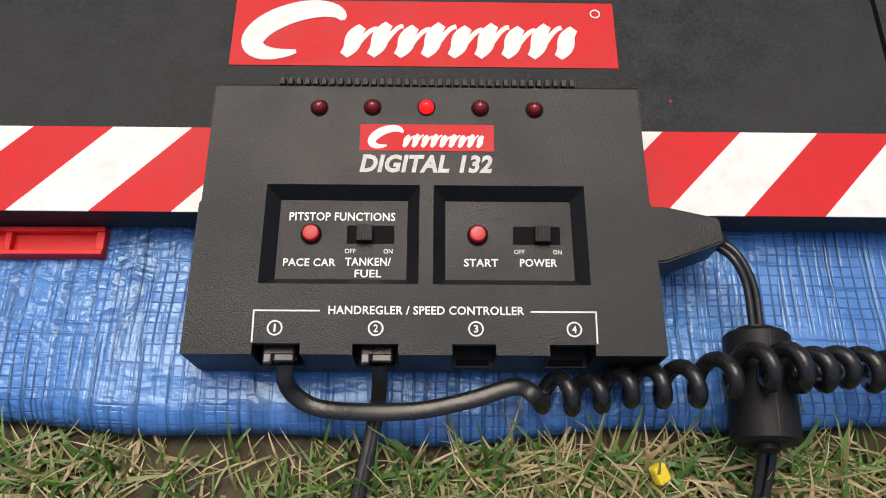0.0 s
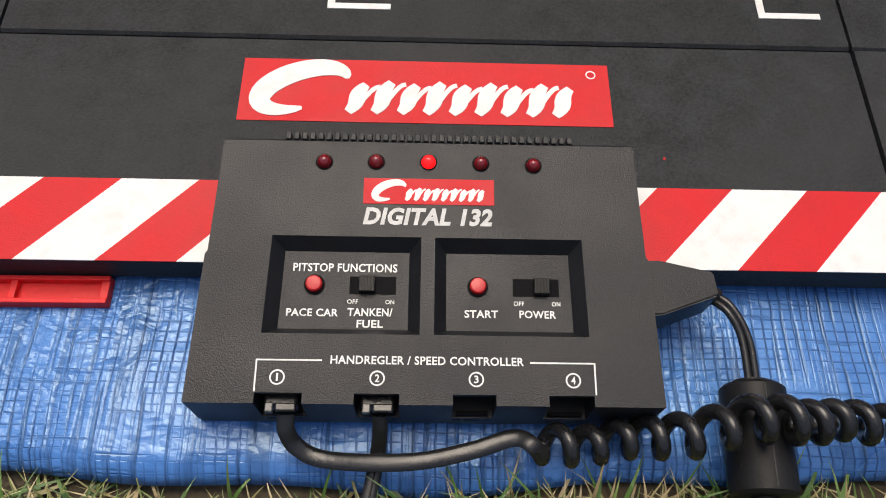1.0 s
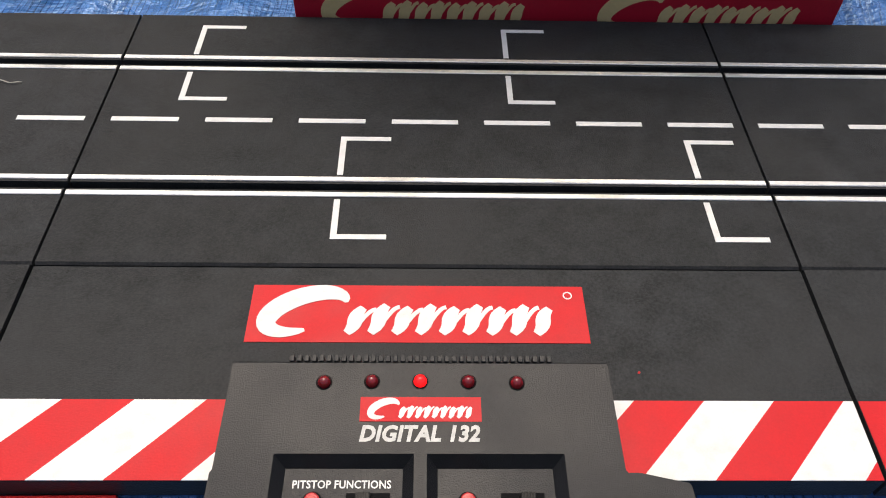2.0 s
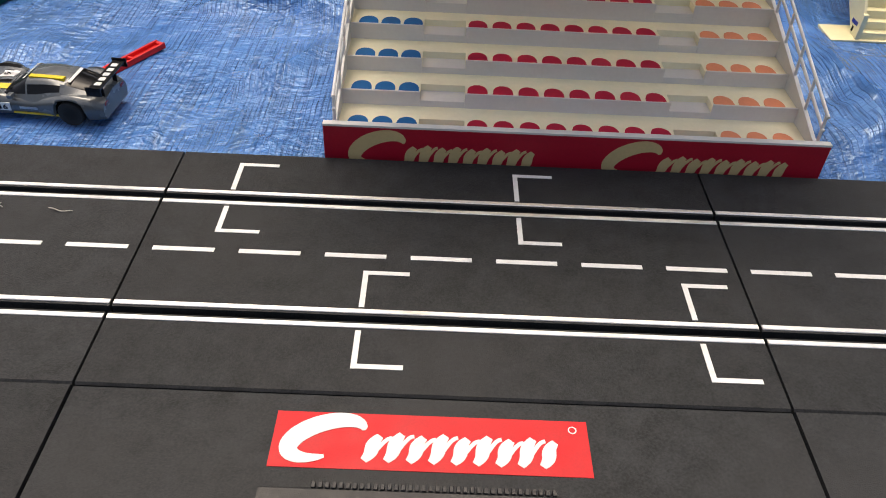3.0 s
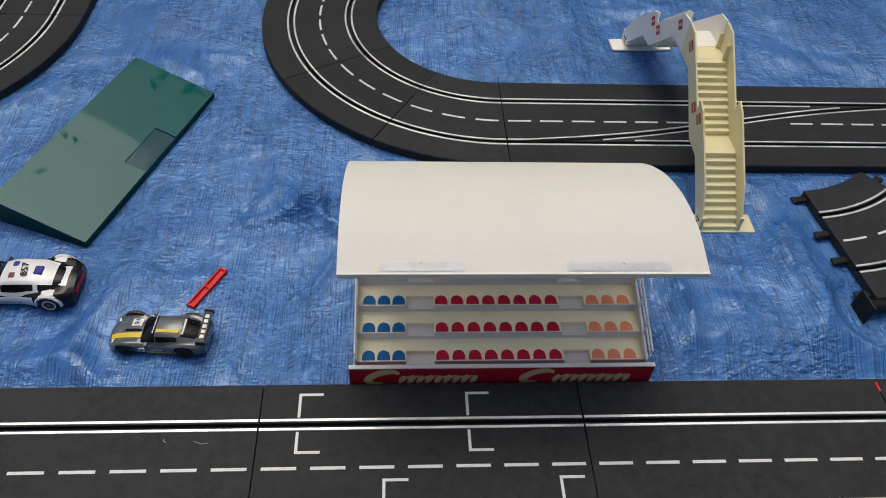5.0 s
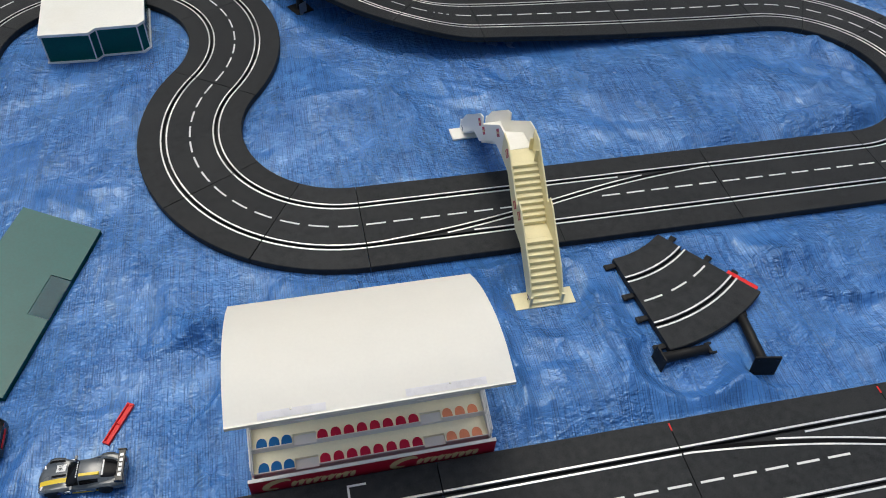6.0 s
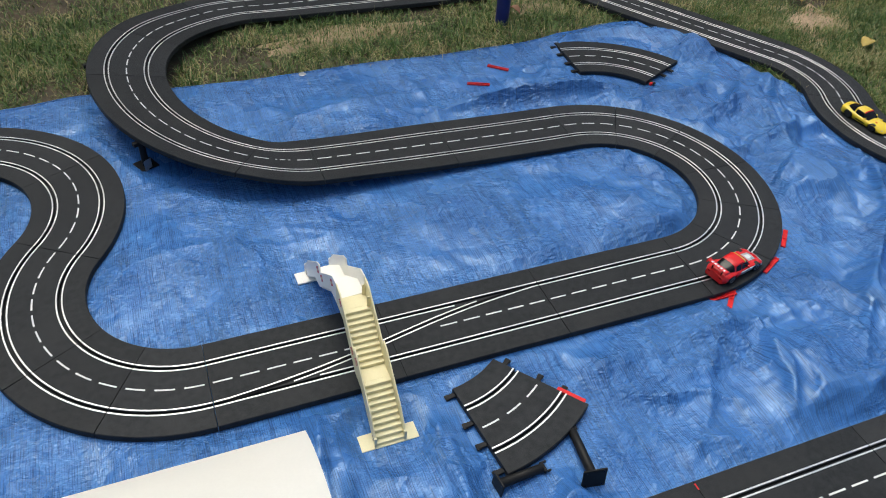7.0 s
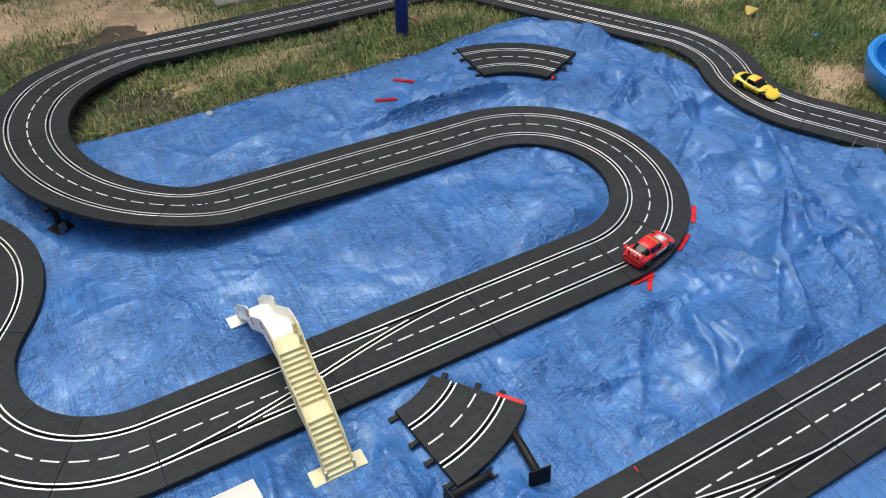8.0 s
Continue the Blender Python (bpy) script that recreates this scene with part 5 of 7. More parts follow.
def ferrite():
    root = thing("ferrite_core", (0.2795, -0.1585, 0.0), 0, "glossy black cylindrical cable ferrite lying on the tarpaulin", "cable ferrite")
    r = 0.0105
    prof = [(0.0030, -0.0205), (0.0042, -0.0195), (0.0042, -0.0180), (r - 0.0012, -0.0178), (r, -0.0168), (r, 0.0162), (r - 0.0012, 0.0174), (0.0060, 0.0176), (0.0060, 0.0190), (0.0030, 0.0196)]
    part("shell", moved(lathe(prof, 28, "y"), pose(0, 0, 0.0108, 0, 0, -3)), FERRITE_BLACK, root, smooth=35)
    part("seam", moved(box_mesh(-0.0002, 0.0002, -0.016, 0.0155, 0, 0.0002), pose(0, 0, 0.0212, 0, 0, -3)), GLOSS_BLACK, root)
    part("clip_slot", box_mesh(-0.0098, -0.0088, -0.010, -0.0085, 0.0145, 0.0165), DARK, root)
    part("clip_slot", box_mesh(-0.0098, -0.0088, 0.0085, 0.010, 0.0145, 0.0165), DARK, root)
    for d in (-0.0014, 0.0014):
        path = smooth_path([(d, -0.0185, 0.0095), (d * 1.1 - 0.0004, -0.026, 0.005), (d - 0.002, -0.036, 0.001), (d * 1.6 - 0.003, -0.055, -0.004), (d - 0.004, -0.11, -0.005)], 10)
        part("wire", tube(path, 0.0015, 8), GLOSS_BLACK, root, "glossy black wire", 60)


ferrite()


def flat_cable(path, width, thick, sides=10):
    return tube(path, width / 2, sides, thick / width)


def hand_cables():
    a = thing("coiled_cable", (0.2, -0.160, 0.0), 0, "glossy black coiled controller cable lying across the ferrite", "cable")
    o = Vector((0.2, -0.160, 0))
    pts, radii = [], []
    turns, n = 16, 16 * 24
    for i in range(n + 1):
        t = i / n
        x = 0.2085 + 0.150 * t
        ph = 2 * math.pi * turns * t + 2.2
        zc = 0.0095 + 0.0185 * math.exp(-((x - 0.2795) / 0.024) ** 2) + 0.010 * min(1, max(0, (x - 0.29) / 0.05))
        yc = -0.1605 + 0.006 * min(1, max(0, (x - 0.215) / 0.09)) + 0.0008 * math.sin(x * 190)
        r = 0.0056 * (0.9 + 0.1 * math.sin(x * 77))
        pts.append(Vector((x + 0.0012 * math.sin(ph), yc + r * math.cos(ph), zc + r * math.sin(ph))) - o)
    run = smooth_path([Vector(p) - o for p in ((0.1290, -0.1530, 0.0150), (0.1292, -0.1575, 0.0125), (0.1320, -0.1615, 0.0080), (0.1400, -0.1650, 0.0062), (0.1560, -0.1665, 0.0085), (0.1720, -0.1660, 0.0098), (0.1880, -0.1628, 0.0110), (0.2010, -0.1590, 0.0120))] + [pts[0] + Vector((-0.003, 0.001, 0.0005)), pts[0] + (pts[3] - pts[0])], 10)
    part("flat_lead", flat_cable(run, 0.0056, 0.0021, 12), GLOSS_BLACK, a, smooth=60)
    part("coil", tube(pts, 0.0026, 10), GLOSS_BLACK, a, smooth=60)
    b = thing("controller_cable", (0.156, -0.17, 0.0), 0, "flat glossy black controller cable running onto the grass", "cable")
    o = Vector((0.156, -0.17, 0))
    run = smooth_path([Vector(p) - o for p in ((0.1585, -0.1530, 0.0150), (0.1585, -0.1570, 0.0110), (0.1578, -0.1620, 0.0045), (0.1565, -0.1700, 0.0022), (0.1545, -0.180, 0.0012), (0.1520, -0.192, 0.0), (0.149, -0.21, -0.003), (0.145, -0.26, -0.005))], 10)
    part("flat_lead", flat_cable(run, 0.0050, 0.0022, 12), GLOSS_BLACK, b, smooth=60)
    part("groove", flat_cable([p + Vector((0.0002, 0, 0.00085)) for p in run], 0.0010, 0.0008, 6), FERRITE_BLACK, b)


hand_cables()


# ---- red track clips ----
def clip_parts(length=0.067, width=0.0105, height=0.0048):
    """The meshes of one clip: a tray floor, two long walls, two end walls and a cross rib."""
    l, w = length / 2, width / 2
    out = []
    for name, box in (("tray_floor", (-l, l, -w, w, 0, 0.0016)), ("long_wall", (-l, l, -w, -w + 0.0018, 0.0016, height)), ("long_wall", (-l, l, w - 0.0018, w, 0.0016, height)), ("end_wall", (-l, -l + 0.003, -w + 0.0018, w - 0.0018, 0.0016, height - 0.0006)), ("end_wall", (l - 0.003, l, -w + 0.0018, w - 0.0018, 0.0016, height - 0.0006)), ("cross_rib", (-0.0012, 0.0012, -w + 0.0018, w - 0.0018, 0.0016, height - 0.0006))):
        bm = box_mesh(*box, 0.0003)
        me = bpy.data.meshes.new(name)
        bm.to_mesh(me)
        bm.free()
        me.materials.append(RED_PLASTIC)
        out.append((name, me))
    return out


CLIP = clip_parts()


def red_clip(ax, ay, bx, by, label="bright red plastic track connecting clip lying on the tarpaulin", z=None, tilt=0.0):
    cx, cy = (ax + bx) / 2, (ay + by) / 2
    z = tarp_height(cx, cy) + 0.0003 if z is None else z
    ob = thing("track_clip", (cx, cy, z), math.degrees(math.atan2(by - ay, bx - ax)), label, "track clip", "red track clips")
    for name, me in CLIP:
        part(name, me, None, ob)
    return ob


red_clip(-0.0065, -0.1070, 0.0605, -0.1066, "bright red plastic track clip lying against the kerb")
red_clip(-0.1035, 0.3130, -0.0695, 0.3780)
for c in ((1.612, 0.655, 1.662, 0.705), (1.512, 0.597, 1.570, 0.626), (1.338, 0.560, 1.404, 0.562), (1.362, 0.527, 1.407, 0.573), (1.188, 1.561, 1.250, 1.537), (1.292, 1.647, 1.343, 1.603)):
    red_clip(*c)


# ---- grandstand ----
def grandstand():
    ox, oy = 0.262, 0.30
    root = thing("grandstand", (ox, oy, 0.0), 0, "white toy grandstand with curved roof and coloured seats", "grandstand")
    X0, X1, Y0, Y1 = 0.100, 0.424, 0.207, 0.405
    X = lambda v: v - ox
    Y = lambda v: v - oy
    # front board
    part("sign_board", box_mesh(X(0.0925), X(0.4305), Y(0.2025), Y(0.2065), 0.002, 0.0365, 0.0004), SIGN_RED, root, "dark red board with cream flowing marks")
    part("board_top", box_mesh(X(0.0925), X(0.4305), Y(0.2022), Y(0.2070), 0.0365, 0.0380), GREY_WHITE, root)
    for x in (0.110, 0.282):
        put_mark(script_mark(0.130, 0.028, 0.0002), pose(X(x), Y(0.2025), 0.0055, 90, 0, 0), SIGN_CREAM, root, "cream flowing mark")
    # stepped rows
    n = 6
    for k in range(n):
        yk = 0.2195 + 0.0315 * k - (0.0, 0.0, 0.0, 0.0, 0.003, 0.007)[k]
        tread = 0.0262 + 0.0098 * k + (0.0, 0.0, 0.0, 0.001, 0.004, 0.009)[k]
        deep = 0.4085 - yk if k == n - 1 else 0.0335
        for a, b, low in ((X0, 0.1550, 0), (0.1550, 0.1868, 1), (0.1868, 0.3330, 0), (0.3330, 0.3630, 1), (0.3630, X1, 0)):
            if not low:
                part("tread", box_mesh(X(a), X(b), Y(yk), Y(yk + deep), 0.0015 if k == 0 else tread - 0.020, tread), CREAM_CARD, root, "cream tread")
                part("row_lip", box_mesh(X(a), X(b), Y(yk - 0.0014), Y(yk + 0.0002), tread - 0.0150, tread + 0.0016, 0.0003), LIP_GREY, root)
            else:
                part("tread", box_mesh(X(a), X(b), Y(yk + 0.0135), Y(yk + deep), 0.0015 if k == 0 else tread - 0.020, tread), CREAM_CARD, root, "cream tread")
                part("aisle_step", box_mesh(X(a), X(b), Y(yk - 0.0012), Y(yk + 0.0135), tread - 0.0150, tread - 0.0050, 0.0003), LIP_GREY, root)
        for m, xa, cnt, pitch, lab in ((SEAT_BLUE, 0.1055, 3, 0.0168, "blue seat"), (SEAT_RED, 0.1873, 8, 0.01825, "crimson seat"), (SEAT_ORANGE, 0.3638, 3, 0.0183, "salmon seat")):
            for i in range(cnt):
                xc = xa + pitch * (i + 0.5) - 0.0008
                out = [(0.0073 * math.cos(a), 0.0005 + 0.0135 * math.sin(a) ** 0.6 if math.sin(a) > 0 else 0.0005) for a in [math.pi * j / 12 for j in range(13)]]
                bm = prism(bmesh.new(), [(X(xc) + px, Y(yk) + 0.0002 + py) for px, py in out], tread, tread + 0.0006)
                part("seat", bm, m, root, lab)
    # back wall and sides
    part("back_wall", box_mesh(X(X0), X(X1), Y(0.4085), Y(0.4110), 0.0, 0.146), GREY_WHITE, root)
    for x0, x1 in ((X0 - 0.0028, X0), (X1, X1 + 0.0028)):
        bm = bmesh.new()
        prof = [(0.2075, 0.001), (0.2075, 0.0310), (0.2195, 0.0330), (0.4085, 0.0920), (0.4085, 0.001)]
        lo = [bm.verts.new((X(x0), Y(y), z)) for y, z in prof]
        hi = [bm.verts.new((X(x1), Y(y), z)) for y, z in prof]
        bm.faces.new(lo)
        bm.faces.new(hi[::-1])
        for i in range(len(prof)):
            bm.faces.new((lo[i], lo[(i + 1) % len(prof)], hi[(i + 1) % len(prof)], hi[i]))
        part("side_wall", bm, GREY_WHITE, root)
    for x in (X0 - 0.0010, X1 + 0.0016):
        for up in (0.011, 0.021):
            part("handrail", tube([(X(x), Y(0.2120), 0.0320 + up), (X(x), Y(0.4080), 0.0932 + up)], 0.0012, 8), CAR_WHITE, root, "white handrail", 60)
        for k in range(n + 1):
            y = 0.2130 + 0.0315 * k
            z = 0.031 + 0.312 * (y - 0.2120)
            part("rail_post", tube([(X(x), Y(y), z - 0.002), (X(x), Y(y + 0.002), z + 0.0215)], 0.0012, 8), CAR_WHITE, root, smooth=60)
        part("roof_post", box_mesh(X(x) - 0.002, X(x) + 0.002, Y(0.402), Y(0.4085), 0.0, 0.148), GREY_WHITE, root)
    # roof: a bent sheet, high in front
    bm = bmesh.new()
    rows = []
    ctrl = [(0.1870, 0.2135), (0.235, 0.2220), (0.285, 0.2170), (0.335, 0.1995), (0.378, 0.1755), (0.4110, 0.1515)]
    prof = [(p.x, p.y) for p in smooth_path([(y, z, 0) for y, z in ctrl], 6)]
    for thick in (0.0, -0.0032):
        for x in (0.0900, 0.4335):
            rows.append([bm.verts.new((X(x), Y(y), z + thick)) for y, z in prof])
    a, b, c, d = rows
    for i in range(len(prof) - 1):
        bm.faces.new((a[i], b[i], b[i + 1], a[i + 1]))
        bm.faces.new((c[i], c[i + 1], d[i + 1], d[i]))
        bm.faces.new((a[i], a[i + 1], c[i + 1], c[i]))
        bm.faces.new((b[i], d[i], d[i + 1], b[i + 1]))
    bm.faces.new((a[0], c[0], d[0], b[0]))
    bm.faces.new((a[-1], b[-1], d[-1], c[-1]))
    part("roof", bm, ROOF_PLASTIC, root, "curved ivory-white roof", 30)
    part("roof_edge", box_mesh(X(0.0900), X(0.4335), Y(0.1858), Y(0.1882), 0.2085, 0.2142, 0.0005), WHITE_PLASTIC, root)
    for x0, x1 in ((0.128, 0.206), (0.300, 0.398)):
        bm = bmesh.new()
        f = bm.faces.new([bm.verts.new(p) for p in ((X(x0), Y(0.1895), 0.2150), (X(x1), Y(0.1895), 0.2150), (X(x1), Y(0.1985), 0.2171), (X(x0), Y(0.1985), 0.2171))])
        bmesh.ops.solidify(bm, geom=[f], thickness=0.0003)
        part("tape_strip", bm, TAPE, root, "clear tape strip with its sky highlight painted in")
    for x in (0.166, 0.354):
        part("roof_stud", moved(lathe([(0.0016, 0), (0.0014, 0.0006), (0.0006, 0.0009)], 10), pose(X(x), Y(0.1975), 0.2168)), WHITE_PLASTIC, root)


grandstand()


# ---- footbridge ----
def footbridge():
    ox, oy = 0.581, 0.6755
    root = thing("footbridge", (ox, oy, 0.0), 0, "cream and white plastic toy footbridge with stairs over track", "footbridge")
    W = 0.0255
    half = 0.2365
    for s in (-1, 1):
        shade = CREAM_NEAR if s < 0 else WHITE_PLASTIC
        # the white half sits slightly askew in the joint
        turn = pose(0, 0, 0, 0, 0, 0 if s < 0 else 2.6)

        def add(name, bm, m=shade, lab="", smooth=None):
            part(name, moved(bm, turn), m, root, lab, smooth)

        def span(x0, x1, y0, y1, z0, z1, bevel=0.0):
            return box_mesh(x0, x1, min(s * y0, s * y1), max(s * y0, s * y1), z0, z1, bevel)

        add("foot_plate", span(-0.0518, 0.0518, half - 0.034, half, 0.001, 0.0045, 0.0005), lab="foot plate")
        # two flights, a landing between them, half of the deck
        for (ya, za), (yb, zb), cnt in (((half - 0.006, 0.003), (0.147, 0.0758), 10), ((0.1165, 0.0758), (0.031, 0.142), 10)):
            for i in range(cnt):
                y0, y1 = ya + (yb - ya) * i / cnt, ya + (yb - ya) * (i + 1) / cnt
                z1 = za + (zb - za) * (i + 1) / cnt
                add("step", span(-W, W, y0 + 0.0012, y1, max(0.002, z1 - 0.012), z1, 0.0005))
        add("landing", span(-W, W, 0.147, 0.1165, 0.0700, 0.0758))
        add("deck", span(-W, W, 0.031, 0.0002, 0.136, 0.142))
        # side walls with a raised panel beside each flight
        top = [(half - 0.004, 0.026), (0.205, 0.062), (0.128, 0.124), (0.112, 0.130), (0.109, 0.114), (0.024, 0.180), (0.0005, 0.182)]
        bot = [(half - 0.004, 0.001), (0.226, 0.001), (0.150, 0.0660), (0.1165, 0.0680), (0.042, 0.1320), (0.0005, 0.1330)]
        for sx in (-1, 1):
            line = [(s * y, z) for y, z in top] + [(s * y, z) for y, z in bot[::-1]]
            x0, x1 = (W, W + 0.0024) if sx > 0 else (-W - 0.0024, -W)
            bm = bmesh.new()
            lo = [bm.verts.new((x0, y, z)) for y, z in line]
            hi = [bm.verts.new((x1, y, z)) for y, z in line]
            bm.faces.new(lo)
            bm.faces.new(hi[::-1])
            for i in range(len(line)):
                bm.faces.new((lo[i], lo[(i + 1) % len(line)], hi[(i + 1) % len(line)], hi[i]))
            add("side_wall", bm)
            add("end_post", span(x0 - 0.001, x1 + 0.001, half - 0.006, half - 0.002, 0.003, 0.028))

        # red-and-cream stickers and plain bars for the print on the outer wall
        def sticker(y, z, tilt, w, h, m, lab, x=-W - 0.0024):
            bm = box_mesh(-0.0003, 0.0001, -w / 2, w / 2, -h / 2, h / 2)
            add("sticker", moved(bm, pose(x, s * y, z, tilt * s, 0, 0)), m, lab)

        for y, z in ((0.124, 0.108), (0.098, 0.108), (0.028, 0.160)):
            sticker(y, z, -40, 0.014, 0.014, SIGN_RED, "red-and-cream sticker")
            sticker(y, z, -40, 0.011, 0.004, SIGN_CREAM, "cream bar", -W - 0.0027)
        sticker(0.2215, 0.0160, 0, 0.012, 0.0035, BLUE_LENS, "dark blue printed bar")
        sticker(0.2210, 0.0095, 0, 0.003, 0.0045, DARK, "black printed bar")
    for y in (-0.034, -0.003):
        part("deck_post", box_mesh(W - 0.006, W, y - 0.0012, y + 0.0012, 0.142, 0.166, 0.0003), CREAM_NEAR, root)
    return root


footbridge()


# ---- buildings ----
def green_hall():
    ox, oy = -0.25, 0.56
    root = thing("pit_building", (ox, oy, 0), 0, "glossy dark green plastic toy roof lying on the tarpaulin", "toy building")
    u, v = Vector((0.135, -0.050)).normalized(), Vector((0.110, 0.316)).normalized()
    o = Vector((-0.381, 0.462))
    wd, ln = 0.142, 0.335
    P = lambda a, b, z: ((o + u * wd * a + v * ln * b).x - ox, (o + u * wd * a + v * ln * b).y - oy, z)
    zt = lambda a: 0.047 - 0.036 * a
    # sloping top with a notch in its low edge
    out = [(0.10, 0.0), (1.0, 0.0), (1.0, 0.42), (0.78, 0.42), (0.78, 0.66), (1.0, 0.66), (1.0, 1.0), (0.10, 1.0)]
    bm = bmesh.new()
    hi = [bm.verts.new(P(a, b, zt(a))) for a, b in out]
    lo = [bm.verts.new(P(a, b, zt(a) - 0.0025)) for a, b in out]
    bm.faces.new(hi)
    bm.faces.new(lo[::-1])
    for i in range(8):
        bm.faces.new((lo[i], lo[(i + 1) % 8], hi[(i + 1) % 8], hi[i]))
    part("roof_panel", bm, GREEN_GLASS, root, "glossy dark green sloping panel")

    def wall(name, p, q, zp, zq, m=GREEN_GLASS, lab="", foot=(0, 0)):
        bm = bmesh.new()
        (a0, b0), (a1, b1) = p, q
        vs = [bm.verts.new(P(a0 + foot[0], b0 + foot[1], 0.001)), bm.verts.new(P(a1 + foot[0], b1 + foot[1], 0.001)), bm.verts.new(P(a1, b1, zq)), bm.verts.new(P(a0, b0, zp))]
        f = bm.faces.new(vs)
        r = bmesh.ops.solidify(bm, geom=[f], thickness=0.0022)
        part(name, bm, m, root, lab)

    wall("end_wall", (0.10, 0.0), (1.0, 0.0), zt(0.1) - 0.0026, zt(1) - 0.0026)
    wall("end_wall", (1.0, 1.0), (0.10, 1.0), zt(1) - 0.0026, zt(0.1) - 0.0026)
    wall("high_wall", (0.10, 1.0), (0.10, 0.0), zt(0.1) - 0.0026, zt(0.1) - 0.0026, foot=(-0.1, 0))
    wall("low_wall", (1.0, 0.0), (1.0, 0.42), zt(1) - 0.0026, zt(1) - 0.0026)
    wall("low_wall", (1.0, 0.66), (1.0, 1.0), zt(1) - 0.0026, zt(1) - 0.0026)
    wall("window", (1.0, 0.42), (1.0, 0.66), zt(1) - 0.0026, zt(1) - 0.0026, GREEN_CLEAR, "clear green window")
    bm = bmesh.new()
    pane = [bm.verts.new(P(a, b, zt(a) - 0.0012)) for a, b in ((0.782, 0.423), (0.997, 0.423), (0.997, 0.657), (0.782, 0.657))]
    f = bm.faces.new(pane)
    bmesh.ops.solidify(bm, geom=[f], thickness=0.0012)
    part("window_pane", bm, GREEN_CLEAR, root, "clear green window pane")
    wall("notch_wall", (0.78, 0.42), (0.78, 0.66), zt(0.78) - 0.0026, zt(0.78) - 0.0026, GREEN_CLEAR, "clear green window")


green_hall()


def glass_hall():
    ox, oy = -0.18, 1.35
    root = thing("race_tower", (ox, oy, 0), 0, "white-roofed toy race building with dark green glass walls", "toy building")
    out = [(-0.287, 1.258), (-0.187, 1.255), (-0.174, 1.272), (-0.088, 1.274), (-0.074, 1.290), (-0.085, 1.47), (-0.300, 1.46)]
    cx, cy = -0.19, 1.36
    loc = lambda k: [((x - cx) * k + cx - ox, (y - cy) * k + cy - oy) for x, y in out]
    part("base", prism(bmesh.new(), loc(1.0), 0.001, 0.005), CAR_WHITE, root, "white base plate")
    part("roof", prism(bmesh.new(), loc(1.0), 0.066, 0.072), WHITE_PLASTIC, root, "flat white roof with stepped front")
    pts = loc(0.965)
    for i in range(len(pts)):
        (ax, ay), (bx, by) = pts[i], pts[(i + 1) % len(pts)]
        bm = bmesh.new()
        f = bm.faces.new([bm.verts.new(p) for p in ((ax, ay, 0.005), (bx, by, 0.005), (bx, by, 0.066), (ax, ay, 0.066))])
        bmesh.ops.solidify(bm, geom=[f], thickness=0.0015)
        part("glass_wall", bm, TEAL_GLASS, root, "dark green glass wall")
    for i in range(5):
        (ax, ay) = pts[i]
        part("corner_post", moved(lathe([(0.0016, 0.005), (0.0016, 0.066)], 8), pose(ax, ay, 0)), CAR_WHITE, root)


glass_hall()

# ---- cars ----
def soft_line(xs, vs):
    """A smooth line through points, without overshoot."""
    n = len(xs)
    d = [(vs[i + 1] - vs[i]) / (xs[i + 1] - xs[i]) for i in range(n - 1)]
    m = [d[0]] + [0.0 if d[i - 1] * d[i] <= 0 else 2 * d[i - 1] * d[i] / (d[i - 1] + d[i]) for i in range(1, n - 1)] + [d[-1]]

    def at(x):
        x = min(max(x, xs[0]), xs[-1])
        i = max(0, min(n - 2, sum(1 for q in xs if q <= x) - 1))
        h = xs[i + 1] - xs[i]
        t = (x - xs[i]) / h
        return (2 * t ** 3 - 3 * t ** 2 + 1) * vs[i] + (t ** 3 - 2 * t ** 2 + t) * h * m[i] + (-2 * t ** 3 + 3 * t ** 2) * vs[i + 1] + (t ** 3 - t ** 2) * h * m[i + 1]

    return at


def car_shape(spec):
    xs = [p[0] for p in spec["line"]]
    return tuple(soft_line(xs, [p[k] for p in spec["line"]]) for k in (1, 2, 3))


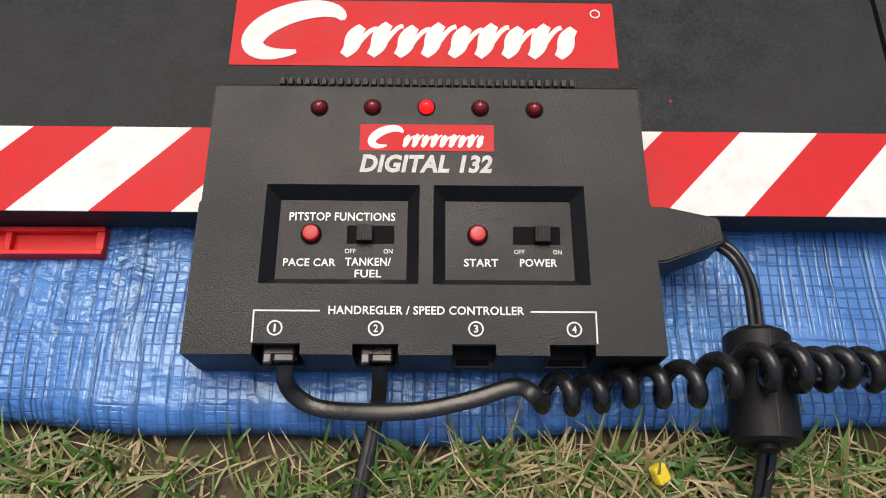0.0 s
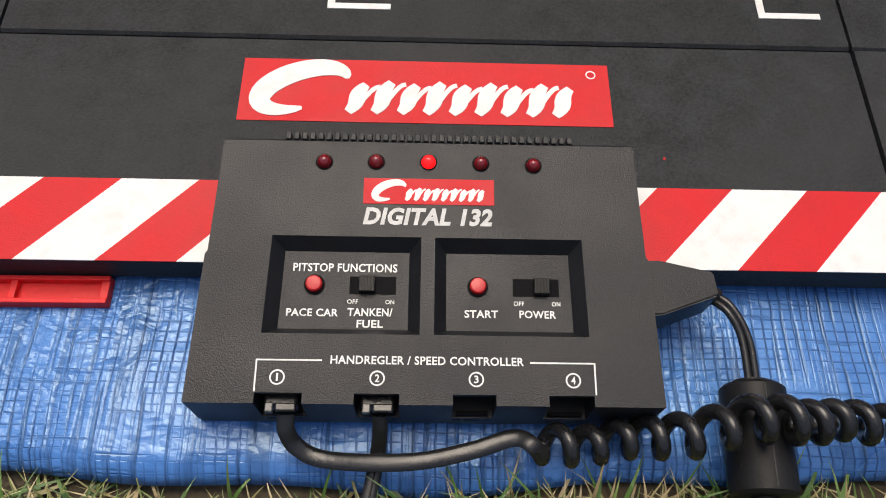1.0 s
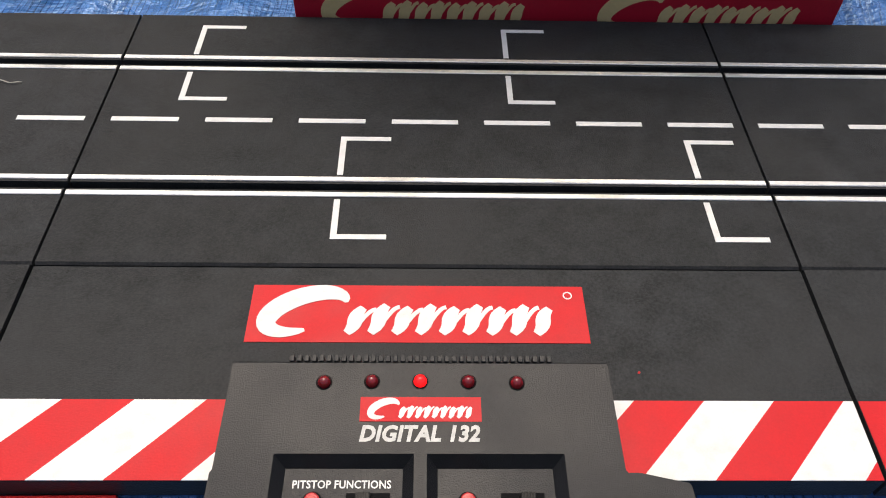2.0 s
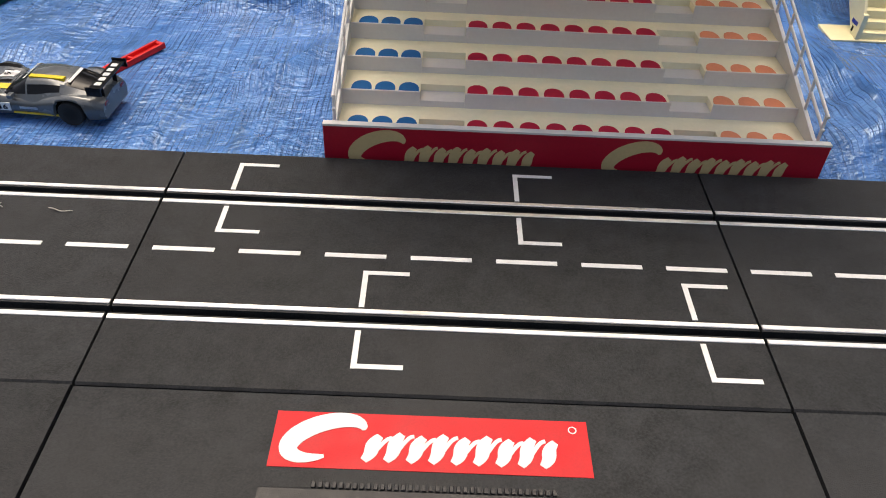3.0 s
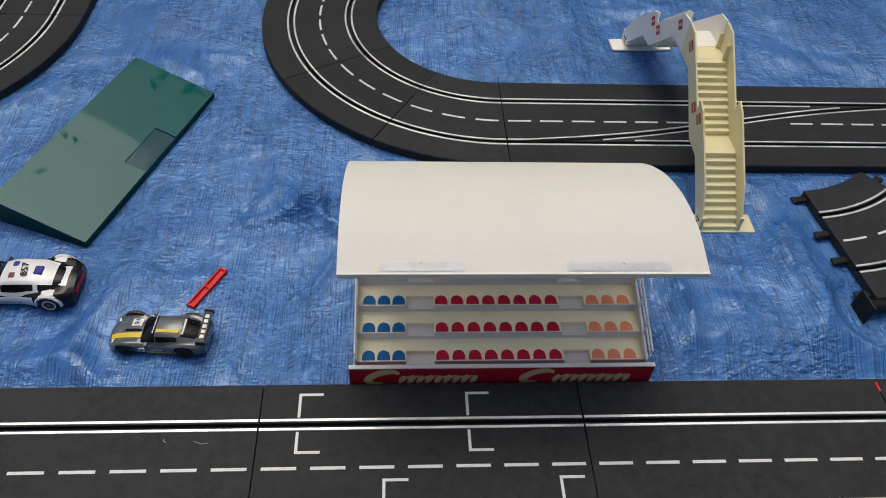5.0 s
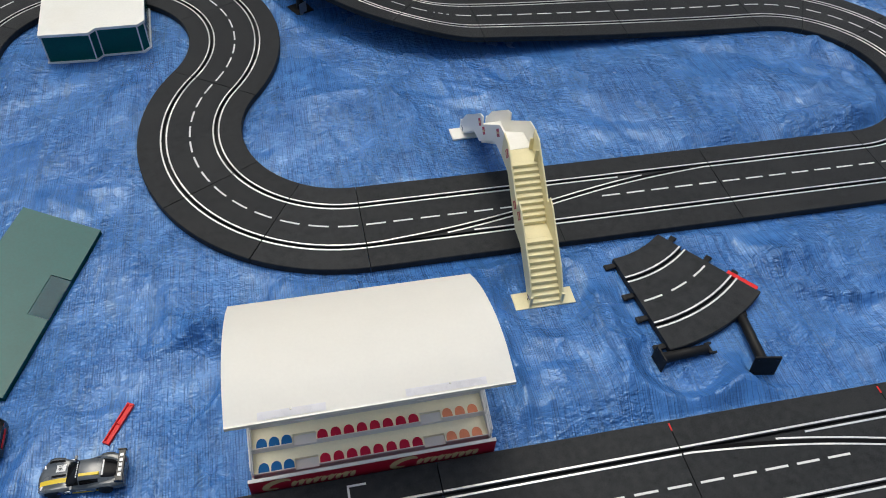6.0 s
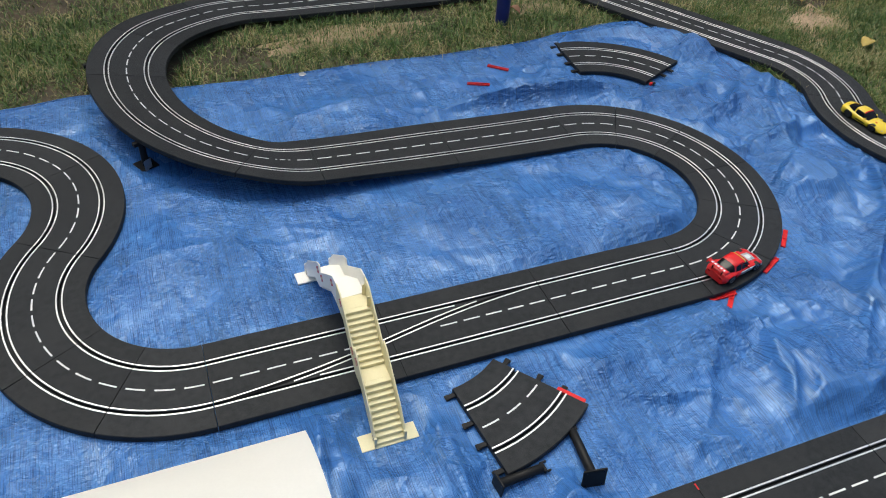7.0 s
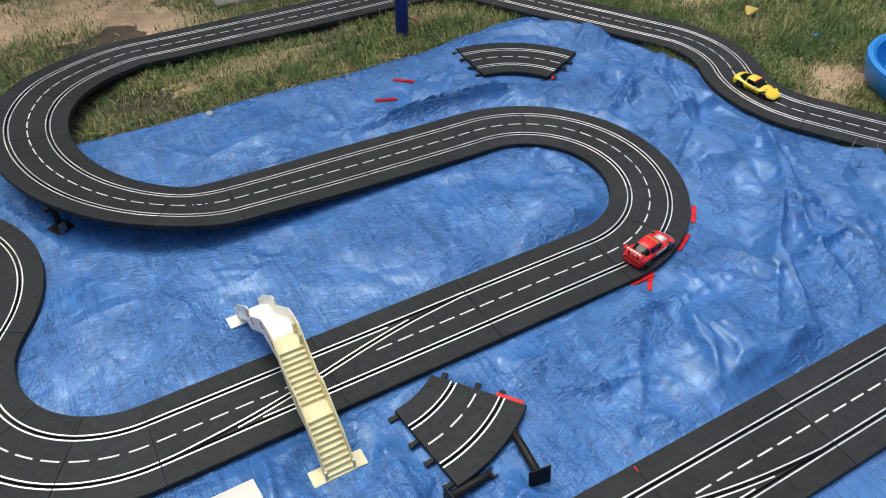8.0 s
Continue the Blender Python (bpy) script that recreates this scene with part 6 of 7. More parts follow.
def build_car(name, label, spec, loc, heading):
    """A model car, nose along its own +x. spec: line of (x, half width, shoulder height, middle height), cabin, wheels, paints."""
    root = thing(name, loc, heading, label, "model car")
    hw, zs, zt = car_shape(spec)
    L = spec["line"][-1][0]
    T = spec["line"][0][0]
    wheels, R = spec["axles"], spec["wheel_r"]
    low = spec.get("low", 0.0045)

    def z_low(x):
        z = low
        for a in wheels:
            d = abs(x - a)
            if d < R * 1.22:
                z = max(z, R + math.sqrt(max(0, (R * 1.22) ** 2 - d * d)))
        return z

    def surf(x, y):
        w = hw(x)
        k = min(1, abs(y) / w)
        a, b = zs(x), zt(x)
        if k < 0.45:
            return b + 0.0014 * (1 - (k / 0.45) ** 2)
        if k < 0.84:
            t = (k - 0.45) / 0.39
            return b + (a - b) * t * t * (3 - 2 * t)
        return a - 0.0045 * ((k - 0.84) / 0.16) ** 2

    n = 56
    bm = bmesh.new()
    rings = []
    for i in range(n + 1):
        x = T + (L - T) * i / n
        w, a = hw(x), zs(x)
        zl = min(z_low(x), a - 0.003)
        half = [(w * 0.90, zl), (w, zl + 0.35 * (a - zl)), (w * 0.99, a - 0.004 if a - 0.004 > zl + 0.4 * (a - zl) else zl + 0.7 * (a - zl)), (w * 0.955, a - 0.0026)] + [(w * k, surf(x, w * k)) for k in (0.88, 0.80, 0.72, 0.63, 0.54, 0.45, 0.3, 0.15)]
        ring = [(y, z) for y, z in half] + [(0, surf(x, 0))] + [(-y, z) for y, z in half[::-1]]
        rings.append([bm.verts.new((x, y, z)) for y, z in ring])
    m = len(rings[0])
    split = spec.get("split")
    for i, (a, b) in enumerate(zip(rings, rings[1:])):
        for k in range(m - 1):
            f = bm.faces.new((a[k], b[k], b[k + 1], a[k + 1]))
            if split:
                xm = (a[k].co.x + b[k].co.x) / 2
                side = k < 3 or k > m - 5
                f.material_index = split(xm, side)
        bm.faces.new((a[m - 1], b[m - 1], b[0], a[0])) if z_low(a[0].co.x) < 0.006 and z_low(b[0].co.x) < 0.006 else None
    bm.faces.new(rings[0])
    bm.faces.new(rings[-1][::-1])
    bmesh.ops.recalc_face_normals(bm, faces=bm.faces)
    me = bpy.data.meshes.new("body")
    bm.to_mesh(me)
    bm.free()
    for p in spec["paints"]:
        me.materials.append(p)
    part("body", me, None, root, smooth=55)
    # dark floor between the wheels
    part("chassis", box_mesh(T + 0.006, L - 0.006, -hw(0) * 0.72, hw(0) * 0.72, 0.0030, min(zs(T + 0.01), zs(L - 0.01)) - 0.006), DARK, root)
    # cabin: x, half width at foot, half width at top, top height
    cab = spec["cabin"]
    cx = [c[0] for c in cab]
    g = lambda k: soft_line(cx, [c[k] for c in cab])
    wb, wt, zr = g(1), g(2), g(3)

    def shell(x0, x1, lift, side_share, nn=22, roof_only=False):
        bm = bmesh.new()
        rr = []
        for i in range(nn + 1):
            x = x0 + (x1 - x0) * i / nn
            b, t, z = wb(x), wt(x), zr(x)
            zb = min(surf(x, b) - 0.001, z - 0.0005)
            pts = [(b, zb), (b + (t - b) * 0.42, zb + (z - zb) * 0.45), (b + (t - b) * 0.80, zb + (z - zb) * 0.78), (t, z - 0.0014), (t * 0.86, z - 0.0002), (t * 0.45, z + 0.0007), (0, z + 0.0010)]
            if roof_only:
                pts = pts[2:]
            if roof_only and side_share < 1:
                pts = [(y * side_share, zz) for y, zz in pts[1:]]
            pts = pts + [(-y, zz) for y, zz in pts[-2::-1]]
            rr.append([bm.verts.new((x, y * (1 + lift * 8), zz + lift)) for y, zz in pts])
        for a, b in zip(rr, rr[1:]):
            for k in range(len(a) - 1):
                bm.faces.new((a[k], b[k], b[k + 1], a[k + 1]))
        if not roof_only:
            bm.faces.new(rr[0])
            bm.faces.new(rr[-1][::-1])
        return bm

    part("glazing", shell(cx[0], cx[-1], 0.0, 1), CAR_GLASS, root, "dark tinted windows", 35)
    for x0, x1, m, reach in spec.get("sills", ()):
        for s in (-1, 1):
            bm = bmesh.new()
            rr = []
            for i in range(15):
                x = x0 + (x1 - x0) * i / 14
                b, t, z = wb(x), wt(x), zr(x)
                zb = min(surf(x, b) - 0.001, z - 0.0005)
                rr.append([bm.verts.new((x, s * ((b + (t - b) * q) + 0.0005), zb + (z - zb) * q)) for q in (0.0, reach * 0.25, reach * 0.5, reach * 0.75, reach)])
            for a, b in zip(rr, rr[1:]):
                for k in range(4):
                    bm.faces.new((a[k], b[k], b[k + 1], a[k + 1]))
            part("window_sill", bm, m, root, smooth=40)
    for x0, x1, m, lab in spec["roof"]:
        part("roof", shell(x0, x1, 0.0006, 1, 10, True), m, root, lab, 35)
    for x0, x1, m in spec.get("pillars", ()):
        part("pillar", shell(x0, x1, 0.0005, 1, 3), m, root)
    # painted patches that follow the body
    for nm, x0, x1, y0, y1, m, lab in spec.get("patches", ()):
        bm = bmesh.new()
        q = 8
        grid = [[bm.verts.new((x0 + (x1 - x0) * i / q, y0 + (y1 - y0) * j / 4, (surf(x0 + (x1 - x0) * i / q, y0 + (y1 - y0) * j / 4)) + 0.0004)) for j in range(5)] for i in range(q + 1)]
        for i in range(q):
            for j in range(4):
                bm.faces.new((grid[i][j], grid[i + 1][j], grid[i + 1][j + 1], grid[i][j + 1]))
        part(nm, bm, m, root, lab)
    for nm, x0, x1, z0, z1, m, lab in spec.get("sides", ()):
        for s in (-1, 1):
            w = hw((x0 + x1) / 2)
            part(nm, box_mesh(x0, x1, min(s * w * 0.97, s * (w + 0.0003)), max(s * w * 0.97, s * (w + 0.0003)), z0, z1), m, root, lab)
    # lamps
    for s in (-1, 1):
        for nm, x, k, dx, m, lab in (("headlight", L - 0.0085, 0.66, 0.0028, RIM, "pale headlight"), ("tail_light", T + 0.0015, 0.66, 0.002, LED_DARK, "red tail light")):
            y = s * hw(x) * k
            z = surf(x, y) - (0.0016 if nm == "headlight" else 0.003)
            part(nm, box_mesh(x - dx, x + dx, y - 0.0030, y + 0.0030, z - 0.0015, z + 0.0014, 0.0007), m, root, lab)
        mx = spec["mirror"]
        part("mirror", box_mesh(mx - 0.0018, mx + 0.0018, min(s * wb(mx), s * (wb(mx) + 0.006)), max(s * wb(mx), s * (wb(mx) + 0.006)), zs(mx) + 0.001, zs(mx) + 0.0045, 0.0006), spec["paints"][0], root)
    # wheels
    for a in wheels:
        for s in (-1, 1):
            y = s * (hw(a) - spec["tyre_w"] / 2 - 0.0004)
            tw = spec["tyre_w"] / 2
            ty = part("wheel", moved(lathe([(R * 0.62, -tw), (R * 0.94, -tw), (R, -tw * 0.8), (R, tw * 0.8), (R * 0.94, tw), (R * 0.62, tw)], 24, "y"), pose(a, y, R)), TYRE, root, "black rubber tyre", 35)
            part("hub", moved(lathe([(R * 0.62, tw * 0.80 * s), (R * 0.60, tw * 0.86 * s), (R * 0.12, tw * 0.90 * s)], 20, "y"), pose(a, y, R)), DARK, ty)
            part("rim", moved(annulus(R * 0.53, R * 0.66, tw * 0.30, 24), pose(a, y + s * tw * 0.78, R, -90 * s, 0, 0)), spec["rim"], ty, "wheel rim", 35)
            for j in range(10):
                part("spoke", moved(box_mesh(-0.0005, 0.0005, min(s * tw * 0.9, s * tw * 1.0), max(s * tw * 0.9, s * tw * 1.0), 0, R * 0.56), pose(a, y, R, 0, 36 * j, 0)), spec["rim"], ty)
            if "flare" in spec:
                bm = bmesh.new()
                rr = []
                for i in range(17):
                    q = radians(-4 + 188 * i / 16)
                    c, sn = math.cos(q), math.sin(q)
                    rr.append([bm.verts.new((a + r * c, s * (hw(a) + o), R + r * sn)) for r, o in ((R * 1.12, 0.0009), (R * 1.27, 0.0007), (R * 1.32, -0.0005), (R * 1.32, -0.004), (R * 1.12, -0.004))])
                for p, q in zip(rr, rr[1:]):
                    for k in range(5):
                        bm.faces.new((p[k], q[k], q[(k + 1) % 5], p[(k + 1) % 5]))
                bm.faces.new(rr[0])
                bm.faces.new(rr[-1][::-1])
                part("wheel_flare", bm, spec["flare"], root, "pale wheel flare", 40)
    if "wing" in spec:
        wx, wz, wc, whw, m = spec["wing"]
        wing = part("rear_wing", box_mesh(wx - wc / 2, wx + wc / 2, -whw, whw, wz, wz + 0.0014, 0.0004), m, root, "rear wing")
        for s in (-1, 1):
            part("end_plate", box_mesh(wx - wc * 0.6, wx + wc * 0.6, min(s * whw, s * (whw + 0.001)), max(s * whw, s * (whw + 0.001)), wz - 0.004, wz + 0.003), m, wing)
            part("strut", box_mesh(wx - 0.001, wx + 0.002, s * whw * 0.5 - 0.0006, s * whw * 0.5 + 0.0006, surf(wx, s * whw * 0.5) - 0.001, wz), DARK, wing)
        for j in range(5):
            part("wing_print", box_mesh(wx - wc * 0.25, wx + wc * 0.25, -whw * 0.75 + j * whw * 0.32, -whw * 0.75 + j * whw * 0.32 + whw * 0.2, wz + 0.0014, wz + 0.0016), CAR_WHITE, wing, "pale printed bar")
    return root, surf, zr


GREY_SPEC = {
    "line": [(-0.059, 0.0215, 0.0175, 0.0195), (-0.050, 0.0250, 0.0215, 0.0215), (-0.036, 0.0265, 0.0240, 0.0222), (-0.022, 0.0258, 0.0215, 0.0222), (-0.005, 0.0235, 0.0178, 0.0205), (0.014, 0.0240, 0.0185, 0.0200), (0.026, 0.0258, 0.0215, 0.0195), (0.037, 0.0265, 0.0228, 0.0182), (0.047, 0.0252, 0.0195, 0.0160), (0.054, 0.0225, 0.0135, 0.0138), (0.0595, 0.0165, 0.0085, 0.0105)],
    "axles": (-0.034, 0.036), "wheel_r": 0.0098, "tyre_w": 0.0085, "paints": [CAR_GREY], "rim": TYRE, "mirror": 0.010,
    "cabin": [(-0.054, 0.0140, 0.0110, 0.0205), (-0.040, 0.0190, 0.0130, 0.0252), (-0.026, 0.0212, 0.0142, 0.0292), (-0.014, 0.0215, 0.0146, 0.0305), (-0.002, 0.0213, 0.0146, 0.0298), (0.010, 0.0205, 0.0150, 0.0250), (0.020, 0.0185, 0.0165, 0.0195)],
    "roof": [(-0.029, 0.000, CAR_GREY, "grey roof")], "sills": [(-0.028, 0.019, CAR_GREY, 0.36), (-0.054, -0.0265, CAR_GREY, 0.98)], "pillars": [(-0.0300, -0.0280, CAR_GREY), (-0.0008, 0.0006, CAR_GREY)],
    "patches": [("hood_stripe", 0.016, 0.056, 0.006, 0.0125, CAR_YELLOW_STRIPE, "yellow stripe"), ("hood_number_panel", 0.022, 0.035, -0.015, -0.004, CAR_WHITE, "white number panel"), ("hood_vent", 0.020, 0.040, 0.0005, 0.0040, DARK, "dark vent"), ("hood_vent", 0.024, 0.046, -0.0215, -0.0185, DARK, "dark vent")],
    "sides": [("door_number_panel", 0.013, 0.0225, 0.0085, 0.0150, CAR_WHITE, "white number panel"), ("side_stripe", -0.024, 0.012, 0.0060, 0.0072, CAR_YELLOW_STRIPE, "yellow stripe"), ("side_print", -0.008, 0.006, 0.0105, 0.0122, RIM, "pale printed bar"), ("side_print", 0.0235, 0.030, 0.0120, 0.0150, BLUE_POST, "blue patch")],
    "wing": (-0.0565, 0.0305, 0.0095, 0.0235, CAR_BLACK)}
grey, grey_surf, grey_roof = build_car("race_car", "grey model race car with yellow stripe and black wing, on tarpaulin", GREY_SPEC, (-0.1245, 0.268, tarp_height(-0.1245, 0.268) + 0.001), 176)
grey.scale = (0.94, 0.94, 0.94)
me = text_mesh("16", -0.0035, 0.0035, -0.0030, 0.0030, 0.02)
me.transform(pose(0.0285, -0.0095, grey_surf(0.0285, -0.0095) + 0.0020, 0, 4, 90))
part("number", me, CAR_BLACK, grey, "black number")
for s in (-1, 1):
    me = text_mesh("16", -0.0032, 0.0032, -0.0022, 0.0022, 0.02)
    me.transform(pose(0.0178, s * 0.02535, 0.0118, 90, 0, 180 if s > 0 else 0))
    part("number", me, CAR_BLACK, grey, "black number")
part("roof_stripe", box_mesh(-0.028, -0.001, 0.0070, 0.0112, 0.0290, 0.0318), CAR_YELLOW_STRIPE, grey, "yellow stripe")
for k in range(7):
    part("windscreen_print", moved(box_mesh(-0.0008, 0.0008, -0.0012, 0.0012, 0, 0.0003), pose(0.0030, -0.0108 + 0.0036 * k, 0.0300, 0, 16, 0)), CAR_WHITE, grey, "white printed bar")
part("rear_window_strip", moved(box_mesh(-0.0011, 0.0011, -0.0115, 0.0115, 0, 0.0003), pose(-0.0318, 0, 0.0293, 0, -17, 0)), CAR_WHITE, grey, "white printed strip")

POLICE_SPEC = {
    "line": [(-0.072, 0.0260, 0.0215, 0.0235), (-0.062, 0.0310, 0.0260, 0.0262), (-0.047, 0.0335, 0.0270, 0.0265), (-0.030, 0.0320, 0.0255, 0.0265), (-0.010, 0.0280, 0.0215, 0.0250), (0.020, 0.0280, 0.0210, 0.0235), (0.036, 0.0315, 0.0255, 0.0225), (0.052, 0.0335, 0.0262, 0.0205), (0.066, 0.0315, 0.0225, 0.0185), (0.074, 0.0280, 0.0150, 0.0155), (0.0790, 0.0230, 0.0105, 0.0120)],
    "axles": (-0.046, 0.052), "wheel_r": 0.0120, "tyre_w": 0.0110, "paints": [CAR_BLACK, CAR_WHITE], "rim": CAR_WHITE, "mirror": 0.014, "flare": GREY_WHITE,
    "split": lambda x, side: 1 if (-0.028 < x < 0.018 and side) else 0,
    "cabin": [(-0.060, 0.0170, 0.0130, 0.0265), (-0.044, 0.0240, 0.0165, 0.0320), (-0.028, 0.0262, 0.0180, 0.0355), (-0.008, 0.0262, 0.0182, 0.0365), (0.006, 0.0255, 0.0175, 0.0340), (0.018, 0.0240, 0.0165, 0.0285), (0.028, 0.0215, 0.0185, 0.0235)],
    "roof": [(-0.050, 0.009, CAR_WHITE, "white roof")], "sills": [(-0.036, 0.027, CAR_WHITE, 0.30), (-0.058, -0.036, CAR_BLACK, 0.5)], "pillars": [(-0.0350, -0.0300, CAR_WHITE), (0.0078, 0.0098, CAR_WHITE)],
    "patches": [("boot_panel", -0.064, -0.050, -0.015, 0.015, CAR_WHITE, "white boot panel"), ("hood_edge", 0.030, 0.066, 0.0205, 0.0235, CAR_WHITE, "white edge line"), ("fender_cap", 0.042, 0.058, -0.0290, -0.0215, CAR_WHITE, "white fender cap"), ("fender_cap", 0.042, 0.058, 0.0215, 0.0290, CAR_WHITE, "white fender cap"), ("fender_cap", -0.054, -0.040, 0.0215, 0.0300, CAR_WHITE, "white fender cap"), ("fender_cap", -0.054, -0.040, -0.0300, -0.0215, CAR_WHITE, "white fender cap")],
    "sides": [("side_vent", 0.019, 0.028, 0.0070, 0.0190, BLUE_LENS, "dark blue side vent"), ("door_panel", -0.024, 0.012, 0.0085, 0.0135, CAR_SILVER, "grey door panel"), ("side_print", 0.030, 0.0345, 0.0165, 0.0180, CAR_WHITE, "white printed bar")]}
police, pol_surf, pol_roof = build_car("police_car", "black-and-white model police car on the tarpaulin", POLICE_SPEC, (-0.3060, 0.343, tarp_height(-0.306, 0.343) + 0.0006), 179)
me = text_mesh("857", -0.0105, 0.0105, -0.0040, 0.0040, 0.02)
me.transform(pose(-0.0165, 0.0, 0.0390, 0, 0, -82))
part("number", me, CAR_BLACK, police, "black number")
part("roof_light", box_mesh(-0.0075, -0.0010, -0.0125, -0.0055, 0.0355, 0.0384, 0.0008), BLUE_LENS, police, "blue roof light")
part("roof_light", box_mesh(-0.0075, -0.0010, 0.0050, 0.0120, 0.0355, 0.0384, 0.0008), LED_DARK, police, "red roof light")
part("roof_scoop", box_mesh(-0.0370, -0.0270, -0.0065, 0.0065, 0.0330, 0.0378, 0.0015), BLUE_LENS, police, "dark roof scoop")
part("tail_print", box_mesh(-0.0730, -0.0722, -0.0150, 0.0150, 0.0120, 0.0160), RED_PAINT, police, "red printed bar")

RED_SPEC = {
    "line": [(-0.069, 0.0230, 0.0190, 0.0215), (-0.058, 0.0285, 0.0230, 0.0255), (-0.040, 0.0300, 0.0235, 0.0265), (-0.008, 0.0268, 0.0208, 0.0240), (0.022, 0.0270, 0.0205, 0.0225), (0.045, 0.0288, 0.0205, 0.0195), (0.060, 0.0265, 0.0160, 0.0160), (0.0700, 0.0200, 0.0100, 0.0110)],
    "axles": (-0.041, 0.040), "wheel_r": 0.0108, "tyre_w": 0.0095, "paints": [CAR_RED, CAR_SILVER], "rim": RIM, "mirror": 0.012,
    "split": lambda x, side: 1 if (x > 0.030 and side) or (side and x > -0.012) or x > 0.062 else 0,
    "cabin": [(-0.056, 0.0150, 0.0110, 0.0255), (-0.036, 0.0215, 0.0165, 0.0345), (-0.018, 0.0228, 0.0175, 0.0390), (-0.002, 0.0228, 0.0175, 0.0390), (0.010, 0.0222, 0.0175, 0.0335), (0.022, 0.0205, 0.0175, 0.0235)],
    "roof": [(-0.030, 0.000, CAR_RED, "red roof"), (0.0002, 0.0050, CAR_YELLOW_STRIPE, "yellow sun strip")], "pillars": [(-0.0310, -0.0265, CAR_RED), (-0.0100, -0.0080, CAR_RED)],
    "patches": [("hood_mark", 0.026, 0.050, -0.012, 0.012, CAR_SILVER, "pale hood patch"), ("hood_mark", 0.030, 0.044, -0.006, 0.006, CAR_WHITE, "white hood patch"), ("rear_grille", -0.056, -0.046, -0.012, 0.012, DARK, "black rear grille")],
    "sides": [("side_print", -0.006, 0.010, 0.0090, 0.0125, RIM, "pale printed bar"), ("side_print", -0.010, 0.026, 0.0170, 0.0182, CAR_WHITE, "white stripe")],
    "wing": (-0.0650, 0.0385, 0.0110, 0.0255, CAR_RED)}
red_car = build_car("race_car", "red and silver model race car on the outer bend", RED_SPEC, (1.436, 0.617, TRACK_Z + 0.0006), 12)

YELLOW_SPEC = {
    "line": [(-0.070, 0.0250, 0.0240, 0.0265), (-0.060, 0.0290, 0.0250, 0.0275), (-0.040, 0.0300, 0.0235, 0.0265), (-0.010, 0.0270, 0.0205, 0.0235), (0.020, 0.0275, 0.0195, 0.0215), (0.044, 0.0295, 0.0195, 0.0185), (0.062, 0.0250, 0.0130, 0.0140), (0.0730, 0.0170, 0.0080, 0.0090)],
    "axles": (-0.042, 0.040), "wheel_r": 0.0108, "tyre_w": 0.0095, "paints": [CAR_YELLOW], "rim": TYRE, "mirror": 0.010,
    "cabin": [(-0.060, 0.0170, 0.0130, 0.0270), (-0.036, 0.0220, 0.0165, 0.0335), (-0.020, 0.0225, 0.0172, 0.0360), (-0.004, 0.0225, 0.0172, 0.0358), (0.008, 0.0220, 0.0172, 0.0305), (0.020, 0.0200, 0.0172, 0.0220)],
    "roof": [(-0.028, -0.001, CAR_YELLOW, "yellow roof"), (-0.0010, 0.0020, RED_PAINT, "red sun strip")], "pillars": [(-0.0290, -0.0255, CAR_YELLOW), (-0.0600, -0.0560, CAR_YELLOW)],
    "patches": [("hood_mark", 0.034, 0.040, -0.010, -0.005, RED_PAINT, "red hood patch")],
    "sides": [("side_print", -0.022, 0.018, 0.0085, 0.0115, CAR_BLACK, "dark printed flash")]}
yellow_car = build_car("race_car", "yellow model sports car on the winding track beside the lawn", YELLOW_SPEC, (2.205, 1.02, TRACK_Z + 0.0026), -84)

# ---- loose track pieces with supports ----
def tab_mesh():
    bm = bmesh.new()
    add_box(bm, 0, 0.018, -0.005, 0.005, -0.0095, -0.0045, 0.0012)
    add_box(bm, 0.012, 0.020, -0.0062, 0.0062, -0.0095, -0.0055, 0.0012)
    me = bpy.data.meshes.new("joint_tab")
    bm.to_mesh(me)
    bm.free()
    me.materials.append(FERRITE_BLACK)
    return me


TAB = tab_mesh()


def loose_curve(center, a0, deg, z, label, tabs0, tabs1, dash_n):
    a = radians(a0)
    start = (center[0] + R1 * math.cos(a), center[1] + R1 * math.sin(a), a + math.pi / 2)
    pc = Piece("L", R1, deg, start, z, z, 0, 0)
    root, loc = track_piece(pc, label, depth=0.012)
    for s, offs, turn in ((0, tabs0, 180), (1, tabs1, 0)):
        for u in offs:
            p = pc.at(s, u)
            t = part("joint_tab", TAB, None, root, "black joining tab")
            t.matrix_basis = pose(p[0] - loc[0], p[1] - loc[1], p[2] - loc[2], 0, 0, math.degrees(start[2]) + (deg if s else 0) + turn)
    return pc, root, loc


spare, spare_root, spare_loc = loose_curve((0.699, 0.706), -83.5, 32, 0.0165, "loose black curved track piece with joining tabs on tarpaulin", (0.088, 0.020, -0.028, -0.086), (0.075, 0.005, -0.045), 3)
ep = spare.at(1, -0.06)
eq = spare.at(1, -0.005)
part("red_tab", moved(box_mesh(-0.028, 0.028, -0.0042, 0.0042, -0.008, 0.0005, 0.0008), pose(ep[0] - spare_loc[0] + 0.004, ep[1] - spare_loc[1] - 0.001, ep[2] - spare_loc[2], 0, 0, math.degrees(math.atan2(ep[1] - eq[1], ep[0] - eq[0])))), RED_PLASTIC, spare_root, "bright red connecting clip")
far_spare, far_root, far_loc = loose_curve((1.530, 1.314), 26.5, 60, 0.016, "loose black curved track piece near the far tarpaulin edge", (0.075, 0.01, -0.035), (0.08, 0.03, -0.03, -0.08), 6)
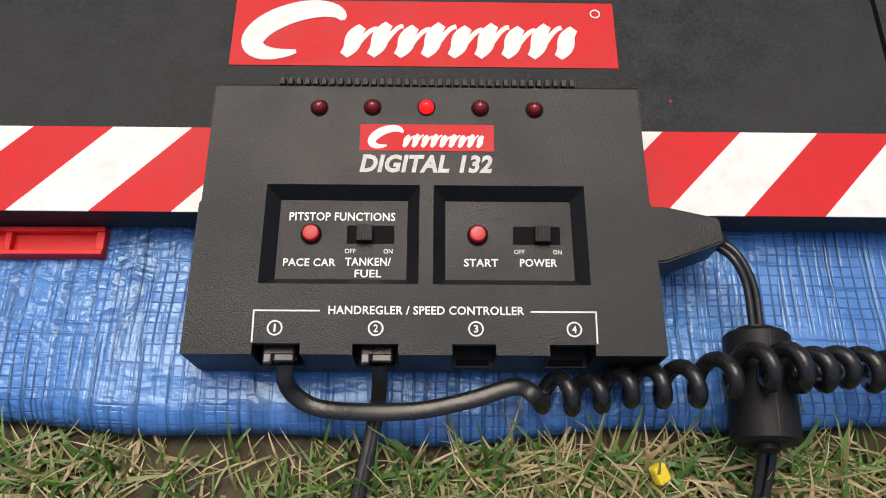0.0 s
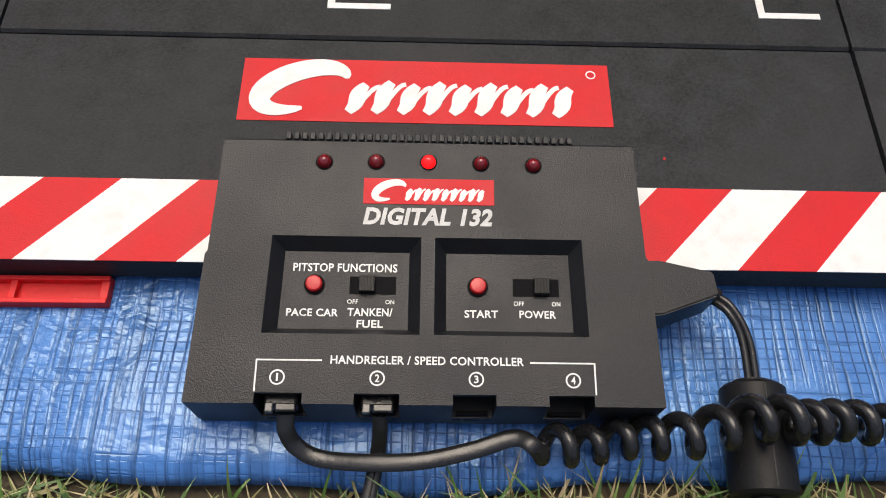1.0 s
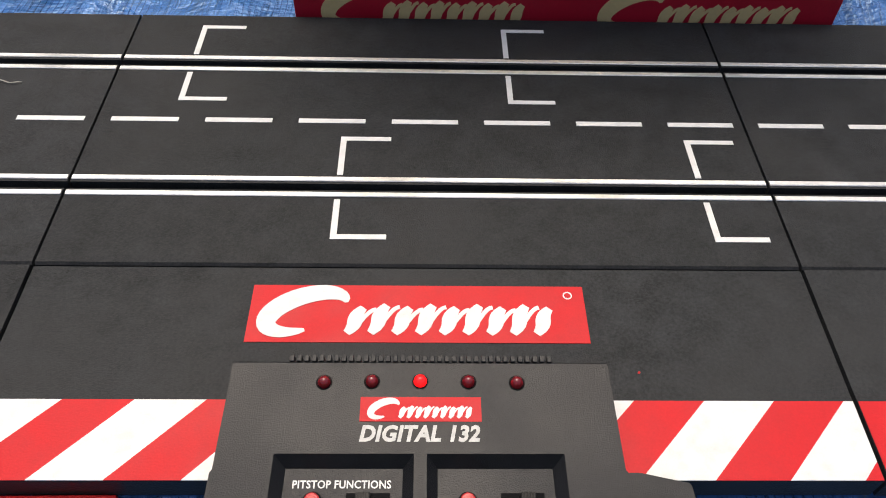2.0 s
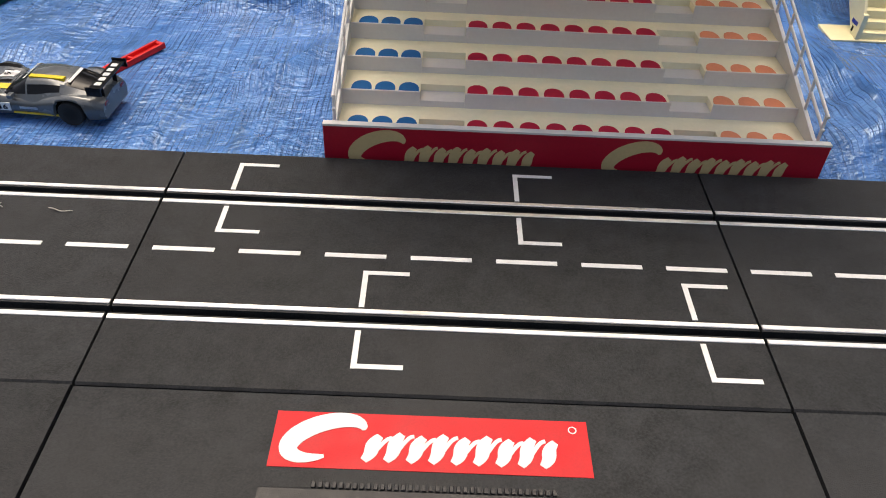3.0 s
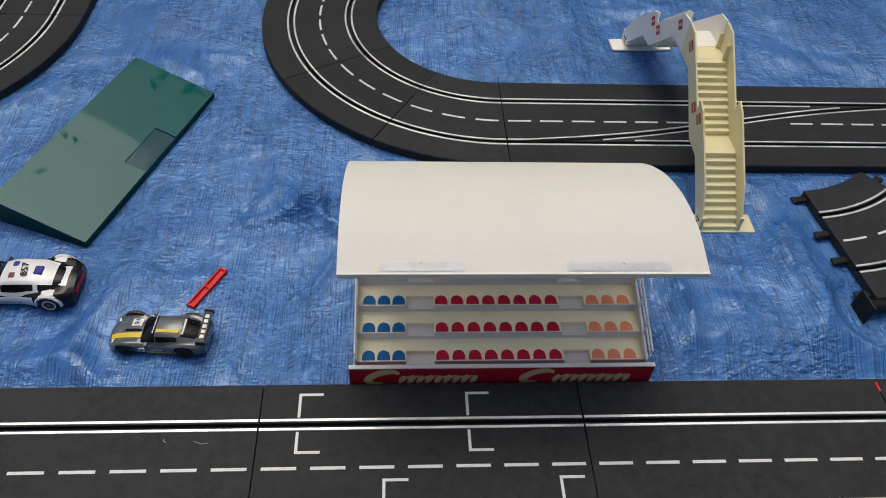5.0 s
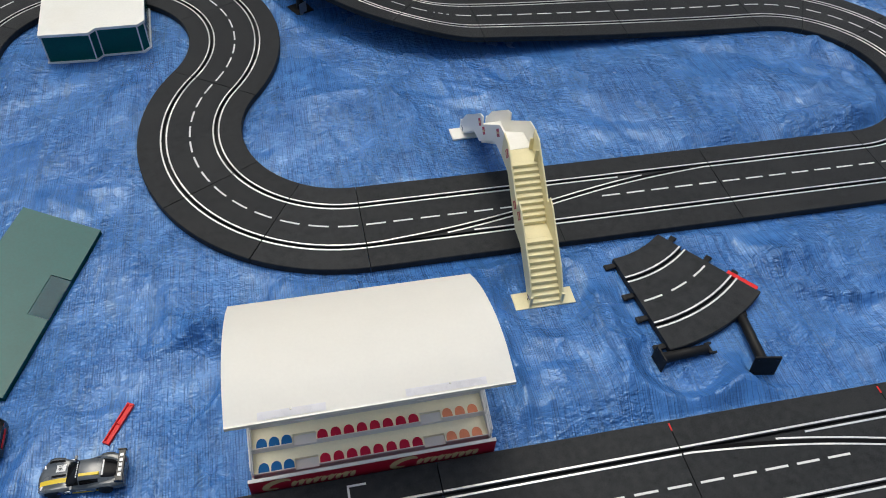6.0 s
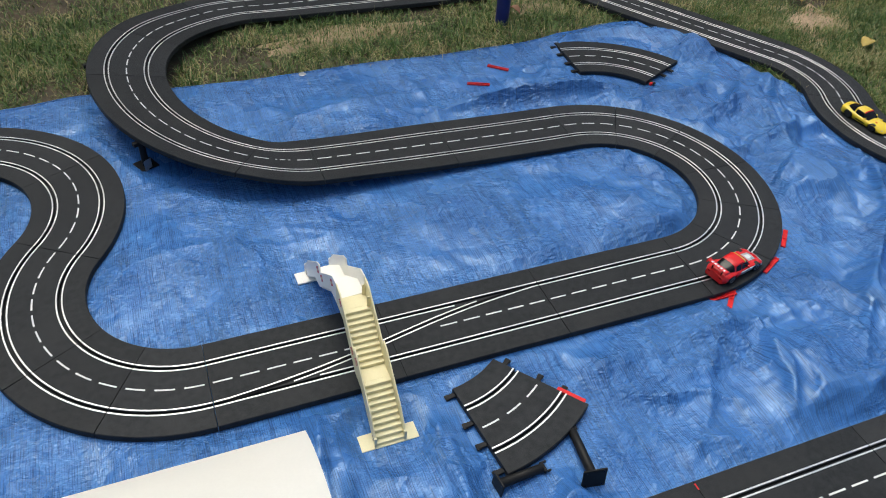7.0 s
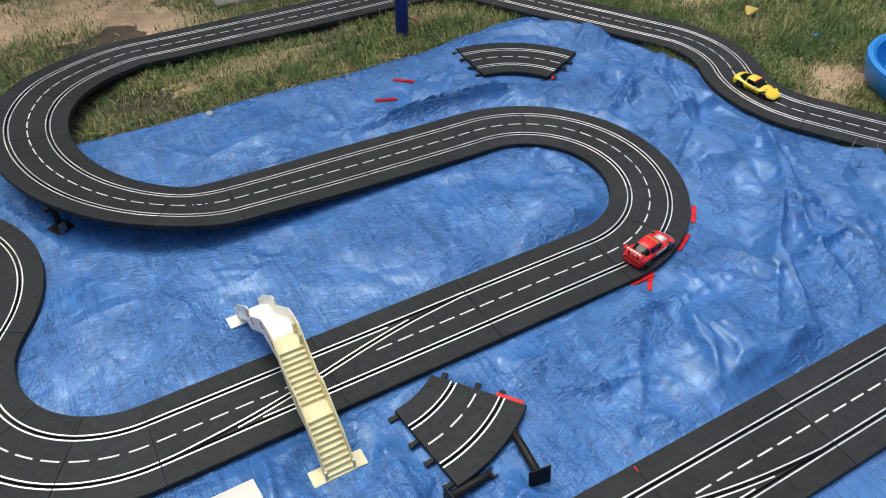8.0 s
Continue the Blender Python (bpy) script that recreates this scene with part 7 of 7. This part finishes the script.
part("red_tab", moved(box_mesh(-0.008, 0.008, -0.004, 0.004, -0.006, 0.001, 0.0006), pose(1.728 - far_loc[0], 1.400 - far_loc[1], 0.010 - far_loc[2], 0, 0, 30)), RED_PLASTIC, far_root, "bright red connecting clip")


def support_post(base, tip, plate, label, hidden=0):
    """A toppled track support: a round post with a square foot plate and a forked head."""
    b, t = Vector(base), Vector(tip)
    d = (t - b).normalized()
    root = thing("track_support", (b.x, b.y, 0.0), 0, label, "track support", "track supports")
    side = d.cross(Vector((0, 0, 1))).normalized()
    m = Matrix.Translation((0, 0, b.z)) @ Matrix((side, d.cross(side), d)).transposed().to_4x4()
    ln = (t - b).length
    part("post", moved(lathe([(0.0095, 0), (0.0088, 0.004), (0.0080, ln * 0.5), (0.0084, ln * 0.5 + 0.001), (0.0078, ln - 0.002), (0.0070, ln)], 18), m), FERRITE_BLACK, root, smooth=35)
    s = plate / 2
    pm = box_mesh(-s, s, -s, s, -0.0035, 0.0, 0.0010)
    part("foot_plate", moved(pm, m), FERRITE_BLACK, root, "square black foot plate")
    for x, y in ((-s * 0.7, -s * 0.7), (s * 0.7, -s * 0.7), (s * 0.7, s * 0.7), (-s * 0.7, s * 0.7)):
        part("screw_hole", moved(lathe([(0.0014, -0.0037), (0.0014, -0.0034)], 10), m @ pose(x, y, 0)), GLOSS_BLACK, root)
    part("head", moved(box_mesh(-0.010, 0.010, -0.003, 0.003, ln, ln + 0.006, 0.0008), m), FERRITE_BLACK, root)
    for x in (-0.009, 0.009):
        part("prong", moved(box_mesh(x - 0.0015, x + 0.0015, -0.002, 0.002, ln + 0.006, ln + 0.013), m), FERRITE_BLACK, root)
    return root


support_post((0.876, 0.257, 0.0215), (0.892, 0.358, 0.0095), 0.042, "toppled black round track support with square foot plate")
support_post((0.722, 0.300, 0.0165), (0.806, 0.308, 0.0100), 0.031, "black round track support lying beside the loose track piece")


def standing_support(x, y, z, label, tilt=0):
    root = thing("track_support", (x, y, 0.0), tilt, label, "track support", "track supports")
    g = max(tarp_height(x, y), 0.0) if in_tarp(x, y) else GROUND_Z
    part("foot_plate", box_mesh(-0.023, 0.023, -0.023, 0.023, g, g + 0.0035, 0.0008), FERRITE_BLACK, root)
    part("post", lathe([(0.0090, g + 0.003), (0.0080, z * 0.5), (0.0085, z - 0.014)], 16), FERRITE_BLACK, root, smooth=35)
    part("cradle", box_mesh(-0.020, 0.020, -0.006, 0.006, z - 0.024, z - 0.0138, 0.0010), FERRITE_BLACK, root)
    bm = bmesh.new()
    prism(bm, [(-0.016, -0.026), (0.006, -0.020), (-0.010, -0.0235)], g, g + 0.030)
    part("tag", bm, RIM, root, "pale triangular tag")
    return root


def under(pc, s, u, label, tilt=0):
    p = pc.at(s, u)
    standing_support(p[0], p[1], p[2], label, tilt)


under(PIECES_B[9], 0.45, 0.088, "black track support under the raised bend", 25)
under(PIECES_B[10], 0.3, 0.095, "black track support at the outer edge of the raised bend", 10)
under(PIECES_B[12], 0.4, 0.0, "black track support under the raised track")
under(PIECES_B[8], 0.5, -0.02, "short black track support under the rising track")

# ---- garden things ----
post = part("garden_post", moved(lathe([(0.023, GROUND_Z - 0.01), (0.023, 0.9)], 24), pose(1.470, 1.932, 0)), BLUE_POST, smooth=60)
tagged(post, "dark blue painted round metal post standing in the lawn", "post")

tub = thing("water_tub", (2.722, 0.745, 0), 0, "round light blue plastic tub standing on the lawn", "tub")
part("wall", lathe([(0.20, GROUND_Z), (0.235, 0.02), (0.248, 0.075), (0.246, 0.088), (0.232, 0.092), (0.220, 0.085), (0.205, 0.03), (0.19, 0.012), (0.02, 0.010)], 64), BLUE_TUB, tub, "light blue rounded rim", 40)

slab = part("stone_slab", box_mesh(0.97, 1.62, 2.43, 2.95, GROUND_Z - 0.01, 0.014, 0.008), SLAB)
tagged(slab, "grey stone slab lying in the bare soil", "stone slab")

crate = thing("red_box", (2.95, 1.98, 0), -28, "red plastic box standing on the lawn", "box")
part("shell", box_mesh(-0.30, 0.30, -0.07, 0.07, GROUND_Z + 0.03, 0.16, 0.02), RED_PLASTIC, crate)
part("base", box_mesh(-0.29, 0.29, -0.06, 0.06, GROUND_Z - 0.01, GROUND_Z + 0.03), DARK, crate)


def leaf(x, y, size, rz, m, label):
    bm = bmesh.new()
    n = 8
    top, bot = [], []
    for i in range(n + 1):
        t = i / n
        w = math.sin(math.pi * t) ** 0.8 * size * 0.36
        z = 0.018 + 0.012 * math.sin(math.pi * t) + 0.01 * t
        top.append(bm.verts.new((size * (t - 0.5), w, z + 0.006)))
        bot.append((bm.verts.new((size * (t - 0.5), 0, z)), bm.verts.new((size * (t - 0.5), -w, z + 0.005))))
    for i in range(n):
        bm.faces.new((top[i], bot[i][0], bot[i + 1][0], top[i + 1]))
        bm.faces.new((bot[i][0], bot[i][1], bot[i + 1][1], bot[i + 1][0]))
    bmesh.ops.remove_doubles(bm, verts=bm.verts, dist=1e-6)
    ob = part("fallen_leaf", bm, m, smooth=60)
    ob.matrix_basis = pose(x, y, GROUND_Z, 0, 0, rz)
    sol = ob.modifiers.new("thickness", "SOLIDIFY")
    sol.thickness = 0.0006
    return tagged(ob, label, "leaf", "fallen leaves")


leaf(2.600, 1.420, 0.060, 20, LEAF_YELLOW, "dry yellow leaf lying on the lawn")
leaf(2.632, 1.800, 0.075, 70, LEAF_YELLOW, "curled dry yellow leaf lying on the lawn")
leaf(2.05, 1.98, 0.05, 10, LEAF_YELLOW, "dry yellow leaf beside the track")
leaf(1.53, 1.96, 0.045, 120, material("brown_leaf", (0.22, 0.11, 0.06), 0.8), "brown dead leaf at the foot of the post")
bit = part("plastic_scrap", moved(box_mesh(-0.022, 0.022, -0.004, 0.004, 0.012, 0.018, 0.002), pose(2.656, 1.182, GROUND_Z + 0.008, 0, 12, 20)), BLUE_TUB)
tagged(bit, "small light blue plastic scrap on the lawn", "plastic scrap")
yb = bmesh.new()
add_box(yb, -0.0025, 0.0025, -0.0032, 0.0032, 0, 0.004, 0.001)
scrap = part("yellow_scrap", moved(yb, pose(0.2475, -0.1835, -0.004, 20, 15, 30)), YELLOW_BIT)
tagged(scrap, "small bright yellow scrap lying in the grass", "scrap")
for nm, pts, lab in (("fibre", ((-0.064, 0.131, 0), (-0.060, 0.129, 0.0012), (-0.055, 0.1275, 0.0006), (-0.0500, 0.1275, 0.0012), (-0.049, 0.129, 0)), "thin pale curled fibre lying on the track"), ("fibre", ((-0.094, 0.134, 0), (-0.0935, 0.131, 0.0008), (-0.091, 0.1295, 0.0004)), "short thin pale fibre lying on the track")):
    th = part(nm, tube([Vector(p) + Vector((0, 0, TRACK_Z + 0.0003)) for p in smooth_path(pts, 6)], 0.0003, 5), THREAD)
    tagged(th, lab, "fibre")


# ---- garden edge: unseen hedge added all round, and trees ----
def hedge(x0, x1, y0, y1, h):
    bm = bmesh.new()
    long_x = (x1 - x0) > (y1 - y0)
    n = 60
    for i in range(n):
        t0, t1 = i / n, (i + 1) / n
        hh = h * (1 + 0.08 * noise.noise(Vector((i * 0.37, x0, 0))))
        if long_x:
            add_box(bm, x0 + (x1 - x0) * t0, x0 + (x1 - x0) * t1, y0 + 0.15 * noise.noise(Vector((i * 0.6, 1, 0))), y1, GROUND_Z - 0.02, hh)
        else:
            add_box(bm, x0 + 0.15 * noise.noise(Vector((i * 0.6, 2, 0))), x1, y0 + (y1 - y0) * t0, y0 + (y1 - y0) * t1, GROUND_Z - 0.02, hh)
    ob = part("hedge", bm, HEDGE)
    return tagged(ob, "unseen dark green hedge added to close the lawn", "hedge", kind="structure")


# added out of view to darken the low horizon in light and reflections
hedge(-9, 10, 9.0, 10.0, 2.6)
hedge(-10, -9, -9, 9, 2.4)
hedge(10, 11, -9, 9, 2.4)
hedge(-9, 10, -10, -9, 2.4)


def tree(x, y, height, spread, seed, label, low=0.30):
    rng = random.Random(seed)
    root = thing("garden_tree", (x, y, GROUND_Z), 0, label, "tree", "garden trees")
    trunk = tube([(0, 0, -0.02), (0.05, 0.02, height * 0.2), (0.0, 0.05, height * 0.42), (0.06, 0.0, height * 0.75)], 0.1, 10, radii=[0.2, 0.15, 0.12, 0.05])
    part("trunk", trunk, BARK, root, smooth=60)
    tips = []
    for k in range(9):
        a = k * 2.4 + rng.uniform(-0.3, 0.3)
        z0 = height * rng.uniform(low, 0.6 + (low - 0.3) * 0.6)
        r = spread * rng.uniform(0.6, 1.0)
        tip = (r * math.cos(a), r * math.sin(a), z0 + height * rng.uniform(0.1, 0.35))
        part("limb", tube(smooth_path([(0.02, 0.02, z0), (tip[0] * 0.4, tip[1] * 0.4, z0 + 0.35 * (tip[2] - z0)), tip], 4), 0.05, 7, radii=[0.06 - 0.0055 * i for i in range(9)]), BARK, root, smooth=60)
        tips.append(tip)
    verts, faces = [], []
    for k in range(120):
        tip = rng.choice(tips)
        f = rng.uniform(0.45, 1.1)
        c = Vector((tip[0] * f, tip[1] * f, tip[2] * (0.75 + 0.3 * f))) + Vector((rng.gauss(0, 0.3), rng.gauss(0, 0.3), rng.gauss(0, 0.3)))
        rad = rng.uniform(0.25, 0.55)
        for j in range(70):
            p = c + Vector((rng.gauss(0, 0.5), rng.gauss(0, 0.5), rng.gauss(0, 0.4))) * rad
            u = Vector((rng.uniform(-1, 1), rng.uniform(-1, 1), rng.uniform(-0.6, 0.6))).normalized() * rng.uniform(0.05, 0.10)
            w = u.cross(Vector((rng.uniform(-1, 1), rng.uniform(-1, 1), rng.uniform(-1, 1)))).normalized() * u.length * 0.5
            b = len(verts)
            verts += [p - u, p + w, p + u, p - w]
            faces.append((b, b + 1, b + 2, b + 3))
    crown = part("crown", mesh_from("crown", verts, faces), LEAF_GREEN, root, "loose crown of small green leaves")
    crown["kind"] = "stuff"


tree(0.0, 6.4, 7.0, 2.1, 1, "tall leafy green garden tree", 0.22)
tree(3.0, 7.2, 7.6, 2.3, 2, "tall leafy green garden tree", 0.22)
tree(6.2, 8.0, 5.5, 2.2, 3, "tall leafy green garden tree", 0.25)
tree(-3.3, 6.8, 7.2, 2.2, 4, "tall leafy green garden tree", 0.22)
